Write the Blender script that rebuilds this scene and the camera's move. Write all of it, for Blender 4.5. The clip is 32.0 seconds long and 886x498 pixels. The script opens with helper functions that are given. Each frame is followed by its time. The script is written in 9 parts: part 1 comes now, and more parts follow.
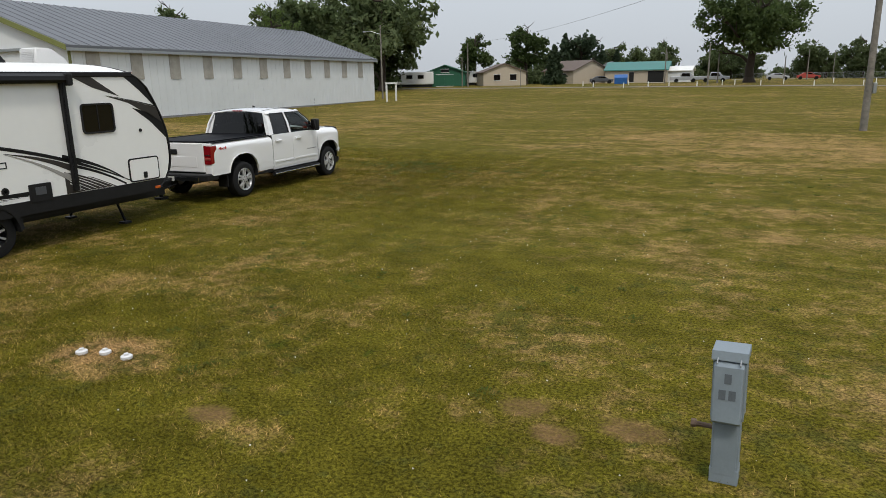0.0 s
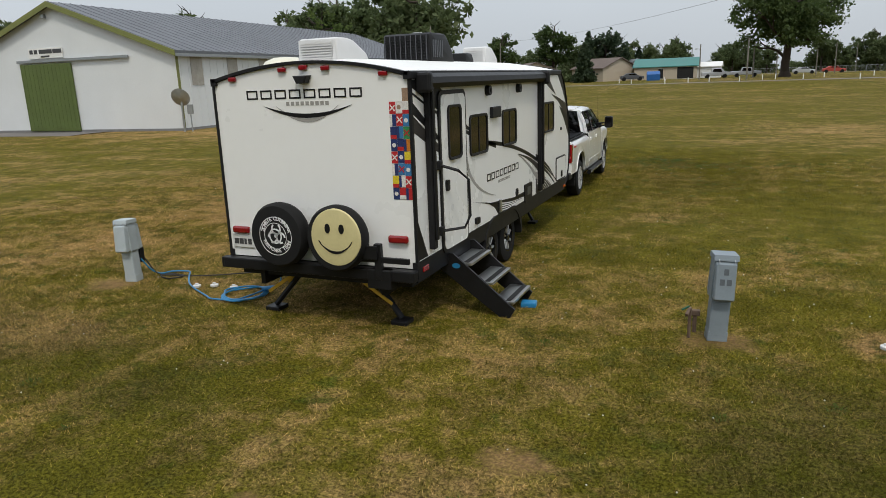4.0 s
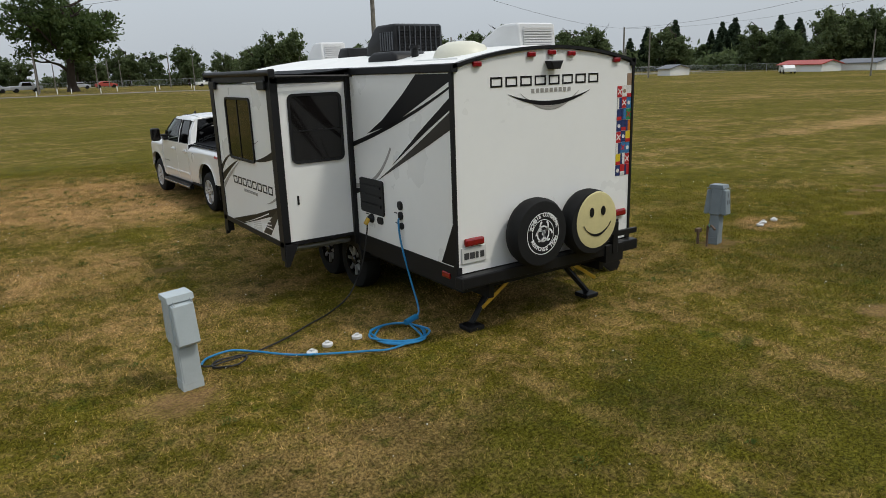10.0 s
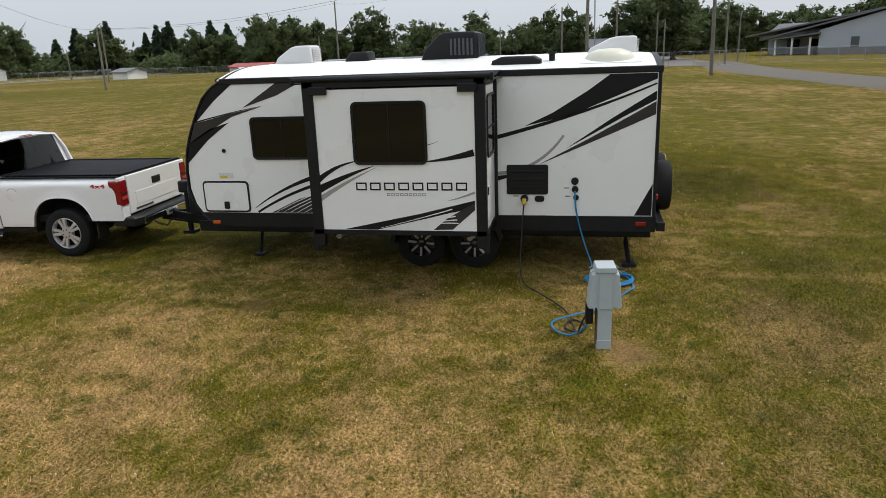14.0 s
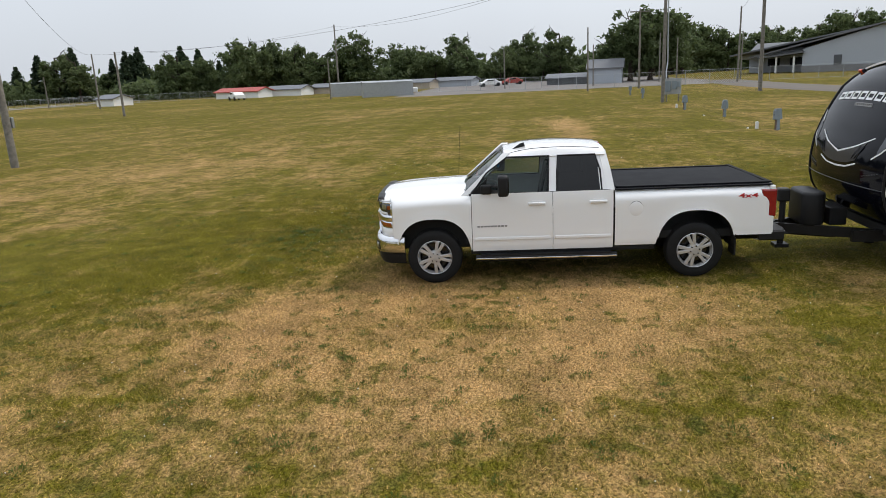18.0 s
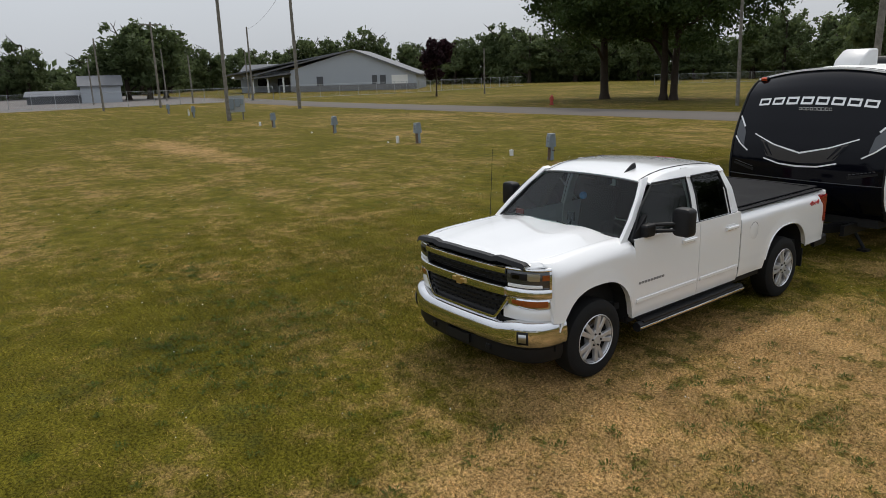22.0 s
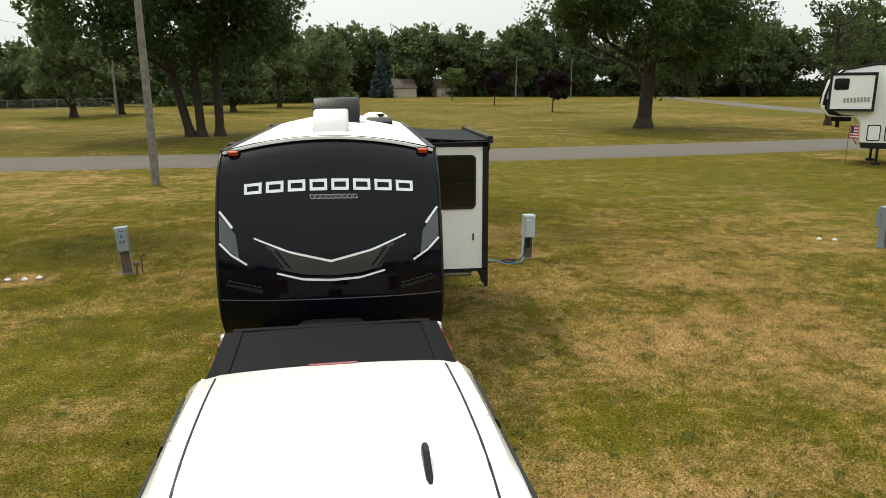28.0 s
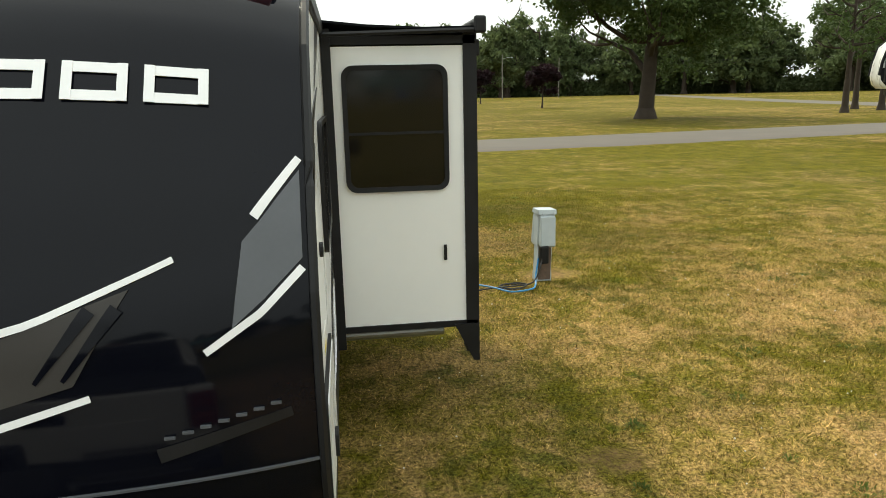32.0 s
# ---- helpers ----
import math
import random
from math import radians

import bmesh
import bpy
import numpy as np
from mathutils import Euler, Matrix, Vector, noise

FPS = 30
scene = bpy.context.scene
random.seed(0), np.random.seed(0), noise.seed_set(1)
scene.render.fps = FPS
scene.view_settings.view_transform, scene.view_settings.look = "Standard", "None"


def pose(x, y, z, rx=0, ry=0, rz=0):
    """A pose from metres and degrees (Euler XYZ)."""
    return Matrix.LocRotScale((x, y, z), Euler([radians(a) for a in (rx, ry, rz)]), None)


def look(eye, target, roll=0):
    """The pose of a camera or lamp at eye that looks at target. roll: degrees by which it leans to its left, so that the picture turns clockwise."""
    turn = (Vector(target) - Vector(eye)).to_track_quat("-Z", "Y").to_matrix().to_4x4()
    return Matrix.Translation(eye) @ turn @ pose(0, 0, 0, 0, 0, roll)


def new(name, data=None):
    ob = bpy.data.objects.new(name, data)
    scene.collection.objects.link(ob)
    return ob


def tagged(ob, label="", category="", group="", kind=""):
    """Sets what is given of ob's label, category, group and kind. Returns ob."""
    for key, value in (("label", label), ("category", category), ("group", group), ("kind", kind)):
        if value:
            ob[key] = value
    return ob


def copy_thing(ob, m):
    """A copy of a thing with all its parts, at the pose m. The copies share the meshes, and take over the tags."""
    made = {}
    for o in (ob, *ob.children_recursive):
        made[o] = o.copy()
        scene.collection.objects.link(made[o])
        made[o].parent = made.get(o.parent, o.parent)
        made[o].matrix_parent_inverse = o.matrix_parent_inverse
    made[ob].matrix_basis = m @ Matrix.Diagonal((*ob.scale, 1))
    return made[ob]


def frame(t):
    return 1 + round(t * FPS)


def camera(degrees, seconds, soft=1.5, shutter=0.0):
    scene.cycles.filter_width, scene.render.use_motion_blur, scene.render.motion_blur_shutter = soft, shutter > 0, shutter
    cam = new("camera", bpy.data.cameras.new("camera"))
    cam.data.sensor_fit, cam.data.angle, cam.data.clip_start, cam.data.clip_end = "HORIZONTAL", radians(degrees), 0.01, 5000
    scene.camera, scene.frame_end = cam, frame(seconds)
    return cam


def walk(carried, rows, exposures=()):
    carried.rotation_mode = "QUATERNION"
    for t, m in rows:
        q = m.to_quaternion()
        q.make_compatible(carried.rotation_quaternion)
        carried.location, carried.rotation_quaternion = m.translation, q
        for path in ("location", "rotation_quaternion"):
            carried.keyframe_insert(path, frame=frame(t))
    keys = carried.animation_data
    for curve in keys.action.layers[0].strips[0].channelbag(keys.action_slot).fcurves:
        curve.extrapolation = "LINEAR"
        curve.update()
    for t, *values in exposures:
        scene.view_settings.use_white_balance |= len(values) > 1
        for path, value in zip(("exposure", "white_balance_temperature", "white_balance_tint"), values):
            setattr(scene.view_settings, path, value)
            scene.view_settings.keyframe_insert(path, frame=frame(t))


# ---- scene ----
cam = camera(65.5, 32.0, soft=0.75)

PATH = [
    (0, (1.23, 1.531, 2.481), (0.431, 3.301, 2.004), -1.0),
    (0.5, (0.629, 1.082, 2.461), (-0.167, 2.853, 1.982), -1.1),
    (1, (-0.36, 0.636, 2.471), (-1.155, 2.407, 1.992), -1.3),
    (1.5, (-1.391, 0.107, 2.523), (-2.182, 1.879, 2.042), -1.3),
    (2, (-2.424, -0.328, 2.555), (-3.213, 1.445, 2.071), -1.1),
    (2.5, (-3.473, -0.652, 2.573), (-4.259, 1.122, 2.089), -1.4),
    (3, (-4.349, -0.944, 2.583), (-5.135, 0.832, 2.103), -1.7),
    (3.5, (-5.11, -1.243, 2.598), (-5.895, 0.533, 2.119), -1.8),
    (4, (-5.801, -1.456, 2.6), (-6.586, 0.321, 2.125), -2.1),
    (4.5, (-6.367, -1.618, 2.545), (-7.156, 0.159, 2.075), -2.5),
    (6.5, (-8.94, -2.326, 2.551), (-9.207, -0.398, 2.089), -2.0),
    (7, (-9.609, -2.356, 2.612), (-9.663, -0.413, 2.141), -2.0),
    (7.5, (-10.288, -2.311, 2.618), (-10.123, -0.375, 2.145), -2.0),
    (8, (-11.124, -2.312, 2.594), (-10.676, -0.422, 2.116), -2.0),
    (8.5, (-11.811, -2.161, 2.604), (-11.121, -0.348, 2.118), -2.0),
    (9, (-12.627, -1.839, 2.591), (-11.829, -0.07, 2.109), -2.2),
    (9.5, (-13.677, -1.305, 2.647), (-12.776, 0.411, 2.154), -2.3),
    (10, (-14.837, -0.563, 2.652), (-13.771, 1.052, 2.148), -2.0),
    (10.5, (-15.993, 0.27, 2.672), (-14.738, 1.741, 2.163), -1.9),
    (11, (-17.009, 1.109, 2.714), (-15.561, 2.387, 2.196), -1.6),
    (11.5, (-17.959, 1.887, 2.797), (-16.33, 2.917, 2.265), -1.5),
    (12, (-18.837, 2.616, 2.776), (-17.094, 3.447, 2.254), -1.4),
    (12.5, (-19.497, 3.472, 2.871), (-17.621, 3.898, 2.321), -1.1),
    (13, (-19.994, 4.295, 2.93), (-18.105, 4.651, 2.378), -1.3),
    (13.5, (-20.237, 5.018, 2.936), (-18.35, 5.389, 2.387), -1.7),
    (15.5, (-20.543, 8.179, 3.088), (-18.671, 8.603, 2.526), -2.7),
    (16, (-20.739, 9.631, 2.941), (-18.854, 10.04, 2.414), -2.3),
    (16.5, (-20.873, 11.299, 2.762), (-18.964, 11.636, 2.27), -1.9),
    (17, (-20.952, 12.935, 2.769), (-19.044, 13.279, 2.277), -2.1),
    (17.5, (-20.799, 14.325, 2.844), (-18.898, 14.691, 2.343), -2.8),
    (18, (-20.735, 16.004, 2.952), (-18.811, 16.242, 2.458), -2.8),
    (18.5, (-20.368, 17.764, 2.967), (-18.433, 17.838, 2.469), -2.5),
    (19, (-19.792, 19.12, 2.99), (-17.869, 18.906, 2.485), -2.2),
    (19.5, (-19.118, 20.12, 2.98), (-17.248, 19.623, 2.473), -2.0),
    (20, (-18.347, 20.876, 2.965), (-16.534, 20.196, 2.46), -1.9),
    (20.5, (-17.601, 21.357, 2.939), (-15.845, 20.541, 2.437), -1.8),
    (21, (-16.925, 21.602, 2.923), (-15.231, 20.662, 2.425), -1.9),
    (21.5, (-16.239, 21.833, 2.946), (-14.598, 20.805, 2.448), -1.8),
    (22, (-15.527, 22.079, 2.941), (-13.942, 20.965, 2.445), -1.7),
    (22.5, (-14.787, 22.497, 2.949), (-13.267, 21.295, 2.454), -1.6),
    (23, (-13.962, 22.826, 2.935), (-12.542, 21.507, 2.44), -1.5),
    (23.5, (-13.248, 23.103, 2.916), (-11.966, 21.65, 2.423), -1.2),
    (24, (-13.003, 23.234, 2.919), (-11.911, 21.632, 2.428), -0.9),
    (24.5, (-12.933, 23.246, 2.922), (-12.002, 21.544, 2.436), -0.8),
    (25, (-12.681, 23.0, 2.946), (-11.948, 21.204, 2.461), -0.9),
    (25.5, (-12.056, 22.395, 2.899), (-11.583, 20.511, 2.42), -0.5),
    (26, (-11.535, 21.494, 2.955), (-11.242, 19.574, 2.477), -0.6),
    (26.5, (-11.185, 20.579, 3.063), (-11.075, 18.64, 2.587), -0.5),
    (28.5, (-10.273, 17.953, 3.426), (-10.529, 16.022, 2.972), -0.4),
    (29, (-10.378, 17.133, 3.401), (-10.634, 15.201, 2.952), -0.5),
    (29.5, (-10.444, 16.364, 3.423), (-10.702, 14.432, 2.973), -0.6),
    (30, (-10.666, 15.619, 3.359), (-10.924, 13.688, 2.911), -0.7),
    (30.5, (-10.928, 14.84, 3.217), (-11.19, 12.908, 2.77), -0.9),
    (31, (-11.123, 14.05, 2.828), (-11.384, 12.117, 2.389), -1.4),
    (31.5, (-11.315, 13.472, 2.664), (-11.578, 11.541, 2.217), -1.0),
    (32, (-11.335, 13.347, 2.287), (-11.597, 11.415, 1.841), -1.3),
]
EXPOSURES = [(0, 0.15, 6500, 9), (2, 0.18, 6500, 9), (4.5, 0.08, 6500, 8), (7, -0.10, 6400, 8), (9, -0.06, 6400, 7), (12, 0.20, 6500, 9), (13.5, 0.28, 6500, 9), (16, 0.20, 6500, 9), (17.2, 0.12, 6500, 9), (18.2, 0.48, 6500, 10), (19.5, 0.62, 6500, 10),
             (21, 0.0, 6550, 10), (23, 0.08, 6600, 10), (24.6, 0.28, 6650, 9), (25.5, 0.12, 6600, 9), (26.5, 0.0, 6700, 8), (28.5, 0.75, 7300, 1), (30, 0.75, 7300, 0), (32, 0.95, 7300, 0)]
walk(cam, [(t, look(eye, target, roll)) for t, eye, target, roll in PATH], EXPOSURES)

# ---- light ----
SUN_ELEV, SUN_AZ = 56.0, 150.0   # degrees; azimuth from +y towards +x
world = bpy.data.worlds.new("sky")
scene.world = world
world.use_nodes = True
wn, wl = world.node_tree.nodes, world.node_tree.links
wn.clear()
w_out = wn.new("ShaderNodeOutputWorld")
w_bg = wn.new("ShaderNodeBackground")
w_sky = wn.new("ShaderNodeTexSky")
w_sky.sky_type, w_sky.sun_disc = "NISHITA", False
w_sky.sun_elevation, w_sky.sun_rotation = radians(SUN_ELEV), radians(SUN_AZ)
w_sky.air_density, w_sky.dust_density, w_sky.ozone_density = 1.0, 4.0, 1.0
w_haze = wn.new("ShaderNodeRGB")
w_haze.outputs[0].default_value = (7.3, 7.8, 8.5, 1)
w_mix = wn.new("ShaderNodeMix")
w_mix.data_type = "RGBA"
w_mix.inputs["Factor"].default_value = 0.86
w_coord, w_noise, w_ramp, w_cloud = (wn.new("ShaderNode" + n) for n in ("TexCoord", "TexNoise", "MapRange", "Mix"))
w_cloud.data_type, w_cloud.blend_type = "RGBA", "MULTIPLY"
w_noise.inputs["Scale"].default_value, w_noise.inputs["Detail"].default_value = 1.6, 4
w_ramp.inputs["To Min"].default_value, w_ramp.inputs["To Max"].default_value = 0.86, 1.12
w_cloud.inputs["Factor"].default_value = 1.0
wl.new(w_coord.outputs["Generated"], w_noise.inputs["Vector"])
wl.new(w_noise.outputs["Fac"], w_ramp.inputs["Value"])
wl.new(w_sky.outputs["Color"], w_mix.inputs["A"])
wl.new(w_haze.outputs["Color"], w_mix.inputs["B"])
wl.new(w_mix.outputs["Result"], w_cloud.inputs["A"])
w_sep, w_grad, w_mul = wn.new("ShaderNodeSeparateXYZ"), wn.new("ShaderNodeMapRange"), wn.new("ShaderNodeMath")
w_grad.inputs["From Max"].default_value = 0.75
w_grad.inputs["To Min"].default_value, w_grad.inputs["To Max"].default_value = 0.74, 1.32   # an overcast sky is brightest overhead
w_mul.operation = "MULTIPLY"
wl.new(w_coord.outputs["Generated"], w_sep.inputs[0])
wl.new(w_sep.outputs["Z"], w_grad.inputs["Value"])
wl.new(w_ramp.outputs["Result"], w_mul.inputs[0])
wl.new(w_grad.outputs["Result"], w_mul.inputs[1])
wl.new(w_mul.outputs[0], w_cloud.inputs["B"])
wl.new(w_cloud.outputs["Result"], w_bg.inputs["Color"])
w_bg.inputs["Strength"].default_value = 0.10
wl.new(w_bg.outputs["Background"], w_out.inputs["Surface"])
sun_data = bpy.data.lights.new("sun", "SUN")
sun_data.energy, sun_data.angle, sun_data.color = 1.45, radians(7), (1.0, 0.94, 0.84)
sun = new("sun", sun_data)
sun_way = Vector((math.sin(radians(SUN_AZ)) * math.cos(radians(SUN_ELEV)), math.cos(radians(SUN_AZ)) * math.cos(radians(SUN_ELEV)), math.sin(radians(SUN_ELEV))))
sun.matrix_world = look(sun_way * 60, (0, 0, 0))


# ---- materials ----
def mat(name, col, rough=0.5, metal=0.0, var=0.12, scale=6.0, fine=60.0, bump=0.0, coat=0.0, tint=None, island=0.0, alpha_trans=0.0, spec=0.5):
    """A painted, plastic, metal or wood surface: two scales of variation, fine relief."""
    m = bpy.data.materials.new(name)
    m.use_nodes = True
    n, l = m.node_tree.nodes, m.node_tree.links
    b = n["Principled BSDF"]
    tc = n.new("ShaderNodeTexCoord")
    big, small = n.new("ShaderNodeTexNoise"), n.new("ShaderNodeTexNoise")
    big.inputs["Scale"].default_value, big.inputs["Detail"].default_value = scale, 5
    small.inputs["Scale"].default_value, small.inputs["Detail"].default_value = fine, 3
    for t in (big, small):
        l.new(tc.outputs["Object"], t.inputs["Vector"])
    add = n.new("ShaderNodeMath")
    add.operation = "MULTIPLY_ADD"
    add.inputs[1].default_value = 0.4
    l.new(small.outputs["Fac"], add.inputs[0])
    l.new(big.outputs["Fac"], add.inputs[2])
    rng = n.new("ShaderNodeMapRange")
    rng.inputs["From Min"].default_value, rng.inputs["From Max"].default_value = 0.35, 1.05
    l.new(add.outputs[0], rng.inputs["Value"])
    mix = n.new("ShaderNodeMix")
    mix.data_type = "RGBA"
    dark = tint or tuple(c * (1 - var) for c in col)
    lite = tuple(min(1, c * (1 + var * 0.6)) for c in col)
    mix.inputs["A"].default_value, mix.inputs["B"].default_value = (*dark, 1), (*lite, 1)
    l.new(rng.outputs["Result"], mix.inputs["Factor"])
    src = mix.outputs["Result"]
    if island:
        oi, geo = n.new("ShaderNodeObjectInfo"), n.new("ShaderNodeNewGeometry")
        s = n.new("ShaderNodeMath")
        l.new(oi.outputs["Random"], s.inputs[0])
        l.new(geo.outputs["Random Per Island"], s.inputs[1])
        r2 = n.new("ShaderNodeMapRange")
        r2.inputs["From Max"].default_value = 2
        r2.inputs["To Min"].default_value, r2.inputs["To Max"].default_value = 1 - island, 1 + island
        l.new(s.outputs[0], r2.inputs["Value"])
        mu = n.new("ShaderNodeMix")
        mu.data_type, mu.blend_type = "RGBA", "MULTIPLY"
        mu.inputs["Factor"].default_value = 1
        l.new(src, mu.inputs["A"])
        l.new(r2.outputs["Result"], mu.inputs["B"])
        src = mu.outputs["Result"]
    l.new(src, b.inputs["Base Color"])
    rr = n.new("ShaderNodeMapRange")
    rr.inputs["To Min"].default_value, rr.inputs["To Max"].default_value = max(0.02, rough - 0.06), min(1, rough + 0.08)
    l.new(big.outputs["Fac"], rr.inputs["Value"])
    l.new(rr.outputs["Result"], b.inputs["Roughness"])
    b.inputs["Metallic"].default_value, b.inputs["Coat Weight"].default_value = metal, coat
    b.inputs["Coat Roughness"].default_value = 0.04
    b.inputs["Specular IOR Level"].default_value = spec
    b.inputs["Transmission Weight"].default_value = alpha_trans
    if bump:
        bp = n.new("ShaderNodeBump")
        bp.inputs["Strength"].default_value, bp.inputs["Distance"].default_value = 0.6, bump
        l.new(add.outputs[0], bp.inputs["Height"])
        l.new(bp.outputs["Normal"], b.inputs["Normal"])
    return m


M = {
    "fibre": mat("white_fibreglass", (0.83, 0.83, 0.81), 0.28, var=0.035, scale=1.2, fine=9, coat=0.2),
    "roof_tpo": mat("white_roof_membrane", (0.80, 0.80, 0.78), 0.5, var=0.08, scale=2.5, fine=40, bump=0.002),
    "gel": mat("black_gelcoat", (0.0032, 0.0036, 0.0065), 0.06, var=0.3, scale=1.5, coat=0.0, spec=0.17),
    "blk": mat("black_plastic", (0.014, 0.014, 0.015), 0.45, var=0.3, scale=8, fine=120, bump=0.0006, spec=0.22),
    "blkmetal": mat("black_painted_steel", (0.012, 0.012, 0.013), 0.38, var=0.3, scale=9, fine=90, bump=0.0005, spec=0.22),
    "vinyl": mat("black_vinyl_graphic", (0.012, 0.012, 0.013), 0.35, var=0.15, spec=0.2),
    "taupe": mat("taupe_vinyl_graphic", (0.040, 0.036, 0.033), 0.35, var=0.12, spec=0.25),
    "grey": mat("grey_vinyl_graphic", (0.32, 0.31, 0.29), 0.35, var=0.1),
    "slate": mat("slate_vinyl_graphic", (0.075, 0.08, 0.09), 0.3, var=0.15),
    "wvinyl": mat("white_vinyl_graphic", (0.8, 0.8, 0.8), 0.3, var=0.05),
    "darkglass": mat("tinted_glass", (0.007, 0.006, 0.006), 0.05, var=0.1, spec=0.42),
    "red": mat("red_lens", (0.24, 0.006, 0.010), 0.15, var=0.25, scale=30, coat=0.6),
    "amber": mat("amber_lens", (0.55, 0.11, 0.018), 0.2, var=0.2, scale=40, coat=0.5),
    "amberdark": mat("dark_amber_lens", (0.26, 0.062, 0.014), 0.15, var=0.3, scale=30, coat=0.6),
    "lampred": mat("orange_red_lens", (0.70, 0.085, 0.025), 0.2, var=0.2, scale=40, coat=0.5),
    "tyre": mat("tyre_rubber", (0.013, 0.013, 0.013), 0.75, var=0.3, scale=12, fine=90, bump=0.002, spec=0.2),
    "lampdark": mat("dark_headlight", (0.05, 0.055, 0.06), 0.08, metal=0.3, var=0.3, scale=14, coat=1.0),
    "alloy": mat("machined_alloy", (0.58, 0.58, 0.59), 0.3, metal=0.55, var=0.1),
    "rimblk": mat("black_rim_paint", (0.015, 0.015, 0.016), 0.25, var=0.2, coat=0.4),
    "chrome": mat("chrome", (0.72, 0.72, 0.73), 0.07, metal=1.0, var=0.04),
    "alu": mat("brushed_aluminium", (0.55, 0.56, 0.57), 0.35, metal=1.0, var=0.1),
    "white_pl": mat("white_plastic", (0.66, 0.66, 0.66), 0.4, var=0.06, scale=4),
    "cream": mat("cream_plastic", (0.70, 0.68, 0.56), 0.35, var=0.08, scale=5),
    "smile": mat("pale_yellow_vinyl_cover", (0.60, 0.53, 0.27), 0.45, var=0.12, scale=7, fine=40, bump=0.003),
    "yellow": mat("yellow_painted_steel", (0.55, 0.34, 0.03), 0.4, var=0.2, scale=12),
    "paint": mat("white_car_paint", (0.82, 0.82, 0.82), 0.22, var=0.02, scale=1.0, coat=1.0),
    "cover": mat("black_vinyl_tonneau", (0.0055, 0.006, 0.008), 0.6, var=0.25, scale=3, fine=200, bump=0.0008, spec=0.08),
    "seat": mat("grey_cloth_seat", (0.020, 0.021, 0.023), 0.85, var=0.2, fine=200, bump=0.001),
    "gold": mat("gold_emblem", (0.55, 0.36, 0.12), 0.3, metal=0.7, var=0.1),
    "ped": mat("grey_painted_cabinet", (0.21, 0.25, 0.28), 0.5, var=0.16, scale=7, fine=60, bump=0.0008),
    "pedlite": mat("pale_grey_cabinet", (0.42, 0.47, 0.49), 0.45, var=0.1, scale=7, fine=60, bump=0.0008),
    "pedtext": mat("faded_stencil", (0.10, 0.115, 0.13), 0.6, var=0.2, scale=30),
    "hose": mat("blue_hose", (0.02, 0.20, 0.42), 0.35, var=0.15, scale=20),
    "iron": mat("rusty_pipe", (0.13, 0.085, 0.06), 0.7, var=0.4, scale=20, bump=0.002),
    "wood": mat("weathered_pole_wood", (0.19, 0.175, 0.15), 0.85, var=0.6, scale=5, fine=40, bump=0.006),
    "galv": mat("galvanised_steel", (0.38, 0.40, 0.41), 0.45, metal=0.8, var=0.15, scale=5),
    "cable": mat("black_cable", (0.015, 0.015, 0.015), 0.6, var=0.1),
    "asphalt": mat("worn_asphalt", (0.108, 0.092, 0.078), 0.9, var=0.2, scale=0.6, fine=14, bump=0.004),
    "gravel": mat("gravel_lot", (0.16, 0.145, 0.135), 0.95, var=0.25, scale=0.15, fine=4, bump=0.01),
    "hallwall": mat("white_corrugated_wall", (0.66, 0.68, 0.69), 0.5, var=0.06, scale=0.5, fine=8),
    "hallroof": mat("dark_metal_roof", (0.125, 0.133, 0.150), 0.5, var=0.25, scale=0.3, fine=3),
    "fibrepanel": mat("weathered_light_panel", (0.36, 0.34, 0.30), 0.6, var=0.3, scale=1.5, fine=12),
    "olive": mat("olive_green_paint", (0.09, 0.125, 0.03), 0.5, var=0.2, scale=1, fine=10),
    "trimolive": mat("olive_trim", (0.17, 0.185, 0.05), 0.5, var=0.15),
    "barnwall": mat("pale_blue_grey_siding", (0.36, 0.39, 0.43), 0.55, var=0.06, scale=0.3, fine=6),
    "barnroof": mat("grey_metal_roof", (0.12, 0.125, 0.135), 0.5, var=0.2, scale=0.3, fine=4),
    "stonebase": mat("grey_stone_base", (0.20, 0.20, 0.205), 0.8, var=0.3, scale=2, fine=10, bump=0.01),
    "tan": mat("tan_siding", (0.42, 0.36, 0.28), 0.7, var=0.08, scale=0.5, fine=6),
    "greybrown": mat("brown_shingle_roof", (0.13, 0.10, 0.085), 0.85, var=0.2, scale=1, fine=12),
    "greenpaint": mat("dark_green_siding", (0.015, 0.10, 0.055), 0.55, var=0.15, scale=0.6, fine=7),
    "tealroof": mat("teal_metal_roof", (0.035, 0.17, 0.15), 0.45, var=0.15, scale=0.4, fine=5),
    "bluebin": mat("blue_plastic_bin", (0.015, 0.10, 0.32), 0.5, var=0.2, scale=2),
    "housewhite": mat("white_siding", (0.72, 0.72, 0.70), 0.6, var=0.06, scale=0.6, fine=8),
    "redpaint": mat("faded_red_paint", (0.35, 0.05, 0.035), 0.5, var=0.2, scale=6),
    "bark": mat("bark", (0.042, 0.030, 0.021), 0.95, var=0.4, scale=2.5, fine=14, bump=0.03),
    "carsilver": mat("silver_car_paint", (0.45, 0.46, 0.48), 0.3, metal=0.3, var=0.05, coat=0.6),
    # near-black chassis parts; in gaps and openings the shade is put into the colour
    "darkgap": mat("dark_gaps_and_chassis", (0.006, 0.006, 0.006), 0.8, var=0.2),
    "plate": mat("number_plate_white", (0.62, 0.62, 0.60), 0.4, var=0.1, scale=20),
    "bar": mat("dark_grey_lettering", (0.05, 0.05, 0.052), 0.5, var=0.1),
    "decalgrey": mat("grey_lettering", (0.2, 0.2, 0.2), 0.4, var=0.1),
}
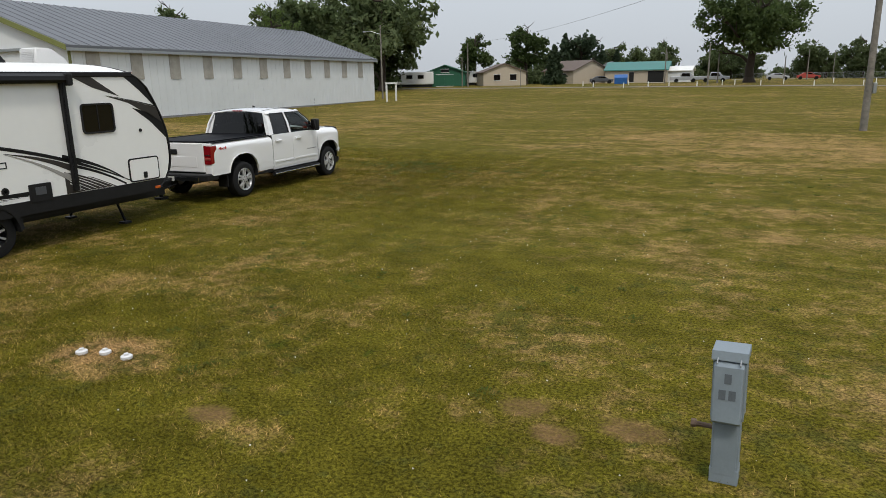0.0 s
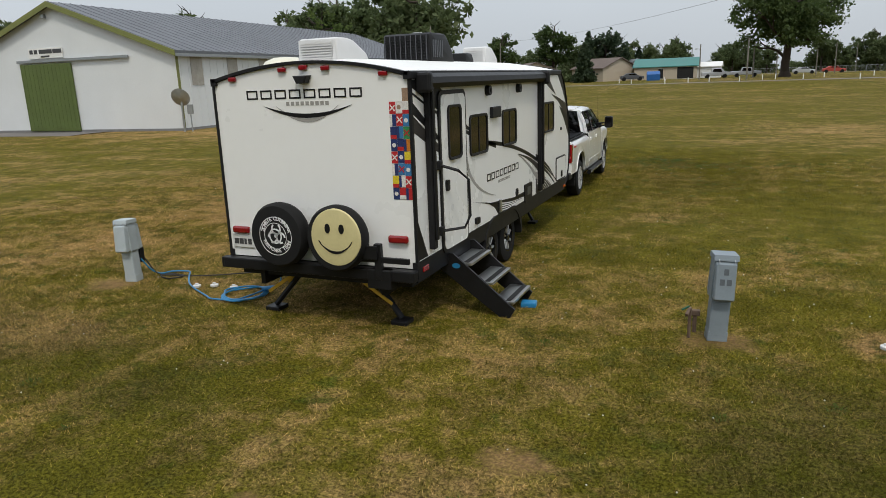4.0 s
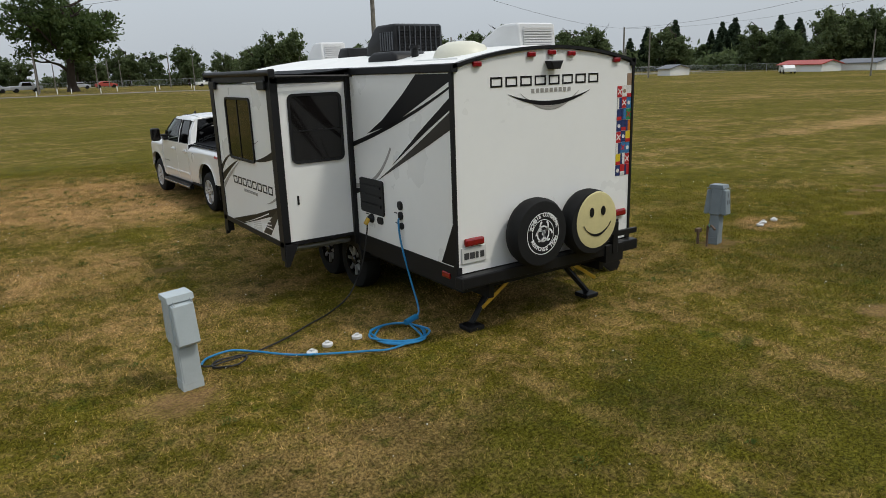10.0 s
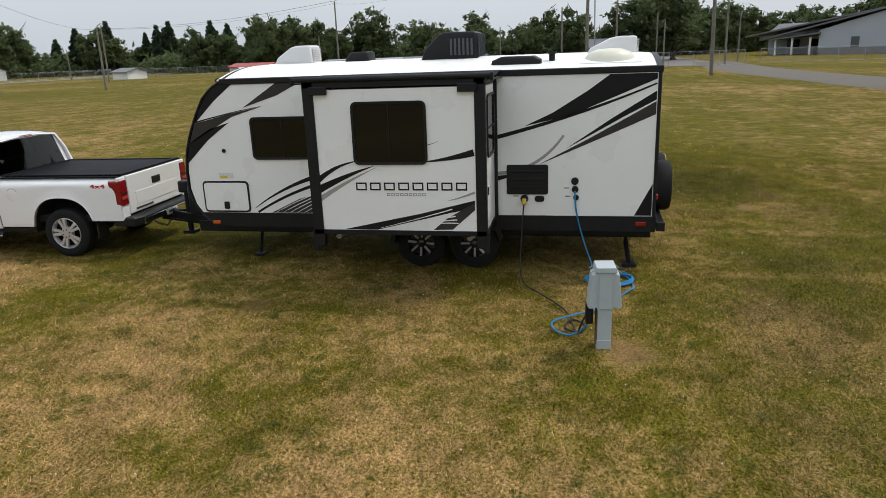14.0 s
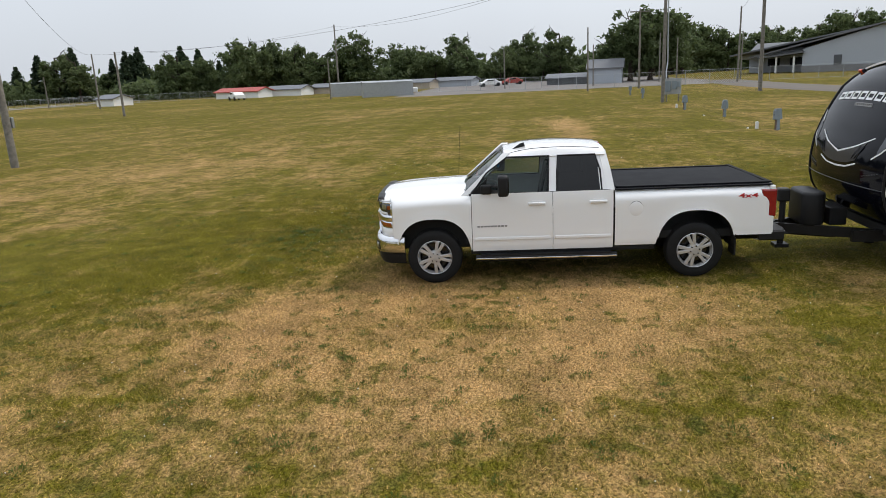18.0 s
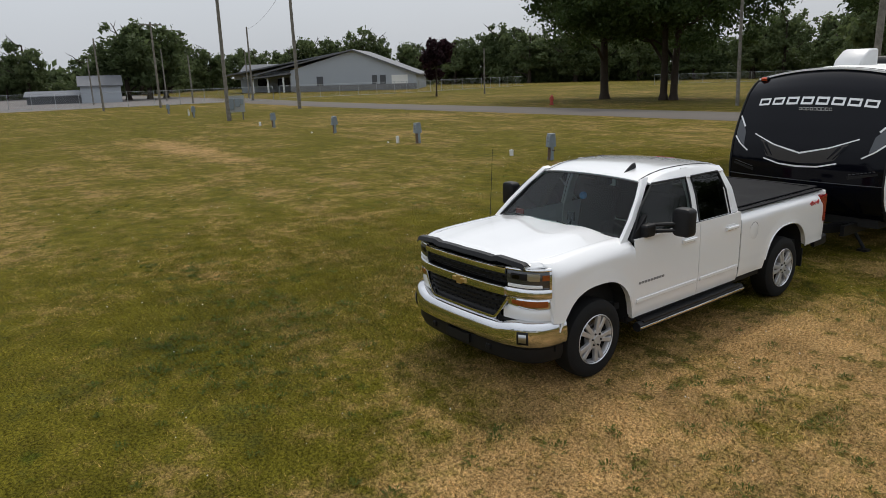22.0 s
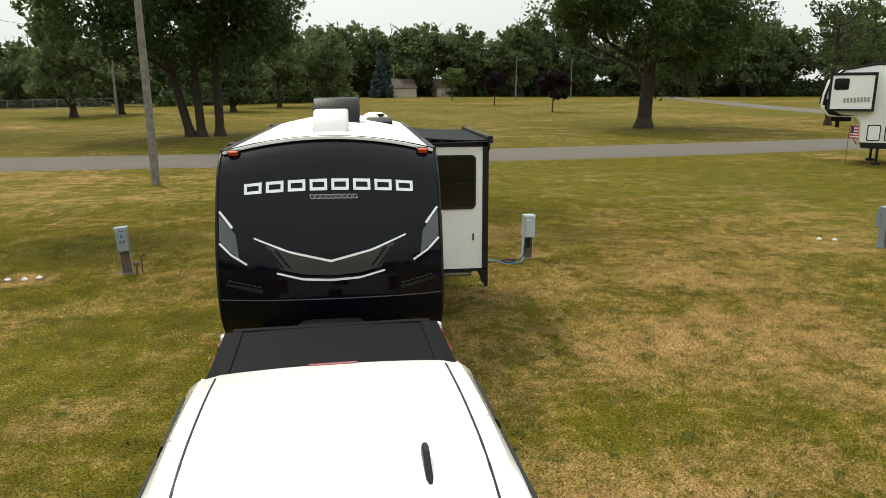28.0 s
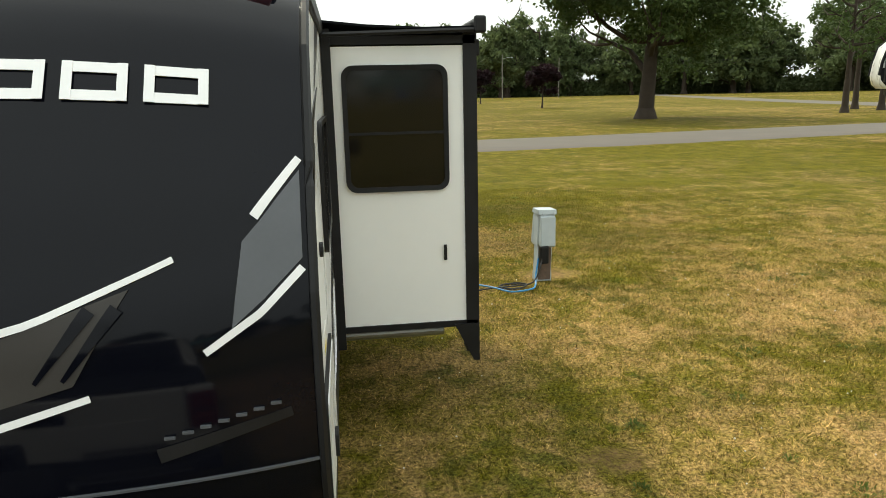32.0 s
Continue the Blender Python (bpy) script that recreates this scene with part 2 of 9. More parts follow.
for _n, _c in (("navy", (0.02, 0.035, 0.13)), ("flagred", (0.45, 0.02, 0.025)), ("flagwhite", (0.72, 0.70, 0.66)), ("flagblue", (0.04, 0.17, 0.36)),
               ("flagyellow", (0.68, 0.52, 0.03)), ("flaggreen", (0.03, 0.22, 0.07)), ("flagorange", (0.55, 0.18, 0.02)), ("flagtan", (0.30, 0.20, 0.13))):
    M[_n] = mat(_n + "_sticker", _c, 0.4, var=0.25, scale=60)


def clear_glass(name, col, rough=0.02, ior=1.5):
    m = bpy.data.materials.new(name)
    m.use_nodes = True
    n, l = m.node_tree.nodes, m.node_tree.links
    n.remove(n["Principled BSDF"])
    tr, gl, mx, fr = n.new("ShaderNodeBsdfTransparent"), n.new("ShaderNodeBsdfGlossy"), n.new("ShaderNodeMixShader"), n.new("ShaderNodeFresnel")
    tr.inputs["Color"].default_value = (*col, 1)
    gl.inputs["Roughness"].default_value = rough
    fr.inputs["IOR"].default_value = ior
    l.new(fr.outputs[0], mx.inputs[0])
    l.new(tr.outputs[0], mx.inputs[1])
    l.new(gl.outputs[0], mx.inputs[2])
    l.new(mx.outputs[0], n["Material Output"].inputs["Surface"])
    return m


M["windscreen"] = clear_glass("green_tinted_windscreen", (0.48, 0.62, 0.61), ior=1.33)
M["sideglass"] = clear_glass("smoked_side_glass", (0.50, 0.58, 0.56), ior=1.4)
M["privacy"] = clear_glass("privacy_glass", (0.035, 0.035, 0.037))


def leafmat(name, a, b, c):
    """Foliage: colour by clump and by leaf, some light through the leaf."""
    m = bpy.data.materials.new(name)
    m.use_nodes = True
    n, l = m.node_tree.nodes, m.node_tree.links
    bs = n["Principled BSDF"]
    geo, oi, tc, nz = (n.new("ShaderNode" + k) for k in ("NewGeometry", "ObjectInfo", "TexCoord", "TexNoise"))
    nz.inputs["Scale"].default_value = 0.8
    l.new(tc.outputs["Object"], nz.inputs["Vector"])
    ramp = n.new("ShaderNodeValToRGB")
    ramp.color_ramp.elements[0].color, ramp.color_ramp.elements[1].color = (*a, 1), (*c, 1)
    e = ramp.color_ramp.elements.new(0.5)
    e.color = (*b, 1)
    s1, s2 = n.new("ShaderNodeMath"), n.new("ShaderNodeMath")
    s1.operation = s2.operation = "MULTIPLY_ADD"
    l.new(geo.outputs["Random Per Island"], s1.inputs[0])
    s1.inputs[1].default_value = 0.45
    l.new(nz.outputs["Fac"], s1.inputs[2])
    l.new(oi.outputs["Random"], s2.inputs[0])
    s2.inputs[1].default_value = 0.35
    l.new(s1.outputs[0], s2.inputs[2])
    sub = n.new("ShaderNodeMath")
    sub.operation = "SUBTRACT"
    sub.inputs[1].default_value = 0.38
    l.new(s2.outputs[0], sub.inputs[0])
    l.new(sub.outputs[0], ramp.inputs[0])
    l.new(ramp.outputs[0], bs.inputs["Base Color"])
    bs.inputs["Roughness"].default_value = 0.6
    bs.inputs["Specular IOR Level"].default_value = 0.25
    tl, mx = n.new("ShaderNodeBsdfTranslucent"), n.new("ShaderNodeMixShader")
    l.new(ramp.outputs[0], tl.inputs["Color"])
    mx.inputs[0].default_value = 0.5
    l.new(bs.outputs[0], mx.inputs[1])
    l.new(tl.outputs[0], mx.inputs[2])
    l.new(mx.outputs[0], n["Material Output"].inputs["Surface"])
    return m


M["leaf"] = leafmat("green_leaves", (0.050, 0.078, 0.018), (0.092, 0.135, 0.034), (0.155, 0.195, 0.052))
M["leafdark"] = leafmat("dark_green_leaves", (0.030, 0.050, 0.016), (0.058, 0.090, 0.026), (0.100, 0.135, 0.042))
# paler and greyer than the near leaves: distance haze put into the colour
M["leaffar"] = leafmat("hazy_woodland_leaves", (0.062, 0.088, 0.036), (0.100, 0.134, 0.055), (0.150, 0.180, 0.078))
M["needle"] = leafmat("conifer_needles", (0.026, 0.042, 0.024), (0.044, 0.068, 0.036), (0.070, 0.100, 0.050))
M["bluespruce"] = leafmat("blue_green_needles", (0.030, 0.055, 0.050), (0.055, 0.090, 0.085), (0.10, 0.14, 0.13))
M["purple"] = leafmat("dark_purple_leaves", (0.009, 0.005, 0.007), (0.019, 0.008, 0.011), (0.036, 0.013, 0.017))


# ---- mesh helpers ----
def V(bm, pts):
    return [bm.verts.new(p) for p in pts]


def B(x0, x1, y0, y1, z0, z1, bev=0.0, seg=2):
    """A box, with rounded edges where bev is given."""
    bm = bmesh.new()
    v = V(bm, [(x, y, z) for z in (z0, z1) for y in (y0, y1) for x in (x0, x1)])
    for f in ((0, 2, 3, 1), (4, 5, 7, 6), (0, 1, 5, 4), (2, 6, 7, 3), (0, 4, 6, 2), (1, 3, 7, 5)):
        bm.faces.new([v[i] for i in f])
    if bev:
        bmesh.ops.bevel(bm, geom=bm.edges[:], offset=bev, segments=seg, profile=0.5, affect="EDGES")
    return bm


def P(pts, axis, a, b, bev=0.0, seg=1):
    """A prism: an outline in the two other axes (in x, y, z order), drawn out along axis from a to b."""
    k = "xyz".index(axis)
    bm = bmesh.new()

    def at(p, h):
        q = list(p)
        q.insert(k, h)
        return q
    lo, hi = V(bm, [at(p, a) for p in pts]), V(bm, [at(p, b) for p in pts])
    n = len(pts)
    bm.faces.new(lo), bm.faces.new(hi)
    for i in range(n):
        bm.faces.new((lo[i], lo[(i + 1) % n], hi[(i + 1) % n], hi[i]))
    bmesh.ops.recalc_face_normals(bm, faces=bm.faces[:])
    if bev:
        bmesh.ops.bevel(bm, geom=[e for e in bm.edges if e.verts[0].co[k] == e.verts[1].co[k]], offset=bev, segments=seg, profile=0.5, affect="EDGES")
    return bm


def frame_of(d):
    d = Vector(d).normalized()
    u = d.orthogonal().normalized() if abs(d.z) > 0.9 else d.cross(Vector((0, 0, 1))).normalized()
    return u, d.cross(u)


def T(pts, r, n=8, r1=None, caps=True):
    """A tube along points; r may end as r1."""
    bm = bmesh.new()
    pts = [Vector(p) for p in pts]
    rings = []
    for i, p in enumerate(pts):
        d = pts[min(i + 1, len(pts) - 1)] - pts[max(i - 1, 0)]
        u, w = frame_of(d)
        rr = r if r1 is None else r + (r1 - r) * i / max(1, len(pts) - 1)
        rings.append(V(bm, [p + rr * (u * math.cos(2 * math.pi * k / n) + w * math.sin(2 * math.pi * k / n)) for k in range(n)]))
    for a, b in zip(rings, rings[1:]):
        for k in range(n):
            bm.faces.new((a[k], a[(k + 1) % n], b[(k + 1) % n], b[k]))
    if caps:
        bm.faces.new(rings[0]), bm.faces.new(rings[-1])
    bmesh.ops.recalc_face_normals(bm, faces=bm.faces[:])
    return bm


def C(p0, p1, r, r1=None, n=16):
    return T([p0, p1], r, n, r1)


def R(profile, axis="x", n=32, c=(0, 0, 0)):
    """A body turned about an axis: profile of (along, radius)."""
    bm = bmesh.new()
    k = "xyz".index(axis)
    rings = []
    for a, r in profile:
        ring = []
        for i in range(n):
            t = 2 * math.pi * i / n
            q = [r * math.cos(t), r * math.sin(t)]
            q.insert(k, a)
            ring.append(bm.verts.new((q[0] + c[0], q[1] + c[1], q[2] + c[2])))
        rings.append(ring)
    for a, b in zip(rings, rings[1:]):
        for i in range(n):
            bm.faces.new((a[i], a[(i + 1) % n], b[(i + 1) % n], b[i]))
    if profile[0][1] > 0.001 and profile[0] != profile[-1]:
        bm.faces.new(rings[0]), bm.faces.new(rings[-1])
    bmesh.ops.remove_doubles(bm, verts=bm.verts[:], dist=1e-6)
    bmesh.ops.recalc_face_normals(bm, faces=bm.faces[:])
    return bm


def J(*bms):
    out = bmesh.new()
    for b in bms:
        me = bpy.data.meshes.new("t")
        b.to_mesh(me)
        out.from_mesh(me)
        bpy.data.meshes.remove(me)
        b.free()
    return out


def G(rows, close=False):
    """A sheet through rows of points."""
    bm = bmesh.new()
    vs = [V(bm, r) for r in rows]
    for a, b in zip(vs, vs[1:]):
        for i in range(len(a) - 1):
            bm.faces.new((a[i], a[i + 1], b[i + 1], b[i]))
    bmesh.ops.recalc_face_normals(bm, faces=bm.faces[:])
    return bm


def thick(bm, t):
    """Gives a sheet thickness."""
    bmesh.ops.solidify(bm, geom=bm.faces[:], thickness=t)
    bmesh.ops.recalc_face_normals(bm, faces=bm.faces[:])
    return bm


def moved(bm, m):
    bmesh.ops.transform(bm, matrix=m, verts=bm.verts[:])
    return bm


def rrect(a0, a1, b0, b1, r, n=5):
    out = []
    for cx, cy, s in ((a1 - r, b1 - r, 0), (a0 + r, b1 - r, 90), (a0 + r, b0 + r, 180), (a1 - r, b0 + r, 270)):
        out += [(cx + r * math.cos(radians(s + 90 * i / n)), cy + r * math.sin(radians(s + 90 * i / n))) for i in range(n + 1)]
    return out


def thing(name, x=0, y=0, z=0, rz=0, label="", category="", group="", kind=""):
    e = new(name)
    e.empty_display_size = 0.1
    e.matrix_world = pose(x, y, z, 0, 0, rz)
    return tagged(e, label, category, group, kind)


def part(name, bm, material, parent=None, label="", smooth=False, angle=40):
    me = bpy.data.meshes.new(name)
    bm.to_mesh(me)
    bm.free()
    if smooth:
        me.polygons.foreach_set("use_smooth", [True] * len(me.polygons))
        me.set_sharp_from_angle(angle=radians(angle))
    me.materials.append(M[material] if isinstance(material, str) else material)
    ob = new(name, me)
    ob.parent = parent
    if label:
        ob["label"] = label
    return ob


def arrays(name, verts, faces, material, parent=None, smooth=False):
    """A mesh straight from number arrays (all faces with as many corners)."""
    me = bpy.data.meshes.new(name)
    verts, faces = np.asarray(verts, np.float32), np.asarray(faces, np.int32)
    k = faces.shape[1]
    me.vertices.add(len(verts))
    me.vertices.foreach_set("co", verts.ravel())
    me.loops.add(faces.size)
    me.loops.foreach_set("vertex_index", faces.ravel())
    me.polygons.add(len(faces))
    me.polygons.foreach_set("loop_start", np.arange(0, faces.size, k, dtype=np.int32))
    me.update(calc_edges=True)
    if smooth:
        me.polygons.foreach_set("use_smooth", [True] * len(faces))
    me.materials.append(M[material] if isinstance(material, str) else material)
    ob = new(name, me)
    ob.parent = parent
    return ob


def words(text, size, m, material, parent, name="lettering", depth=0.002, bold=0.0):
    cu = bpy.data.curves.new("w", "FONT")
    cu.body, cu.size, cu.extrude, cu.align_x, cu.align_y, cu.offset = text, size, depth, "CENTER", "CENTER", bold
    cu.resolution_u = 3
    ob = new("w", cu)
    me = bpy.data.meshes.new_from_object(ob.evaluated_get(bpy.context.evaluated_depsgraph_get()))
    bpy.data.objects.remove(ob)
    bpy.data.curves.remove(cu)
    me.materials.clear()
    me.materials.append(M[material])
    out = new(name, me)
    out.parent = parent
    out.matrix_local = m
    return out


def rise(x, y):
    """The ground's height: the field is level and climbs a little to the north."""
    t = min(1, max(0, (y - 60) / 80))
    return 1.25 * t * t * (3 - 2 * t) * min(1, max(0, (60 - x) / 50))


# ---- ground ----
def turf_nodes(m, blade=False):
    """Mown grass: green and straw by patches, bare earth where it is worn. The blades and the soil share it."""
    n, l = m.node_tree.nodes, m.node_tree.links
    bs = n["Principled BSDF"]
    geo = n.new("ShaderNodeNewGeometry")
    pos = geo.outputs["Position"]

    def noi(scale, detail=4, rough=0.55, off=0.0):
        t = n.new("ShaderNodeTexNoise")
        t.inputs["Scale"].default_value, t.inputs["Detail"].default_value, t.inputs["Roughness"].default_value = scale, detail, rough
        if off:
            a = n.new("ShaderNodeVectorMath")
            a.inputs[1].default_value = (off, off * 1.7, 0)
            l.new(pos, a.inputs[0])
            l.new(a.outputs[0], t.inputs["Vector"])
        else:
            l.new(pos, t.inputs["Vector"])
        return t.outputs["Fac"]

    def ma(op, a, b, c=None):
        t = n.new("ShaderNodeMath")
        t.operation = op
        for i, v in enumerate((a, b, c)):
            if v is None:
                continue
            if isinstance(v, (int, float)):
                t.inputs[i].default_value = v
            else:
                l.new(v, t.inputs[i])
        return t.outputs[0]

    def rng(v, a, b, lo=0.0, hi=1.0):
        t = n.new("ShaderNodeMapRange")
        t.interpolation_type = "SMOOTHSTEP"
        for k, q in (("From Min", a), ("From Max", b), ("To Min", lo), ("To Max", hi)):
            t.inputs[k].default_value = q
        l.new(v, t.inputs["Value"])
        return t.outputs["Result"]

    def spot(x, y, r, sx=1.0):
        s = n.new("ShaderNodeVectorMath")
        s.operation = "SUBTRACT"
        s.inputs[1].default_value = (x, y, 0)
        l.new(pos, s.inputs[0])
        q = n.new("ShaderNodeVectorMath")
        q.operation = "MULTIPLY"
        q.inputs[1].default_value = (1 / (r * sx), 1 / r, 0)
        l.new(s.outputs[0], q.inputs[0])
        d = n.new("ShaderNodeVectorMath")
        d.operation = "LENGTH"
        l.new(q.outputs[0], d.inputs[0])
        return rng(d.outputs["Value"], 0.25, 1.25, 1.0, 0.0)

    def mix(f, a, b):
        t = n.new("ShaderNodeMix")
        t.data_type = "RGBA"
        l.new(f, t.inputs["Factor"])
        for k, v in (("A", a), ("B", b)):
            if isinstance(v, tuple):
                t.inputs[k].default_value = (*v, 1)
            else:
                l.new(v, t.inputs[k])
        return t.outputs["Result"]

    big, mid, small, fine = noi(0.055, 4), noi(0.42, 5, 0.6, 13.0), noi(2.3, 5, 0.65, 5.0), noi(28.0, 3, 0.6, 3.0)
    tiny = noi(7.5, 3, 0.6, 23.0)
    dry = ma("MULTIPLY_ADD", big, 0.9, ma("MULTIPLY_ADD", mid, 0.95, ma("MULTIPLY_ADD", tiny, 0.75, ma("MULTIPLY", small, 0.95))))
    # stripes left by the mower, along x
    sep = n.new("ShaderNodeSeparateXYZ")
    l.new(pos, sep.inputs[0])
    warp = ma("MULTIPLY_ADD", mid, 2.2, ma("MULTIPLY", sep.outputs["Y"], 3.3))
    dry = ma("MULTIPLY_ADD", ma("SINE", warp, 0), 0.035, dry)
    acc = None
    for x, y, r, sx, a in DRY:
        s = ma("MULTIPLY", spot(x, y, r, sx), a)
        acc = s if acc is None else ma("ADD", acc, s)
    dry = ma("ADD", dry, acc)
    # paler tracks where wheels have rolled, along y
    for x, y0, y1, w, a in TRACKS:
        near = rng(ma("ABSOLUTE", ma("ADD", ma("SUBTRACT", sep.outputs["X"], x), ma("MULTIPLY", ma("SUBTRACT", small, 0.5), 0.25)), 0), w * 0.3, w, a, 0.0)
        ends = ma("MULTIPLY", rng(sep.outputs["Y"], y0 - 0.8, y0 + 0.8), rng(sep.outputs["Y"], y1 - 0.5, y1 + 0.5, 1.0, 0.0))
        dry = ma("ADD", dry, ma("MULTIPLY", near, ends))
    if blade:
        dry = ma("MULTIPLY_ADD", geo.outputs["Random Per Island"], 0.5, ma("SUBTRACT", dry, 0.25))
    dryf = rng(dry, 1.66, 2.30)
    green = mix(small, (0.063, 0.058, 0.0055), (0.148, 0.126, 0.015))
    straw = mix(fine, (0.235, 0.140, 0.050), (0.46, 0.300, 0.135))
    col = mix(dryf, green, straw)
    lush = rng(ma("MULTIPLY_ADD", noi(0.9, 4, 0.6, 31.0), 0.7, ma("MULTIPLY", noi(5.0, 3, 0.5, 17.0), 0.5)), 0.70, 0.80, 0.0, 0.75)
    col = mix(lush, col, (0.048, 0.066, 0.008))
    tuft = rng(ma("MULTIPLY_ADD", noi(4.2, 4, 0.65, 41.0), 0.8, ma("MULTIPLY", noi(0.7, 3, 0.5, 53.0), 0.5)), 0.70, 0.80, 0.0, 0.8)
    col = mix(tuft, col, (0.082, 0.080, 0.014))
    # darker green patches; beside the slide-out its shade is put into the colour
    deep = None
    for x, y, r, sx, a in DARK_GREEN:
        q = ma("MULTIPLY", spot(x, y, r, sx), a)
        deep = q if deep is None else ma("MAXIMUM", deep, q)
    deep = rng(ma("MULTIPLY_ADD", mid, 0.9, ma("MULTIPLY_ADD", small, 0.7, deep)), 0.85, 1.75, 0.0, 0.85)
    col = mix(deep, col, mix(small, (0.020, 0.027, 0.004), (0.052, 0.055, 0.008)))
    # light and dark fibres, a few centimetres across
    fib = n.new("ShaderNodeMix")
    fib.data_type, fib.blend_type = "RGBA", "MULTIPLY"
    fib.inputs["Factor"].default_value = 1
    l.new(col, fib.inputs["A"])
    l.new(ma("MULTIPLY", rng(noi(34.0, 5, 0.8, 61.0), 0.36, 0.66, 0.33, 1.78), rng(noi(1.6, 4, 0.65, 71.0), 0.3, 0.7, 0.80, 1.20)), fib.inputs["B"])
    col = fib.outputs["Result"]
    earth = None
    for x, y, r, sx in EARTH:
        s = spot(x, y, r, sx)
        earth = s if earth is None else ma("MAXIMUM", earth, s)
    earth = rng(ma("MULTIPLY_ADD", small, 1.5, ma("MULTIPLY_ADD", fine, 0.5, earth)), 1.35, 2.3, 0.0, 0.6)
    if blade:
        br = n.new("ShaderNodeMapRange")
        br.inputs["To Min"].default_value, br.inputs["To Max"].default_value = 0.7, 2.0
        l.new(geo.outputs["Random Per Island"], br.inputs["Value"])
        mu = n.new("ShaderNodeMix")
        mu.data_type, mu.blend_type = "RGBA", "MULTIPLY"
        mu.inputs["Factor"].default_value = 1
        l.new(col, mu.inputs["A"])
        l.new(br.outputs["Result"], mu.inputs["B"])
        col = mu.outputs["Result"]
        tl, mx = n.new("ShaderNodeBsdfTranslucent"), n.new("ShaderNodeMixShader")
        l.new(col, tl.inputs["Color"])
        mx.inputs[0].default_value = 0.3
        l.new(bs.outputs[0], mx.inputs[1])
        l.new(tl.outputs[0], mx.inputs[2])
        l.new(mx.outputs[0], n["Material Output"].inputs["Surface"])
    else:
        col = mix(earth, col, mix(fine, (0.13, 0.070, 0.038), (0.30, 0.170, 0.095)))
        sp = n.new("ShaderNodeMapRange")
        sp.inputs["To Min"].default_value, sp.inputs["To Max"].default_value = 0.55, 1.2
        l.new(noi(75.0, 2, 0.7, 7.0), sp.inputs["Value"])
        mu = n.new("ShaderNodeMix")
        mu.data_type, mu.blend_type = "RGBA", "MULTIPLY"
        mu.inputs["Factor"].default_value = 0.8
        l.new(col, mu.inputs["A"])
        l.new(sp.outputs["Result"], mu.inputs["B"])
        col = mu.outputs["Result"]
        bp = n.new("ShaderNodeBump")
        bp.inputs["Strength"].default_value, bp.inputs["Distance"].default_value = 0.7, 0.03
        l.new(ma("MULTIPLY_ADD", noi(40.0, 3, 0.7, 7.0), 0.6, small), bp.inputs["Height"])
        l.new(bp.outputs["Normal"], bs.inputs["Normal"])
    l.new(col, bs.inputs["Base Color"])
    bs.inputs["Roughness"].default_value = 0.8
    bs.inputs["Specular IOR Level"].default_value = 0.03


# straw-coloured patches: x, y, radius, stretch along x, strength
DRY = [(-13.2, 17.2, 3.6, 1.0, 0.36), (-14.6, 20.4, 2.8, 1.2, 0.2), (-12.6, 14.2, 1.6, 0.9, 0.2), (-14.6, 10.6, 1.3, 1.3, 0.14), (-17.5, 7.0, 2.2, 1.2, 0.06),
       (-4.2, 5.78, 0.60, 1.3, 0.5), (-13.6, 2.8, 1.1, 1.3, 0.22), (-12.6, 3.45, 0.6, 1.4, 0.22), (-7.4, 2.1, 0.8, 1.4, 0.06), (-2.0, 5.05, 0.4, 1.4, 0.25), (15.0, 13.6, 1.4, 6.0, 0.30), (-12.3, 7.75, 0.4, 1.5, 0.2), (-13.2, 10.6, 0.8, 1.2, 0.15), (-11.6, 15.0, 0.9, 1.0, 0.2), (-12.0, 5.5, 0.7, 1.6, 0.15), (-30, 33, 7, 2.5, 0.18), (10, 30, 9, 2.6, 0.14), (14, 4, 3.0, 3.0, 0.15), (-7.5, 1.0, 1.6, 1.2, 0.05),
       (-2.0, 2.4, 2.6, 1.3, -0.08), (-18, 13, 3, 1, 0.10), (-5, 12, 5.0, 1.4, -0.04), (1.5, 14, 5.0, 1.6, 0.02), (-9, 23, 3.5, 1.5, -0.18), (-11, -1, 4, 1.5, -0.12)]
# wheel tracks: x, from y, to y, half width, strength
TRACKS = [(-8.95, -9.0, 4.2, 0.24, 0.16), (-11.15, -9.0, 4.2, 0.24, 0.14), (-10.05, -9.0, 3.0, 0.5, -0.10), (-12.9, 8.0, 22.0, 0.22, -0.12), (-15.0, 8.0, 22.0, 0.22, -0.10), (-2.6, -3.0, 16.0, 0.3, 0.10), (-5.2, 8.0, 24.0, 0.3, 0.10)]
# bare earth: x, y, radius, stretch
EARTH = [(-5.95, 5.45, 0.42, 1.3), (-13.8, 5.12, 0.42, 1.2), (-2.45, 5.23, 0.22, 1.4), (-0.25, 6.25, 0.24, 1.3), (0.12, 5.93, 0.20, 1.6), (0.57, 6.2, 0.26, 1.5), (-7.15, 2.65, 0.30, 1.5), (-8.66, 1.65, 0.12, 1.3), (-12.9, 9.6, 0.25, 1.4)]
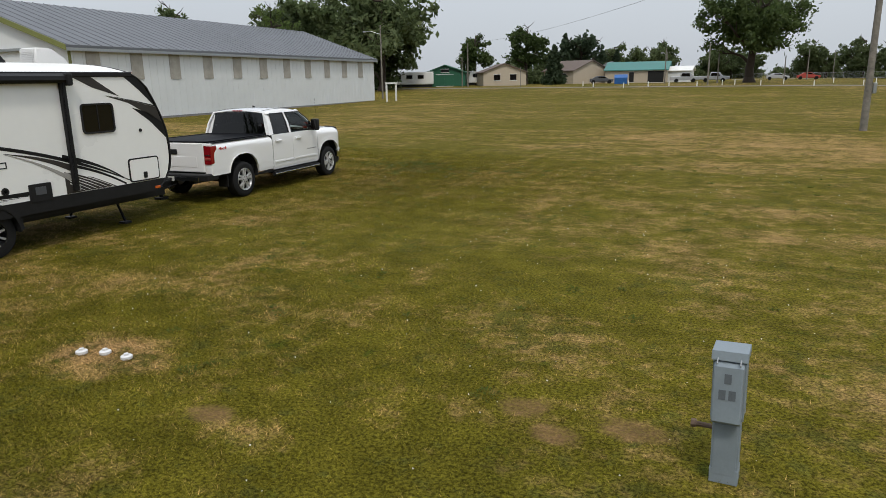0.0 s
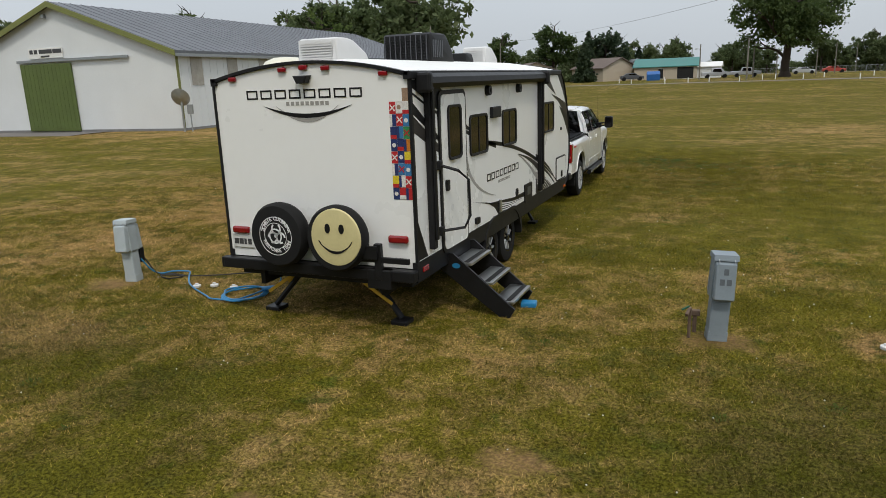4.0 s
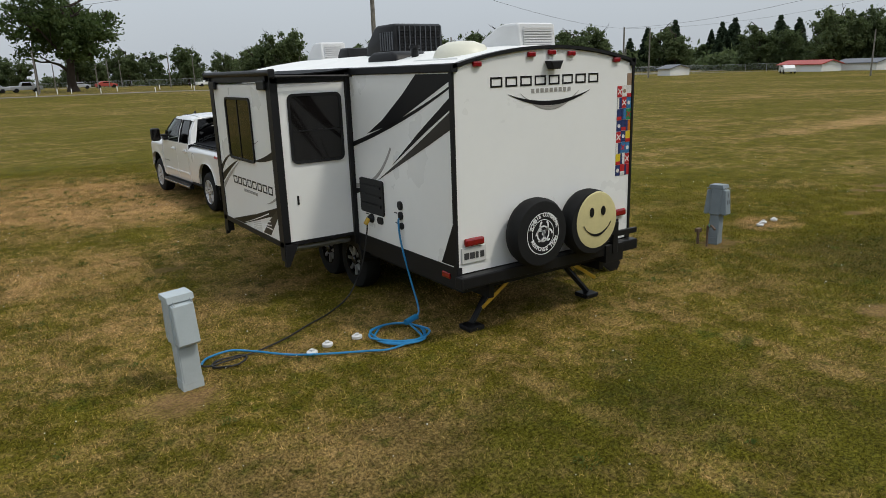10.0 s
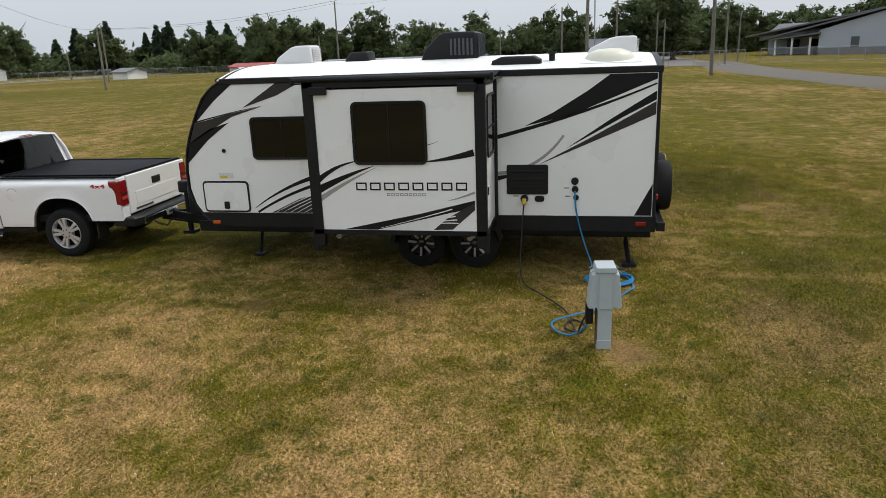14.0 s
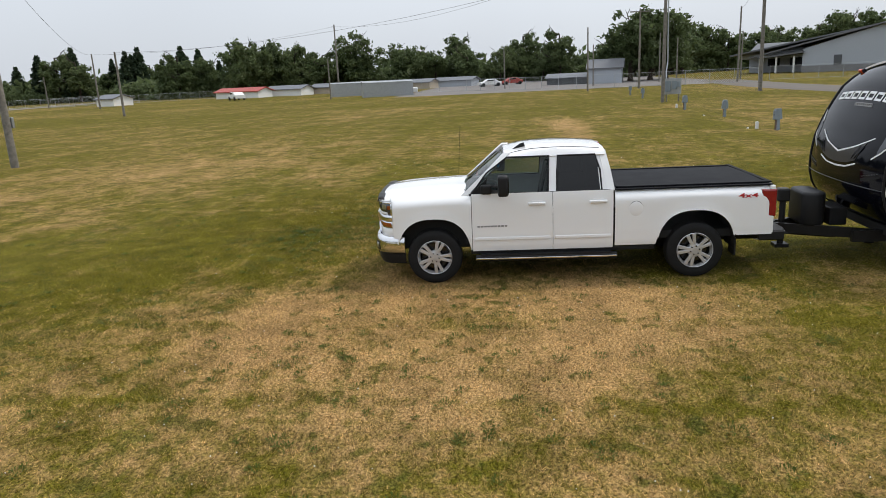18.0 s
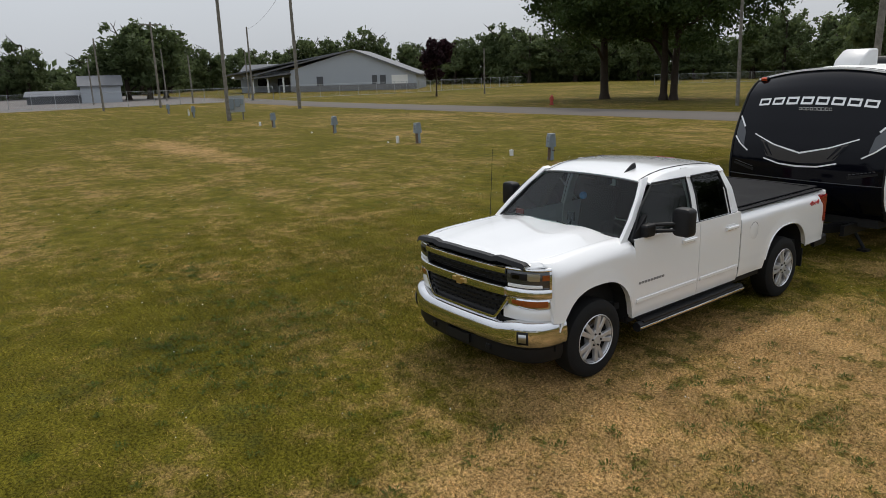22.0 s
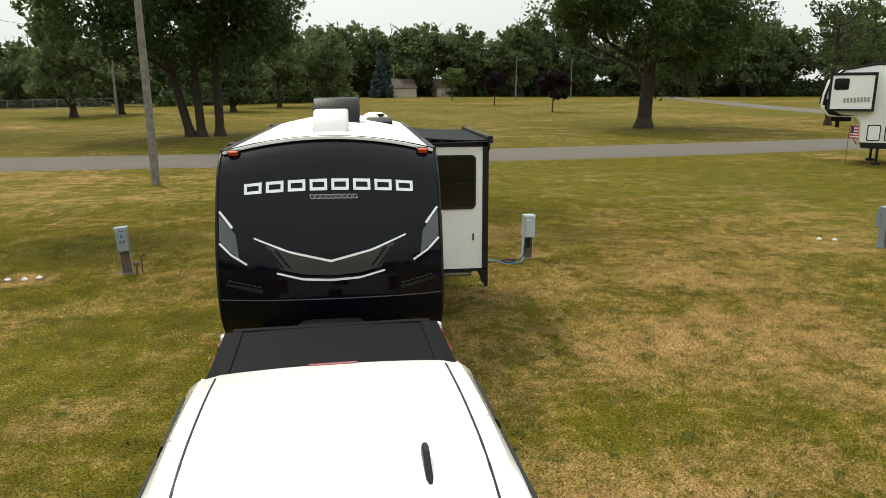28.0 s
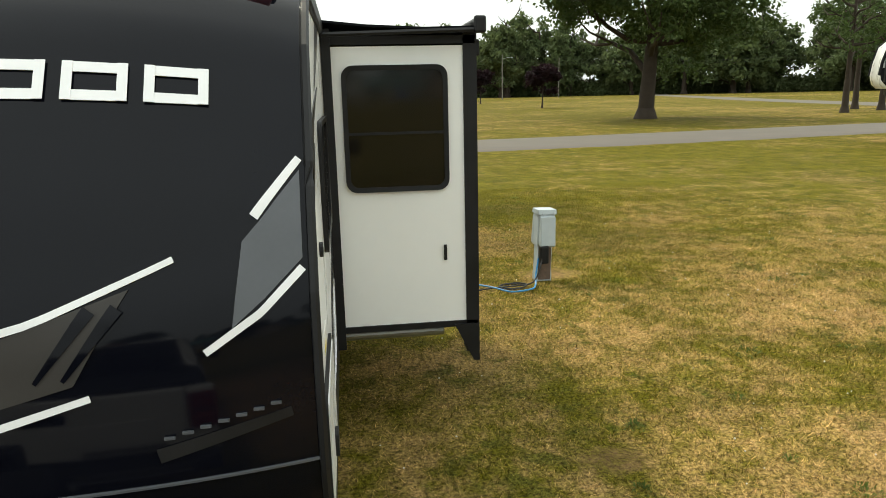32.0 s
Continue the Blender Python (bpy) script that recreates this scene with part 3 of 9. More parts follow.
# darker green patches: x, y, radius, stretch along x, strength
DARK_GREEN = [(-14.5, 3.2, 1.8, 1.4, 0.45), (-7.8, 1.2, 1.8, 1.3, 0.40), (-14.2, 0.6, 1.8, 1.4, 0.45), (-2.6, 3.0, 1.8, 1.4, 0.35), (-13.0, 1.4, 1.6, 1.3, 0.45), (-4.8, 3.2, 2.3, 1.2, 0.62), (-12.2, 3.0, 1.5, 1.4, 0.52), (-10.6, 2.7, 1.3, 1.2, 0.52), (-9.6, 1.6, 1.5, 1.3, 0.42), (-12.2, 4.4, 0.9, 1.2, 0.35), (-6.5, 3.8, 1.6, 1.2, 0.32), 
        # the first below darkens the turf where the slide-out's shade falls
        (-12.5, 8.0, 1.1, 0.8, 0.39), (-7.4, 19.6, 1.8, 1.3, 0.39), (-6.5, 16.5, 3.0, 0.8, 0.32), (0.6, 4.6, 1.6, 1.4, 0.35), (-24.0, -3.0, 6.0, 1.2, 0.21), (-11.6, -1.5, 2.5, 1.5, 0.42)]
M["turf"] = bpy.data.materials.new("mown_turf")
M["turf"].use_nodes = True
turf_nodes(M["turf"])
M["blades"] = bpy.data.materials.new("grass_blades")
M["blades"].use_nodes = True
turf_nodes(M["blades"], True)

gx = sorted(set([-2500, -1500, -900, -600, -400] + list(range(-300, 301, 12)) + [400, 600, 900, 1500, 2500]))
tagged(part("ground", G([[(x, y, rise(x, y)) for x in gx] for y in gx]), "turf", smooth=True), "mown field of green and straw-coloured grass", "ground", kind="structure")


def ribbon(name, line, w, z, material, label, cat="road"):
    """A paved strip beside a line, w metres wide to its right, with crumbling edges."""
    pts = []
    for (x0, y0), (x1, y1) in zip(line, line[1:]):
        k = max(2, int(math.hypot(x1 - x0, y1 - y0) / 1.5))
        pts += [(x0 + (x1 - x0) * i / k, y0 + (y1 - y0) * i / k) for i in range(k)]
    pts.append(line[-1])
    for _ in range(12):
        pts = [pts[0]] + [tuple((a[i] + 2 * b[i] + c[i]) / 4 for i in (0, 1)) for a, b, c in zip(pts, pts[1:], pts[2:])] + [pts[-1]]
    rows = []
    for i, p in enumerate(pts):
        a, b = pts[max(0, i - 1)], pts[min(len(pts) - 1, i + 1)]
        d = Vector((b[0] - a[0], b[1] - a[1], 0)).normalized()
        s = Vector((d.y, -d.x, 0))
        j0, j1 = random.uniform(-0.12, 0.12), random.uniform(-0.12, 0.12)
        q = Vector((p[0], p[1], 0))
        rows.append([(q + s * (w * f + (j0 if f == 0 else j1 if f == 1 else 0))).to_tuple()[:2] + (rise(*p) + z + 0.03 * math.sin(math.pi * f) - (0.03 if f in (0, 1) else 0),) for f in (0, 0.03, 0.25, 0.5, 0.75, 0.97, 1)])
    return tagged(part(name, G(rows), material, smooth=True), label, cat, kind="structure")


ribbon("road", [(-150, -44), (-80, -29.5), (-44, -22.7), (-29, -20.4), (-18.5, -18.9), (2, -18.3), (12, -18.2), (28, -16.7), (49, -14.6), (62, -14.2), (90, -16)][::-1], 6.2, 0.03, "asphalt", "narrow worn asphalt lane through the grass")
ribbon("road_2", [(-58, -28), (-61, -42), (-64.5, -58), (-70, -85), (-80, -120), (-92, -165), (-105, -200)], 6.0, 0.03, "asphalt", "narrow asphalt lane between lawns")
ribbon("road_3", [(-80, 29), (-56, 32.6), (-45.5, 33.2)], 3.4, 0.02, "gravel", "gravel apron before the hall door", "road")
lot = G([[(x, y, 0.025 + 0.01 * math.sin(x * 0.7 + y)) for x in np.linspace(76, 170, 12)] for y in np.linspace(-13, 34, 8)])
tagged(part("pavement", lot, "gravel"), "wide bare gravel car park behind a fence", "car park", kind="structure")
ribbon("road_4", [(152.5, 107.9), (61.3, 117.1), (19, 108.3), (-62.4, 114.8), (-92.3, 110.1)], 7.0, 0.05, "gravel", "pale gravel road along the far side of the field")


# ---- the long hall ----
def gable_house(name, x, y, rz, w, d, eave, ridge, wall, roof, label, over=0.35, axis="y", z=None):
    """A house of w by d metres about its middle; the ridge runs along its local axis. Walls, roof slabs and gables as parts."""
    h = thing(name, x, y, rise(x, y) - 0.05 if z is None else z, rz, label, "building")
    hw, hd = w / 2, d / 2
    if axis == "y":
        prof = [(-hw, 0), (hw, 0), (hw, eave), (0, ridge), (-hw, eave)]
        part("wall", P(prof, "y", -hd, -hd + 0.15), wall, h)
        part("wall", P(prof, "y", hd - 0.15, hd), wall, h)
        for s in (-1, 1):
            part("wall", B(*sorted((s * hw, s * (hw - 0.15))), -hd + 0.15, hd - 0.15, 0, eave), wall, h)
            k = (ridge - eave) / hw
            part("roof", P([(0, ridge + 0.02), (s * (hw + over), eave - k * over + 0.02), (s * (hw + over), eave - k * over + 0.16), (0, ridge + 0.18)], "y", -hd - over, hd + over), roof, h)
    else:
        prof = [(-hd, 0), (hd, 0), (hd, eave), (0, ridge), (-hd, eave)]
        part("wall", P(prof, "x", -hw, -hw + 0.15), wall, h)
        part("wall", P(prof, "x", hw - 0.15, hw), wall, h)
        for s in (-1, 1):
            part("wall", B(-hw + 0.15, hw - 0.15, *sorted((s * hd, s * (hd - 0.15))), 0, eave), wall, h)
            k = (ridge - eave) / hd
            part("roof", P([(0, ridge + 0.02), (s * (hd + over), eave - k * over + 0.02), (s * (hd + over), eave - k * over + 0.16), (0, ridge + 0.18)], "x", -hw - over, hw + over), roof, h)
    return h


# local frame: origin at the near corner, +y along the long wall, -x across
hall = thing("exhibition_hall", -39.6, 33.8, 0, 3.2, "long white metal hall with dark roof and olive trim", "hall")
HL, HW, HE, HR = 44.0, 19.6, 5.0, 8.5
hk = (HR - HE) / (HW / 2)
gab = [(0, 0), (0, HE), (-HW / 2, HR), (-HW, HE), (-HW, 0)]
part("wall", P(gab, "y", 0, 0.2), "hallwall", hall, "white painted gable wall")
part("wall", P(gab, "y", HL - 0.2, HL), "hallwall", hall)
part("wall", B(-0.2, 0, 0.2, HL - 0.2, 0, HE), "hallwall", hall, "white corrugated long wall")
part("wall", B(-HW, -HW + 0.2, 0.2, HL - 0.2, 0, HE), "hallwall", hall)
for s in (0, 1):
    x0, x1 = (0.35, -HW / 2) if s == 0 else (-HW - 0.35, -HW / 2)
    part("roof", P([(x0, HE - hk * 0.35 + 0.02), (x1, HR + 0.02), (x1, HR + 0.2), (x0, HE - hk * 0.35 + 0.2)], "y", -0.4, HL + 0.4), "hallroof", hall)
    for k in range(49):
        yy = -0.3 + k * 0.92
        part("roof_seam", P([(x0, HE - hk * 0.35 + 0.19), (x1, HR + 0.19), (x1, HR + 0.235), (x0, HE - hk * 0.35 + 0.235)], "y", yy, yy + 0.05), "hallroof", hall)
    part("bargeboard", P([(x0, HE - hk * 0.35 - 0.16), (x1, HR - 0.16), (x1, HR + 0.21), (x0, HE - hk * 0.35 + 0.21)], "y", -0.46, -0.402), "trimolive", hall, "olive painted bargeboard")
part("corner_trim", B(-0.02, 0.04, -0.03, 0.16, 0, HE - 0.1), "trimolive", hall)
part("eave_trim", B(0.3, 0.38, -0.4, HL + 0.4, HE - 0.30, HE - 0.1), "galv", hall)
for i in range(60):
    yy = 0.35 + i * (HL - 0.7) / 59
    part("wall_rib", B(0.0, 0.025, yy, yy + 0.05, 0.1, HE - 0.15), "hallwall", hall)
for i in range(11):
    yy = 1.3 + i * 3.85
    part("light_panel", B(0.026, 0.05, yy, yy + 1.15, HE - 2.1, HE - 0.25), "fibrepanel", hall, "weathered translucent light panel")
door = part("sliding_door", B(-13.5, -8.8, -0.16, -0.06, 0.1, 4.7), "olive", hall, "olive green sliding door")
for i in range(13):
    part("board", B(-13.45 + i * 0.36, -13.42 + i * 0.36, -0.172, -0.161, 0.12, 4.72), "olive", door)
part("door_rail", B(-13.7, -3.76, -0.22, -0.05, 4.8, 4.98), "galv", hall)
sign = part("name_sign", B(-12.55, -9.4, -0.12, -0.03, 5.06, 5.76, 0.02), "housewhite", hall, "white name board")
for i, wdt in enumerate((0.3, 0.3, 1.2, 0.8)):
    x0 = -12.4 + (0, 0.42, 0.88, 2.15)[i]
    part("lettering_bar", B(x0, x0 + wdt, -0.135, -0.121, 5.38, 5.65), "bar", sign)
part("lettering_bar", B(-11.4, -10.6, -0.135, -0.121, 5.14, 5.25), "bar", sign)
part("gable_lamp", B(-10.75, -10.45, -0.25, -0.02, 7.65, 7.95, 0.03), "galv", hall)
part("concrete_footing", B(-HW - 0.06, 0.06, -0.06, HL + 0.06, -0.3, 0.16), "stonebase", hall)

goal = thing("goal_frame", -38.2, 74.9, rise(-38.2, 74.9), 85, "white painted steel goal frame on the grass", "goal")
for xx in (-1.0, 1.0):
    part("post", B(xx - 0.08, xx + 0.08, -0.08, 0.08, 0, 2.0), "housewhite", goal)
part("crossbar", B(-1.2, 1.2, -0.08, 0.08, 2.0, 2.18), "housewhite", goal)
dish = thing("satellite_dish", -38.8, 33.0, 0, 20, "grey satellite dish on a post beside the hall", "dish")
part("post", C((0, 0, 0), (0, 0, 1.9), 0.06), "galv", dish)
part("reflector", moved(R([(0, 0.0001), (0.05, 0.3), (0.16, 0.6)], "y", 20), pose(0, -0.2, 2.1, 25, 0, 0)), "galv", dish, smooth=True)
part("meter_box", B(0.35, 0.7, -0.1, 0.1, 1.1, 1.7, 0.02), "galv", dish)
part("meter_post", C((0.52, 0, 0), (0.52, 0, 1.2), 0.04), "galv", dish)


# ---- the eastern barn ----
barn = thing("event_barn", 100, -54, 0, -39.6, "long pale blue-grey metal barn with dark roof", "barn")
barn.scale = (1.43, 1.43, 1.43)
# local: -x faces the field; gable wall on the y axis from 0 (south) to 17 (north), then a lower wing
bw = 17.5
gp = [(0, 0), (bw, 0), (bw, 2.9), (8.6, 5.3), (0, 2.0)]
part("wall", P(gp, "x", 0, 0.2), "barnwall", barn)
part("wall", P(gp, "x", 13.8, 14), "barnwall", barn)
part("wall", B(0.2, 13.8, 0, 0.2, 0, 2.0), "barnwall", barn)
part("roof", P([(-0.5, 1.85), (8.6, 5.32), (8.6, 5.5), (-0.5, 2.03)], "x", -0.5, 14.5), "barnroof", barn)
part("roof", P([(8.6, 5.32), (bw + 6.5, 2.0), (bw + 6.5, 2.2), (8.6, 5.5)], "x", -0.5, 0.2), "barnroof", barn)
part("roof", P([(8.6, 5.32), (bw + 9.5, 2.35), (bw + 9.5, 2.55), (8.6, 5.5)], "x", 0.2, 14.5), "barnroof", barn)
part("wall", B(6, 13.8, bw + 9.0, bw + 9.2, 0, 2.6), "barnwall", barn)
part("wall", B(6, 6.2, bw, bw + 9.0, 0, 3.2), "barnwall", barn)
part("stone_base", B(-0.08, -0.002, 0, bw, 0, 0.8), "stonebase", barn)
part("wall", P([(bw, 1.9), (bw + 9.0, 1.9), (bw + 9.0, 2.42), (bw, 3.05)], "x", 3.0, 3.2), "barnwall", barn)
part("wall", P([(bw, 0), (bw + 9.0, 0), (bw + 9.0, 2.42), (bw, 3.05)], "x", 13.8, 14), "barnwall", barn)
part("porch_gable", P([(6.0, 2.3), (13.8, 2.3), (9.9, 3.9)], "y", bw + 9.2, bw + 9.5), "housewhite", barn, "white timbered gable")
for a, b in ((6.0, 9.9), (13.8, 9.9)):
    part("gable_roof", P([(a + (-0.4 if a < 9 else 0.4), 2.1), (b, 3.85), (b, 4.05), (a + (-0.4 if a < 9 else 0.4), 2.3)], "y", bw + 4.0, bw + 9.8), "barnroof", barn)
part("porch_roof", P([(bw - 0.2, 2.45), (bw + 5.5, 1.9), (bw + 5.5, 2.05), (bw - 0.2, 2.65)], "x", -0.5, 6.0), "barnroof", barn)
for yy in (bw + 1.0, bw + 3.2, bw + 5.3):
    part("porch_post", B(-0.1, 0.1, yy - 0.1, yy + 0.1, 0, 2.1), "housewhite", barn)
for yy, w2 in ((12.9, 0.9), (4.2, 0.8), (5.4, 0.7)):
    part("door", B(-0.06, 0.0, yy, yy + w2, 0.05, 2.0), "slate", barn)
part("door", B(-0.06, 0, 1.2, 3.4, 0.05, 1.95), "housewhite", barn, "white roller door")
for yy in (bw + 2.0, bw + 5.0):
    part("window", B(5.9, 5.99, yy, yy + 1.6, 0.9, 2.0), "darkglass", barn)


# ---- far houses to the north ----
def openings(h, face, spots, material="darkglass"):
    """Windows and doors on a house's front, each (across, sill, width, height)."""
    for a, s, w2, h2 in spots:
        wdw = part("window", B(a - w2 / 2, a + w2 / 2, face - 0.06, face - 0.02, s, s + h2), material, h)
        part("frame", J(B(a - w2 / 2 - 0.08, a + w2 / 2 + 0.08, face - 0.08, face - 0.03, s + h2, s + h2 + 0.08), B(a - w2 / 2 - 0.08, a + w2 / 2 + 0.08, face - 0.09, face - 0.03, s - 0.08, s)), "housewhite", wdw)


h = gable_house("green_shed", -56.9, 133.9, 18, 8.0, 9, 2.6, 4.0, "greenpaint", "greenpaint", "dark green metal shed with double doors")
openings(h, -4.5, [(-0.9, 0.1, 1.6, 2.2), (0.9, 0.1, 1.6, 2.2)], "greenpaint")
openings(h, -4.5, [(0, 2.7, 1.6, 0.6)], "darkglass")
h = gable_house("tan_cottage", -45.5, 134.2, 28, 8.2, 10.5, 2.5, 4.0, "tan", "greybrown", "tan cottage with a brown shingle roof")
openings(h, -5.25, [(-1.5, 1.0, 1.2, 1.1), (1.6, 1.0, 1.2, 1.1)])
h = gable_house("brown_roofed_house", -33.3, 146.5, -28, 8.0, 11, 2.6, 4.5, "tan", "greybrown", "tan house with a dark brown roof", axis="x")
openings(h, -5.5, [(1.5, 1.0, 1.1, 1.1)])
h = gable_house("white_house", -29.7, 162.6, 20, 6.5, 8, 2.6, 4.4, "housewhite", "barnroof", "white house with a grey roof")
h = gable_house("teal_roofed_building", -21.3, 149.3, 2, 11.8, 9, 2.5, 4.0, "tan", "tealroof", "tan building with a teal metal roof", axis="x")
openings(h, -4.5, [(3.8, 0.1, 3.0, 2.2), (-0.8, 0.2, 0.9, 1.9)], "darkgap")
h = gable_house("white_garage", -13.6, 151, 0, 5.0, 7, 2.2, 3.0, "housewhite", "housewhite", "small white garage beside the road", axis="x")
openings(h, -3.5, [(0, 0.1, 3.6, 1.9)], "hallwall")
bin_ = thing("skip_bin", -22, 133.6, rise(-22, 133.6), 10, "blue sloped-lid waste skip on the grass", "bin")
part("body", P([(-0.9, 0), (0.9, 0), (1.0, 1.1), (0.3, 1.55), (-1.0, 1.0)], "x", -1.15, 1.15, 0.03), "bluebin", bin_)
part("lid", P([(-1.02, 1.04), (0.32, 1.6), (0.32, 1.65), (-1.02, 1.09)], "x", -1.17, 1.17), "bluebin", bin_)
for x, y, rz, ln in ((-61.3, 126.6, 25, 8.5), (-56.1, 139.9, 15, 6.0)):
    c = thing("parked_caravan", x, y, rise(x, y), rz, "white caravan parked beside sheds", "caravan")
    part("body", B(-ln / 2, ln / 2, -1.2, 1.2, 0.5, 2.9, 0.15), "housewhite", c)
    for k in range(3):
        part("window", B(-ln / 2 + 1 + k * 2.2, -ln / 2 + 2.2 + k * 2.2, -1.23, -1.19, 1.6, 2.3, 0.01), "darkglass", c)
    # a near-black block fills the space beneath the body
    part("skirt", B(-ln / 2 + 0.3, ln / 2 - 0.3, -1.0, 1.0, 0.0, 0.5), "darkgap", c)
h = gable_house("white_bungalow", 123.9, 145.2, -40, 8.5, 8, 2.2, 4.3, "housewhite", "barnroof", "white bungalow with a grey gable roof")
openings(h, -4.0, [(-1.6, 0.8, 1.0, 1.1), (1.6, 0.8, 1.0, 1.1)])
h = gable_house("grey_barn", 103.3, 160.3, -30, 7.5, 8, 2.0, 3.4, "barnwall", "barnroof", "small grey barn before the trees")
for x, y, w2, c in ((116.5, 71.9, 11, "housewhite"), (120.2, 63.6, 9, "housewhite"), (122.9, 55.4, 8, "tan"), (124.6, 46.6, 8, "housewhite"), (129.3, 40.6, 13, "tan"), (135.9, 30.5, 9, "barnwall"), (100.9, 90.3, 4.5, "housewhite")):
    h = gable_house("mobile_home", x, y, 70, w2, 4.2, 1.35, 1.95, c, "redpaint" if w2 == 11 else "hallroof", "long low mobile home among trees", axis="x")
    openings(h, -2.1, [(-w2 / 3, 0.5, 0.9, 0.6), (0, 0.1, 0.8, 1.2), (w2 / 3, 0.5, 0.9, 0.6)])
h = gable_house("blue_house", 103.4, 1.8, 80, 5.5, 6, 2.6, 3.9, "barnwall", "barnroof", "pale blue two-storey house among trees", axis="x")
openings(h, -3.0, [(-1.2, 0.6, 0.8, 0.9), (1.2, 0.6, 0.8, 0.9)])
h = gable_house("long_low_building", 107.2, 6.8, 78, 9, 5, 1.2, 1.8, "slate", "hallroof", "long dark low building beyond the car park", axis="x")
for x, y, rz in ((84.4, 36.3, 20), (94.6, 44, 20)):
    h = gable_house("site_trailer", x, y, rz, 2.6, 7.5, 2.0, 2.15, "galv", "galv", "grey metal site trailer beside the fence", over=0.05)
for x, y in ((-22, -205), (-40, -215)):
    gable_house("brown_house", x, y, 15, 11, 9, 3, 5.6, "tan", "greybrown", "brown house in the edge of the woods", axis="x")
gable_house("white_outbuilding", 28.7, -149.8, 5, 9, 6, 2.4, 3.6, "housewhite", "barnroof", "white outbuilding under the far trees", axis="x")


def small_car(x, y, rz, paint, pickup=False):
    c = thing("parked_pickup" if pickup else "parked_car", x, y, rise(x, y), rz, ("pickup" if pickup else "saloon car") + " parked far across the field", "car")
    if pickup:
        prof = [(-2.6, 0.4), (2.6, 0.4), (2.65, 1.0), (1.5, 1.1), (0.9, 1.75), (-0.6, 1.75), (-0.8, 1.12), (-2.6, 1.1)]
    else:
        prof = [(-2.2, 0.35), (2.2, 0.35), (2.25, 0.8), (1.2, 0.95), (0.5, 1.42), (-0.9, 1.42), (-1.7, 0.98), (-2.2, 0.92)]
    part("body", P(prof, "y", -0.9, 0.9, 0.08), paint, c)
    part("window", P([(0.95 if pickup else 1.0, 1.05), (0.75 if pickup else 0.45, 1.65 if pickup else 1.34), (-0.5, 1.65 if pickup else 1.34), (-0.7, 1.1)], "y", -0.905, 0.905), "darkglass", c)
    for wx in (-1.5, 1.5):
        for wy in (-0.85, 0.85):
            part("wheel", R([(wy - 0.1, 0.2), (wy - 0.1, 0.36), (wy + 0.1, 0.36), (wy + 0.1, 0.2)], "y", 14, (wx, 0, 0.36)), "tyre", c)


small_car(-6.5, 142.1, 5, "carsilver", True)
small_car(-11.6, 141, 10, "carsilver", True)
small_car(4.6, 165.4, 0, "carsilver")
small_car(10.6, 170.5, 0, "redpaint")
small_car(34, 175.6, 0, "housewhite", True)
small_car(101.4, 67.2, 40, "housewhite")
small_car(86.3, 34.6, 100, "housewhite", True)
small_car(117.9, 22.4, 110, "housewhite")
small_car(125.9, 18.2, 110, "redpaint")
small_car(-26.6, 138.6, 15, "slate")


# ---- poles, lamps and wires ----
def pole(x, y, h, r=0.13, name="utility_pole", label="weathered wooden utility pole standing in the grass", lean=(0, 0), arms=0, lamp=None, can=False, box=None):
    p = thing(name, x, y, rise(x, y), 0, label, "pole")
    part("post", T([(lean[0] * k / 4, lean[1] * k / 4, h * k / 4 - 0.1) for k in range(5)], r, 10, r * 0.68), "wood", p, smooth=True)
    top = Vector((lean[0], lean[1], h))
    for k in range(arms):
        part("crossarm", B(top.x - 0.06, top.x + 0.06, -1.2 + top.y, 1.2 + top.y, h - 0.45 - k * 0.9, h - 0.33 - k * 0.9), "wood", p)
        for yy in (-1.1, -0.5, 0.5, 1.1):
            part("insulator", C((top.x, yy + top.y, h - 0.33 - k * 0.9), (top.x, yy + top.y, h - 0.18 - k * 0.9), 0.05, 0.03, 8), "galv", p)
    if lamp:
        lx, ly = lamp
        part("lamp_arm", T([(top.x, top.y, h - 1.2), (top.x + lx * 0.6, top.y + ly * 0.6, h - 0.8), (top.x + lx, top.y + ly, h - 0.8)], 0.04, 6), "galv", p)
        part("lamp_head", B(top.x + lx - 0.18, top.x + lx + 0.18, top.y + ly - 0.18, top.y + ly + 0.18, h - 0.95, h - 0.78, 0.04), "galv", p)
    if can:
        part("transformer", C((top.x + 0.3, top.y, h - 1.9), (top.x + 0.3, top.y, h - 0.9), 0.25, n=14), "galv", p)
    if box:
        part("meter_box", B(r, r + 0.14, -0.14, 0.14, box, box + 0.45, 0.02), "galv", p)
    return p


def wire(a, b, sag, r=0.012, name="overhead_wire"):
    a, b = Vector(a), Vector(b)
    pts = [a.lerp(b, k / 16) - Vector((0, 0, sag * 4 * (k / 16) * (1 - k / 16))) for k in range(17)]
    tagged(part(name, T(pts, r, 5), "cable"), "thin black overhead wire between poles", "wire")


pole(5.55, 36.9, 9.2, 0.16, box=1.6, label="weathered wooden utility pole with a grey meter box")
pole(-3.05, -7.0, 9.0, 0.15, label="pale weathered wooden utility pole beside the lane")
pole(13.7, -25, 9.0, 0.14, lean=(0.2, 0.1))
pole(17.2, -65.8, 10.5, 0.15, arms=1)
pole(-48.5, -150.1, 10.5, 0.15, lamp=(-2.2, 0.5), label="street lamp pole beside the far lane")
pole(-19.6, -165, 9, 0.14)
pole(-65.4, -160.2, 10, 0.14)
pole(47.0, -5.65, 12.4, 0.18, can=True, lamp=(0.6, 0.4), arms=1, label="tall dark utility pole with a transformer", lean=(-0.25, 0.25))
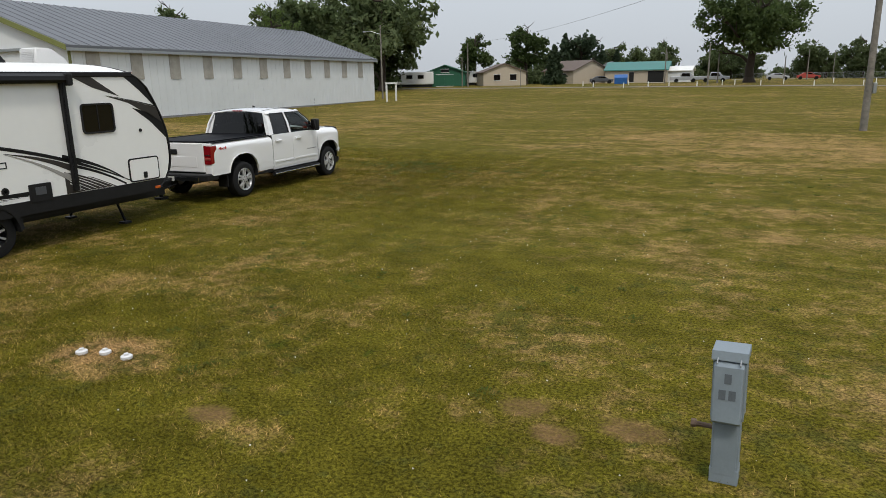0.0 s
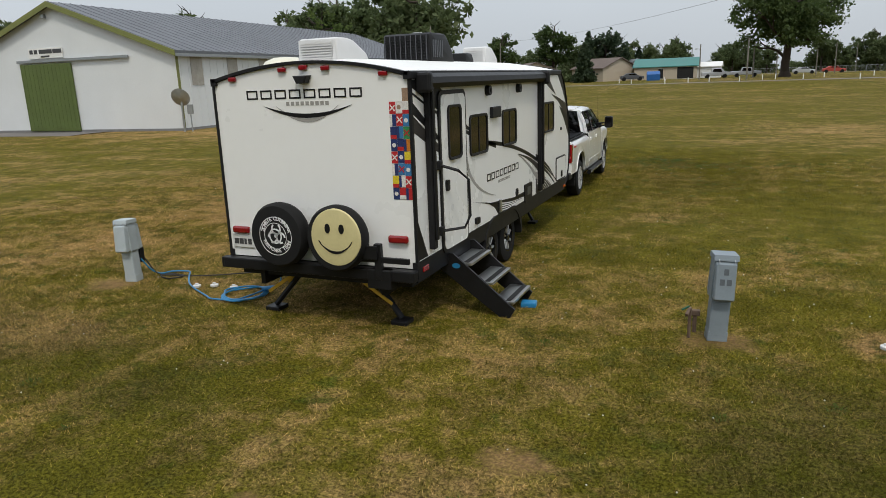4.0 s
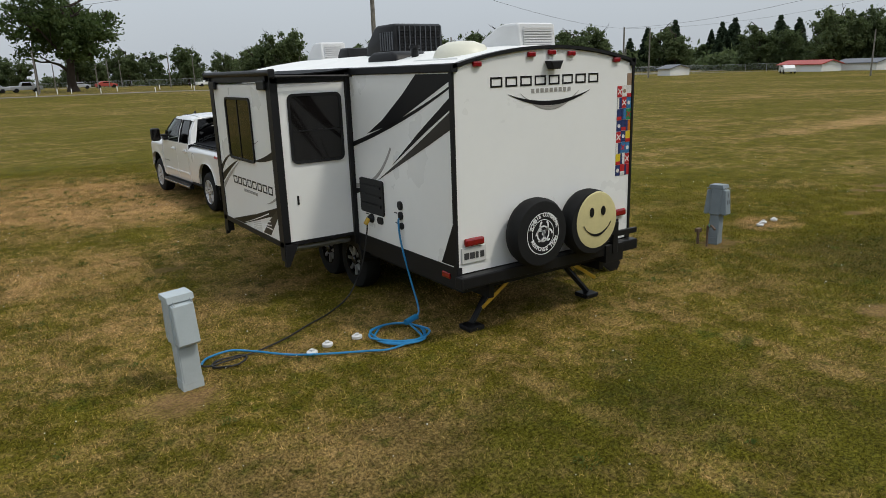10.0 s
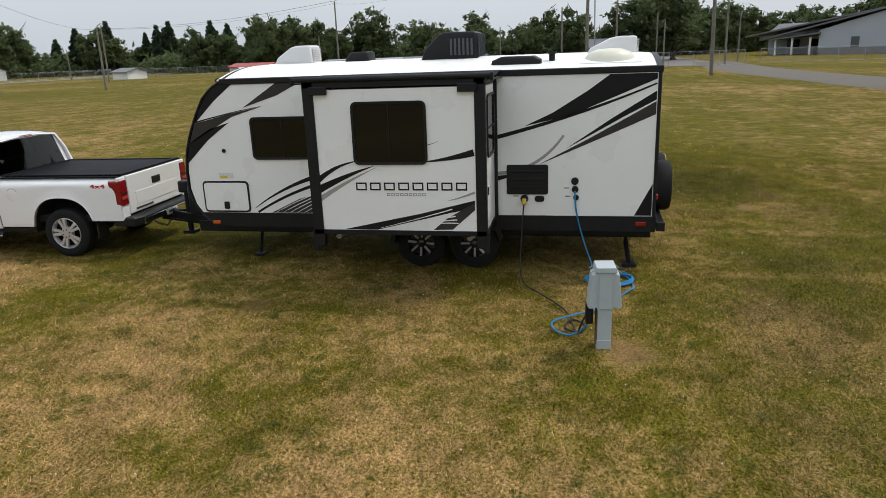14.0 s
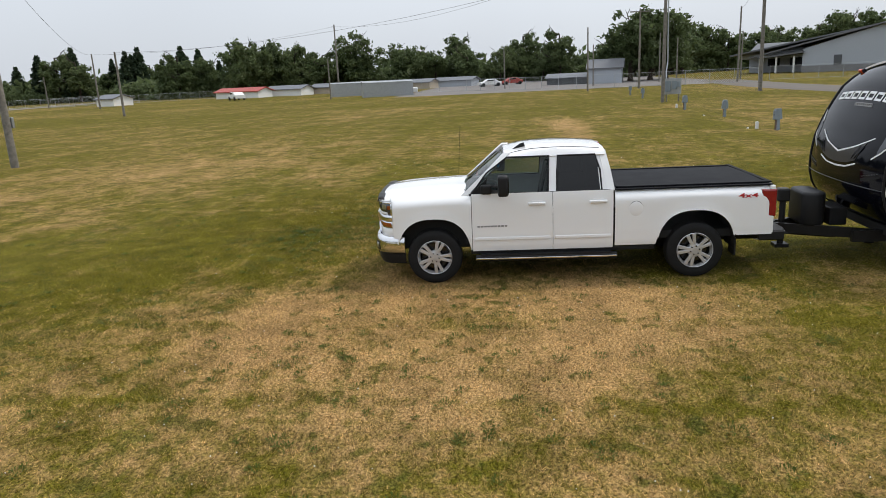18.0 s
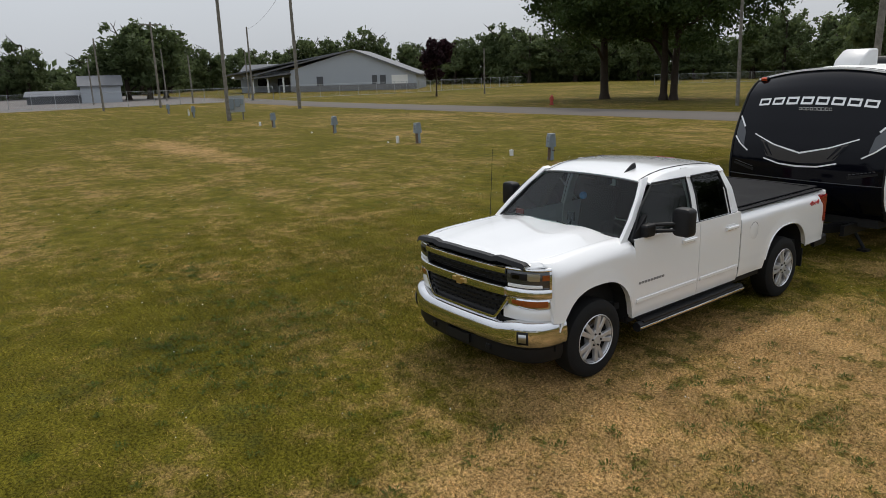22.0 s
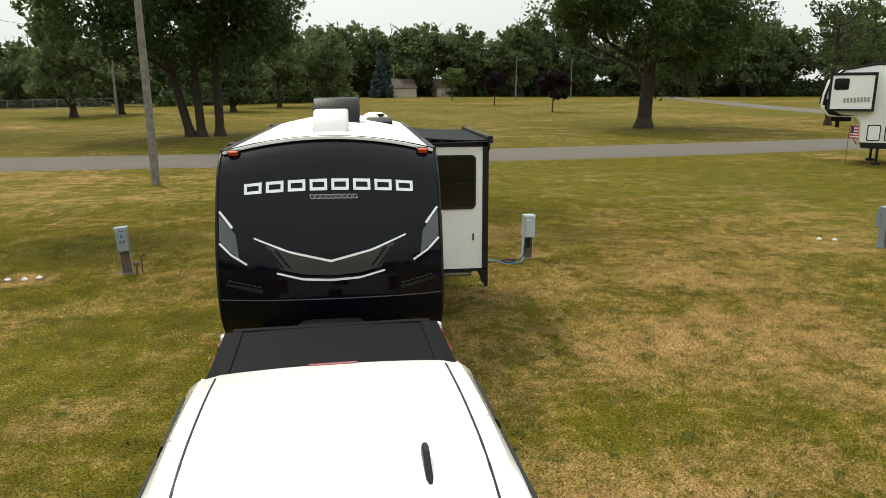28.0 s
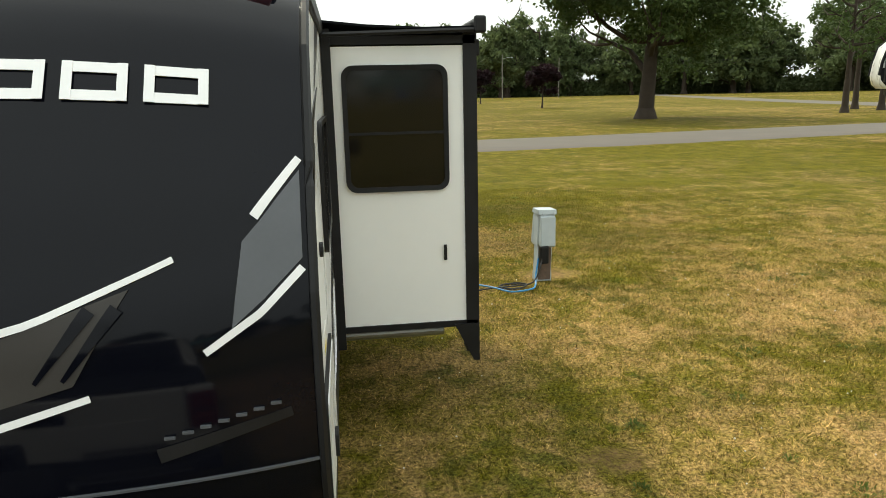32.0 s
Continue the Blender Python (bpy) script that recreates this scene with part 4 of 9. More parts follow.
pole(76.7, -12.2, 9.6, 0.14)
pole(68.5, 1.8, 9.4, 0.14, arms=1)
pole(97.6, 47.2, 11.8, 0.16)
pole(52.7, 60, 7.0, 0.14)
pole(95.9, 18.9, 6.5, 0.12)
pole(80.7, 44.1, 5.8, 0.11)
pole(85.7, 83.7, 8.6, 0.15)
pole(47.7, 89.9, 7.4, 0.14)
pole(76.8, 118.5, 7.2, 0.14)
pole(106.2, 107.3, 6.0, 0.12, lamp=(-1.2, 0))
pole(-43.3, 82, 9.2, 0.12, lamp=(-2.0, -0.6), label="lamp pole with a curved arm beside the hall")
pole(-47.4, 121.6, 7.8, 0.14)
pole(-36, 117.4, 3.5, 0.07)
pole(-13.8, 129.5, 6.0, 0.12, lamp=(-0.7, 0))
pole(-6.2, 120.1, 6.4, 0.14)
pole(-5.3, 130.1, 5.8, 0.13)
for x, y, hh in ((19.7, 150.5, 7.0), (9.8, 160.5, 6.0), (29.8, 170.6, 7.5), (-17.7, 164.9, 6.5), (47.2, 165.3, 5.0), (-1.1, 150.2, 5.0), (5.2, 143.4, 4.5), (16.4, 185.6, 6.5), (-50.8, 127.1, 5.5), (43.8, 140.1, 6.0)):
    pole(x, y, hh, 0.12)
for x, y, hh in ((46.7, -61.7, 5.5), (58.7, -37.7, 6.0), (89.1, -16.2, 7.0), (93.7, -5.3, 7.5), (90.3, 5.2, 6.2), (66.1, 8.2, 7.5), (78.7, -4.8, 6.2)):
    pole(x, y, hh, 0.11)
pole(34.6, 5.4, 12.2, 0.14, name="service_pole", label="grey steel service pole with conduit and meter panel", lean=(-0.15, 0))
wire((34.5, 5.4, 11.4), (46.8, -5.5, 11.0), 0.9)
wire((46.8, -5.5, 11.7), (76.7, -12.2, 9.2), 0.8)
wire((46.8, -5.5, 11.7), (13.9, -24.9, 8.8), 1.2)
wire((34.5, 5.4, 12.1), (97.6, 47.2, 11.4), 2.0)
wire((97.6, 47.2, 11.4), (85.7, 83.7, 8.4), 1.0)
wire((34.5, 5.4, 10.8), (52.7, 60, 6.8), 1.6)
wire((5.55, 36.9, 8.6), (36.4, 6.8, 11.9), 1.4)
wire((5.55, 36.9, 9.0), (85.7, 83.7, 8.5), 1.4)
wire((5.55, 36.9, 8.8), (-47.4, 121.6, 9.0), 1.2)
wire((13.9, -24.9, 8.5), (-3.0, -7.0, 8.8), 0.6)
wire((-48.5, -150.1, 9.5), (-19.6, -165, 8.8), 0.8)
wire((-48.5, -150.1, 8.8), (-65.4, -160.2, 9.6), 0.6)
wire((-65.4, -160.2, 9.6), (-139.4, -150.5, 9.8), 1.2)
wire((-65.4, -160.2, 8.9), (-139.4, -150.5, 9.1), 1.2)
wire((17.2, -65.8, 10.2), (13.9, -24.9, 8.2), 0.8)


def fence_run(x0, y0, x1, y1, h=1.8, step=3.0):
    """Chain-link fence: posts, rails and a mesh of thin wires."""
    L = math.hypot(x1 - x0, y1 - y0)
    f = thing("chain_link_fence", x0, y0, rise(x0, y0), math.degrees(math.atan2(y1 - y0, x1 - x0)), "grey chain-link fence with steel posts", "fence")
    for k in range(int(L / step) + 1):
        part("post", C((k * step, 0, 0), (k * step, 0, h + 0.05), 0.035, n=6), "galv", f)
    for z in (0.08, h):
        part("rail", C((0, 0, z), (L, 0, z), 0.02, n=5), "galv", f)
    bm = bmesh.new()
    g = 0.28
    for k in range(int((L + h) / g)):
        for s in (1, -1):
            a = k * g - (h if s == 1 else 0)
            xa, xb = (a, a + h) if s == 1 else (a + h, a)
            za, zb = 0.08, h
            if xa < 0 or xb < 0 or xa > L or xb > L:
                continue
            v = V(bm, [(xa - 0.008, 0, za), (xa + 0.008, 0, za), (xb + 0.008, 0, zb), (xb - 0.008, 0, zb)])
            bm.faces.new(v)
    ob = part("chain_mesh", bm, "galv", f)
    ob["kind"] = "stuff"


fence_run(74, -14, 74.5, 4)
fence_run(74.5, 4, 93, 26.5)
fence_run(93, 26.5, 95, 36.5)
fence_run(79, -17, 77, -37)
fence_run(77, -37, 88, -71)
fence_run(108, 108, 140, 60, 1.6, 4)
fence_run(88, 128, 175, 112, 1.6, 4)
fence_run(-5, 190, 90, 170, 1.4, 4)
fence_run(60, -75, 10, -145, 1.6, 4)
posts = np.random.RandomState(3)
for k in range(34):
    x, y = -26 + k * 3.1 + posts.uniform(-1, 1), 112 + posts.uniform(-6, 14)
    tagged(part("marker_post", B(x - 0.06, x + 0.06, y - 0.06, y + 0.06, rise(x, y), rise(x, y) + 0.75), "housewhite"), "short white marker post in the field", "post", "marker posts across the field")

hyd = thing("fire_hydrant", 27.9, -20.2, 0, 0, "faded red fire hydrant on the grass", "hydrant")
part("barrel", R([(0, 0.2), (0.08, 0.2), (0.08, 0.13), (0.6, 0.13), (0.6, 0.17), (0.66, 0.17), (0.66, 0.13), (0.8, 0.08), (0.84, 0.0001)], "z", 14), "redpaint", hyd, smooth=True)
for s in (-1, 1):
    part("outlet", C((s * 0.1, 0, 0.5), (s * 0.24, 0, 0.5), 0.07, n=10), "redpaint", hyd)


# ---- trees ----
def leaf_quads(rs, cen, size, n, spread):
    """n leaves round each clump centre: small bent diamonds turned every way."""
    m = len(cen) * n
    c = np.repeat(cen, n, 0) + rs.normal(0, 1, (m, 3)) * np.repeat(spread, n)[:, None] * np.array([1, 1, 0.75])
    a = rs.normal(0, 1, (m, 3))
    a /= np.linalg.norm(a, axis=1)[:, None]
    b = np.cross(a, rs.normal(0, 1, (m, 3)))
    b /= np.linalg.norm(b, axis=1)[:, None] + 1e-9
    s = size * rs.uniform(0.6, 1.3, m)[:, None]
    nrm = np.cross(a, b) * s * 0.18
    v = np.stack([c - a * s, c - b * s * 0.55 + nrm, c + a * s, c + b * s * 0.55 + nrm], 1).reshape(-1, 3)
    return v, np.arange(m * 4).reshape(-1, 4)


def trunk_mesh(rs, h, r, splits, crown_r, base, single=True):
    bms = []
    lean = rs.uniform(-0.03, 0.03, 2) * h
    pts = [(lean[0] * k / 6 + rs.uniform(-0.05, 0.05) * r * 3 * (k > 0), lean[1] * k / 6, h * 0.8 * k / 6 - 0.15) for k in range(7)]
    bms.append(T(pts, r, 10, r * 0.35))
    bms.append(C((0, 0, -0.15), (pts[1][0] * 0.4, pts[1][1] * 0.4, 0.7 * r + 0.35), r * 1.55, r * 0.98, 10))
    for k in range(splits):
        t = base + (0.78 - base) * k / max(1, splits - 1)
        z0 = h * t
        p0 = Vector((lean[0] * t / 0.8, lean[1] * t / 0.8, z0))
        az = k * 2.4 + rs.uniform(-0.4, 0.4)
        ln = crown_r * rs.uniform(0.6, 0.9) * (1.0 - 0.5 * max(0, t - 0.4))
        d = Vector((math.cos(az), math.sin(az), 0))
        limb = [p0 + d * ln * q + Vector((0, 0, ln * (0.55 * q + 0.12 * math.sin(q * 5 + k)))) for q in (0, 0.25, 0.5, 0.75, 1.0)]
        bms.append(T(limb, r * 0.42, 6, r * 0.08))
        for j in (2, 3):
            az2 = az + (1 if j == 2 else -1) * rs.uniform(0.5, 0.9)
            d2 = Vector((math.cos(az2), math.sin(az2), 0.5))
            bms.append(T([limb[j], limb[j] + d2 * ln * 0.25, limb[j] + d2 * ln * 0.45 + Vector((0, 0, 0.1 * ln))], r * 0.2, 5, r * 0.05))
    return J(*bms)


def broadleaf(x, y, h, w, seed, base=0.28, leaf="leaf", size=0.3, clumps=170, n=42, r=None, name="tree", label="broad green deciduous tree on the lawn", lean=0.0, stems=((0, 0),), limbs=9, spread=0.052):
    """A tree with limbs and a crown of leaf clumps gathered in uneven lobes."""
    rs = np.random.RandomState(seed)
    t = thing(name, x, y, rise(x, y), 0, label, "tree")
    r = r or h * 0.032
    for sx, sy, *tilt in stems:
        tr = trunk_mesh(rs, h, r, limbs, w * 0.5, base + 0.05)
        part("trunk", moved(tr, Matrix.Translation((sx, sy, 0)) @ Matrix.Rotation(radians(tilt[0] if tilt else 0), 4, "Y") @ pose(0, 0, 0, 0, 0, rs.uniform(0, 360))), "bark", t, smooth=True)
    lobes = []
    hc, hr = h * (base + 1) / 2, h * (1 - base) / 2
    for k in range(15):
        az, el = k * 2.399 + rs.uniform(-0.3, 0.3), rs.uniform(-0.75, 0.95)
        q = math.sqrt(max(0.05, 1 - el * el * 0.85))
        f = rs.uniform(0.45, 0.72)
        lobes.append((f * w / 2 * q * math.cos(az), f * w / 2 * q * math.sin(az), hc + el * hr * 0.72, rs.uniform(0.2, 0.36) * w / 2 * (1.25 - 0.3 * abs(el))))
    lobes.append((0, 0, hc + 0.1 * hr, 0.4 * w / 2))
    lob = np.array(lobes)
    pick = rs.choice(len(lob), clumps, p=lob[:, 3] ** 2 / np.sum(lob[:, 3] ** 2))
    d = rs.normal(0, 1, (clumps, 3))
    d /= np.linalg.norm(d, axis=1)[:, None]
    cen = lob[pick, :3] + d * (lob[pick, 3] * rs.uniform(0.55, 1.12, clumps))[:, None]
    cen[:, 0] += lean * (cen[:, 2] - h * base)
    cen[:, 2] = np.maximum(cen[:, 2], h * base * 0.85)
    v, f = leaf_quads(rs, cen, size, n, rs.uniform(0.5, 1.0, clumps) * w * spread)
    arrays("crown", v, f, leaf, t)
    return t


def conifer(x, y, h, w, seed, leaf="needle", size=0.3, whorls=16, per=9, n=16, base=0.06, name="spruce_tree", label="dark green spruce tree"):
    """A spruce: whorls of drooping branches that shorten to the top."""
    rs = np.random.RandomState(seed)
    t = thing(name, x, y, rise(x, y), 0, label, "tree")
    part("trunk", C((0, 0, -0.1), (0, 0, h * 0.97), h * 0.02, 0.02, 8), "bark", t, smooth=True)
    cen, spr = [], []
    for k in range(whorls):
        q = k / whorls
        z = h * (base + (1 - base) * q)
        rad = w / 2 * (1 - q) ** 0.85 * rs.uniform(0.8, 1.12) + 0.05
        m = max(3, int(per * (1 - 0.6 * q)))
        for j in range(m):
            az = j * 2 * math.pi / m + rs.uniform(-0.3, 0.3) + k
            for g in (0.35, 0.65, 0.95):
                cen.append((rad * g * math.cos(az), rad * g * math.sin(az), z - 0.16 * rad * g + rs.uniform(-0.02, 0.02) * h))
                spr.append(0.05 * h * (0.35 + 0.65 * (1 - q)) * 0.6)
    cen.append((0, 0, h * 0.985)), spr.append(0.01 * h)
    v, f = leaf_quads(rs, np.array(cen), size, n, np.array(spr))
    arrays("crown", v, f, leaf, t)
    return t


# lawn trees to the south; leafdark puts the shade of backlit crowns into the colour
broadleaf(-33.2, -35.6, 15.0, 18.0, 11, 0.15, "leafdark", 0.165, 430, 105, 0.62, lean=0.10, spread=0.038, label="large spreading green tree with a thick trunk", limbs=12)
broadleaf(0.6, -32.4, 17.5, 19.0, 12, 0.20, "leafdark", 0.17, 480, 115, 0.33, stems=((0.9, -0.1, 13), (0.1, 0.1, 2), (-1.1, -0.2, -2)), spread=0.038, label="dark green tree with three stems beside the lane", limbs=8)
broadleaf(31.0, -30.3, 18.5, 18.0, 13, 0.13, "leafdark", 0.18, 560, 120, 0.42, spread=0.042, label="tall dark green lawn tree")
broadleaf(23.6, -30.3, 18.5, 18.5, 14, 0.12, "leafdark", 0.18, 560, 120, 0.33, spread=0.042, stems=((0.45, 0.2), (-0.4, -0.1)), label="green lawn tree with two trunks")
purple_1 = broadleaf(-35.5, -70.9, 5.9, 4.2, 15, 0.17, "purple", 0.17, 150, 60, 0.1, name="purple_tree", label="small round tree with dark purple leaves", limbs=5)
m_ = lambda x, y, s, rz, sz=1.0: Matrix.Translation((x, y, rise(x, y))) @ pose(0, 0, 0, 0, 0, rz) @ Matrix.Diagonal((s, s, s * sz, 1))
tagged(copy_thing(purple_1, m_(-34.6, -105.9, 1.1, 70)), "dark purple-leaved tree farther down the lawn")
tagged(copy_thing(purple_1, m_(59.0, -30.0, 1.12, 130, 1.2)), "dark purple-leaved tree beside the barn drive")
broadleaf(-32.8, -150.1, 8.2, 6.6, 16, 0.25, "leaf", 0.3, 60, 36, 0.13, name="young_tree", label="young bright green tree on the lawn", limbs=5)
conifer(-17.5, -195, 13.5, 7.6, 17, "bluespruce", 0.42, 18, 10, 14, label="blue-green spruce before the woods")
for x, y, hh, sd in ((-49.6, -36.1, 11, 21), (-55.1, -42.0, 12, 22), (-54.8, -38.6, 11.5, 23)):
    broadleaf(x, y, hh, 6.5, sd, 0.30, "leafdark", 0.16, 80, 16, 0.26, name="thin_tree", label="thin half-bare pine with sparse needles", limbs=12)
# northern trees
broadleaf(-0.4, 130.2, 16.8, 17.5, 31, 0.12, "leafdark", 0.34, 190, 62, 0.75, label="big dark tree standing alone in the field", limbs=10)
broadleaf(-53.7, 141, 11.8, 8.2, 32, 0.12, "leafdark", 0.32, 100, 44, 0.4, limbs=6)
broadleaf(-43.5, 144.2, 13.0, 9.0, 33, 0.12, "leafdark", 0.32, 110, 44, 0.4, limbs=6)
conifer(-35.2, 135.9, 7.4, 4.4, 34, "needle", 0.32)
broadleaf(-35.8, 161.4, 10.5, 11.0, 35, 0.25, "needle", 0.5, 60, 24, 0.35, name="pine_tree", label="flat-topped dark pine behind houses", limbs=7)
broadleaf(-54.7, 75, 13.2, 7.0, 36, 0.2, "leaf", 0.25, 60, 14, 0.3, label="thin leafless-looking tree behind the hall", limbs=10)

# kinds for the woods round about
far = [broadleaf(159.9, 31, 12.5, 12.0, 41, 0.02, "leaffar", 0.37, 105, 42, limbs=4, label="broad tree in the far woods"),
       broadleaf(168.4, 50, 11.5, 11.0, 42, 0.02, "leaffar", 0.37, 100, 42, limbs=4, label="broad tree in the far woods"),
       broadleaf(163, 15.4, 14.0, 10.5, 43, 0.03, "leaffar", 0.37, 105, 42, limbs=4, label="tall tree in the far woods"),
       conifer(174.7, 113.2, 14.0, 7.6, 44, "needle", 0.40, 18, 10, 18, label="dark spruce in the far woods")]

# shrubs that fill the edge of the woods: a bush of leaves, set down many times in one mesh
_rs = np.random.RandomState(45)
_d = _rs.normal(0, 1, (30, 3))
_d /= np.linalg.norm(_d, axis=1)[:, None]
BUSH_V, BUSH_F = leaf_quads(_rs, np.abs(_d) * [1, 1, 1] * np.sign(np.c_[_d[:, :2], np.ones(30)]) * _rs.uniform(0.5, 1.0, 30)[:, None] * [3.3, 3.3, 3.6] + [0, 0, 0.3], 0.46, 22, _rs.uniform(0.45, 0.8, 30))
bush_v, bush_f = [], []


def bush(x, y, s, rz):
    c, q = math.cos(radians(rz)), math.sin(radians(rz))
    v = BUSH_V * s
    bush_f.append(BUSH_F + len(BUSH_V) * len(bush_v))
    bush_v.append(np.c_[v[:, 0] * c - v[:, 1] * q + x, v[:, 0] * q + v[:, 1] * c + y, np.maximum(v[:, 2], -0.2) + rise(x, y)])


def wood(line, step, kinds, smin, smax, seed, depth=8, under=True):
    rs = np.random.RandomState(seed)
    for (x0, y0), (x1, y1) in zip(line, line[1:]):
        ln = math.hypot(x1 - x0, y1 - y0)
        k = max(1, int(ln / step))
        for i in range(k):
            q = (i + rs.uniform(0.1, 0.9)) / k
            x, y = x0 + (x1 - x0) * q + rs.uniform(-depth, depth) * 0.5, y0 + (y1 - y0) * q + rs.uniform(-depth, depth) * 0.5
            s = rs.uniform(smin, smax)
            kind, turn, tall = kinds[rs.randint(len(kinds))], rs.uniform(0, 360), rs.uniform(0.85, 1.15)
            if kind == 4:
                bush(x, y, s, turn)
            else:
                copy_thing(far[kind], m_(x, y, s, turn, tall))
        if under:
            for i in range(int(ln / 3.6)):
                q = (i + rs.uniform(0.2, 0.8)) / int(ln / 3.6)
                s = rs.uniform(0.8, 1.3)
                bush(x0 + (x1 - x0) * q + rs.uniform(-2, 2), y0 + (y1 - y0) * q + rs.uniform(-2, 2), s, rs.uniform(0, 360))


wood([(142.3, 101.1), (150.9, 59)], 2.8, (0, 1, 2, 0, 2), 0.75, 1.05, 1, 16)
wood([(150.9, 59), (157.9, 22.3), (150.7, -6.3)], 2.8, (0, 1, 2, 0, 2), 0.55, 0.85, 21, 16)
wood([(114.9, -11.4), (108.6, -2.8)], 3, (0, 2), 1.0, 1.15, 2, 4, False)
wood([(165, -66), (176, -84)], 5, (0, 2), 0.72, 0.8, 22, 3, False)
wood([(187.1, 100.4), (168, 130.6), (153.2, 151.3)], 2.6, (3, 3, 2, 3), 0.72, 1.0, 3, 14)
wood([(153.2, 151.3), (122.8, 177.8), (96.3, 204.3)], 3.6, (0, 1, 2), 0.85, 1.2, 4, 14)
wood([(95.7, 224.7), (35.7, 250.9), (-15.9, 254.9), (-75.5, 238.5)], 4.6, (0, 1, 2), 0.7, 1.0, 5, 16)
wood([(54.5, 205.5), (65.6, 195.2)], 4, (0, 2), 1.0, 1.2, 6)
wood([(-98.9, 134), (-80.6, 122.4), (-59.4, 111.9)], 3.6, (0, 1, 2), 1.3, 1.6, 7, 8)
wood([(-51.3, 149), (-24, 177.7)], 9, (0, 3, 1), 0.5, 0.75, 8)
wood([(170, -58), (132, -94), (84, -110), (38, -122)], 4.0, (0, 2, 0), 0.75, 1.1, 9, 12)
wood([(30.8, -149.8), (72.5, -128.6), (118.3, -91)], 4.6, (0, 2, 1), 0.9, 1.2, 10, 14)
wood([(36.8, -189.8), (-19.4, -225), (-59.3, -205.2), (-99.3, -190.3), (-149.4, -165.5), (-208.8, -121.8)], 4.4, (0, 2, 1), 1.5, 2.0, 11, 22)
wood([(10.5, -225), (-19.4, -232), (-59.3, -212.2), (-99.3, -198.3), (-149.4, -172.5), (-208.8, -127.8)], 3.2, (4,), 1.2, 1.8, 31, 12, False)
wood([(-159.5, -130.5), (-209.1, -62.4), (-220.1, 16.5), (-181.6, 86.3), (-122.9, 137.4)], 6.5, (0, 1, 2), 1.0, 1.5, 12, 14)
wood([(31.2, -67.4), (6.2, -84), (-5.7, -110)], 8, (0, 2), 0.8, 1.05, 13, 8, False)
wood([(-7.6, -150), (26.8, -119.8)], 8, (0, 2), 1.1, 1.4, 14, 8)
wood([(150, 112), (158, 59), (164, 22.3), (158, -6.3)], 3.4, (4,), 1.3, 1.9, 41, 8, False)
wood([(192, 104), (174, 134), (158, 156), (127, 182), (100, 209)], 3.6, (4,), 1.4, 2.0, 42, 8, False)
wood([(153, -8), (182, -38), (190, -66)], 4.0, (0, 2, 1), 0.8, 1.05, 15, 10)
tagged(arrays("undergrowth", np.concatenate(bush_v), np.concatenate(bush_f), "leaffar"), "green undergrowth along the edge of the woods", "bushes", kind="stuff")
mound = [[(x, y, 2.6 * max(0, 1 - math.hypot((x + 165) / 16, (y + 178) / 9)) ** 0.7 - 0.05) for x in np.linspace(-182, -148, 14)] for y in np.linspace(-188, -168, 12)]
tagged(part("hedge_mound", G(mound), "leaf"), "bright green grassy mound at the edge of the lawn", "mound", kind="stuff")


# ---- the travel trailer: local x across (door side +), y forward from the rear wall, z up ----
trailer = thing("travel_trailer", -10.01, 4.70, 0, 0, "white travel trailer with black graphics, slide-out extended, hitched to a pickup", "travel trailer")
trailer.scale = (0.98, 0.982, 1.0)
HX, TOP, ARCH, SKIRT = 1.225, 2.675, 0.16, 0.79


def arch(x):
    return ARCH * (1 - (x / HX) ** 2)


FRONT = [(6.02, 2.675), (6.19, 2.585), (6.35, 2.44), (6.48, 2.22), (6.61, 1.96), (6.71, 1.68), (6.75, 1.40), (6.75, 1.14), (6.69, 0.92), (6.56, 0.74), (6.38, 0.60)]
side = [(0, SKIRT), (6.57, SKIRT)] + [(p[0] - 0.03, p[1]) for p in FRONT[::-1] if p[1] > SKIRT + 0.05] + [(0, TOP)]
for s in (-1, 1):
    part("side_wall", P(side, "x", s * HX, s * (HX - 0.04)), "fibre", trailer, "white gloss fibreglass side wall")
    part("skirt", P([(-0.02, 0.58), (6.37, 0.58), (6.56, 0.74), (6.61, SKIRT - 0.002), (-0.02, SKIRT - 0.002)], "x", s * (HX + 0.006), s * (HX - 0.05)), "blk", trailer, "black lower skirt")
    part("roof_rail", P([(-0.03, TOP - 0.05), (6.05, TOP - 0.05), (6.05, TOP + 0.03), (-0.03, TOP + 0.03)], "x", s * (HX + 0.022), s * (HX - 0.06), 0.01), "blk", trailer, "black gutter rail")
    part("corner_moulding", B(*sorted((s * (HX + 0.012), s * (HX - 0.018))), -0.014, 0.03, 0.6, TOP - 0.05), "blk", trailer)
xs = [HX * k / 8 for k in range(-8, 9)]
part("rear_wall", P([(-HX + 0.04, 0.72)] + [(HX - 0.04, 0.72)] + [(x * 0.967, TOP + arch(x) - 0.02) for x in xs[::-1]], "y", 0.0, 0.04), "fibre", trailer, "white gloss fibreglass rear wall")
part("rear_arch_trim", thick(G([[(x, -0.03, TOP + arch(x) + 0.014) for x in xs], [(x, 0.05, TOP + arch(x) + 0.014) for x in xs]]), 0.03), "blk", trailer)
part("roof", thick(G([[(x * 0.985, y, TOP + arch(x) + 0.012 + (0.03 if 0.1 < y < 6 else 0) * (1 - abs(x) / HX)) for x in xs] for y in (0.04, 0.4, 1.5, 3, 4.5, 5.6, 6.1)]), 0.03), "roof_tpo", trailer, "white membrane roof", smooth=True)
part("underbelly", B(-1.12, 1.12, 0.05, 6.5, 0.50, 0.62), "darkgap", trailer)
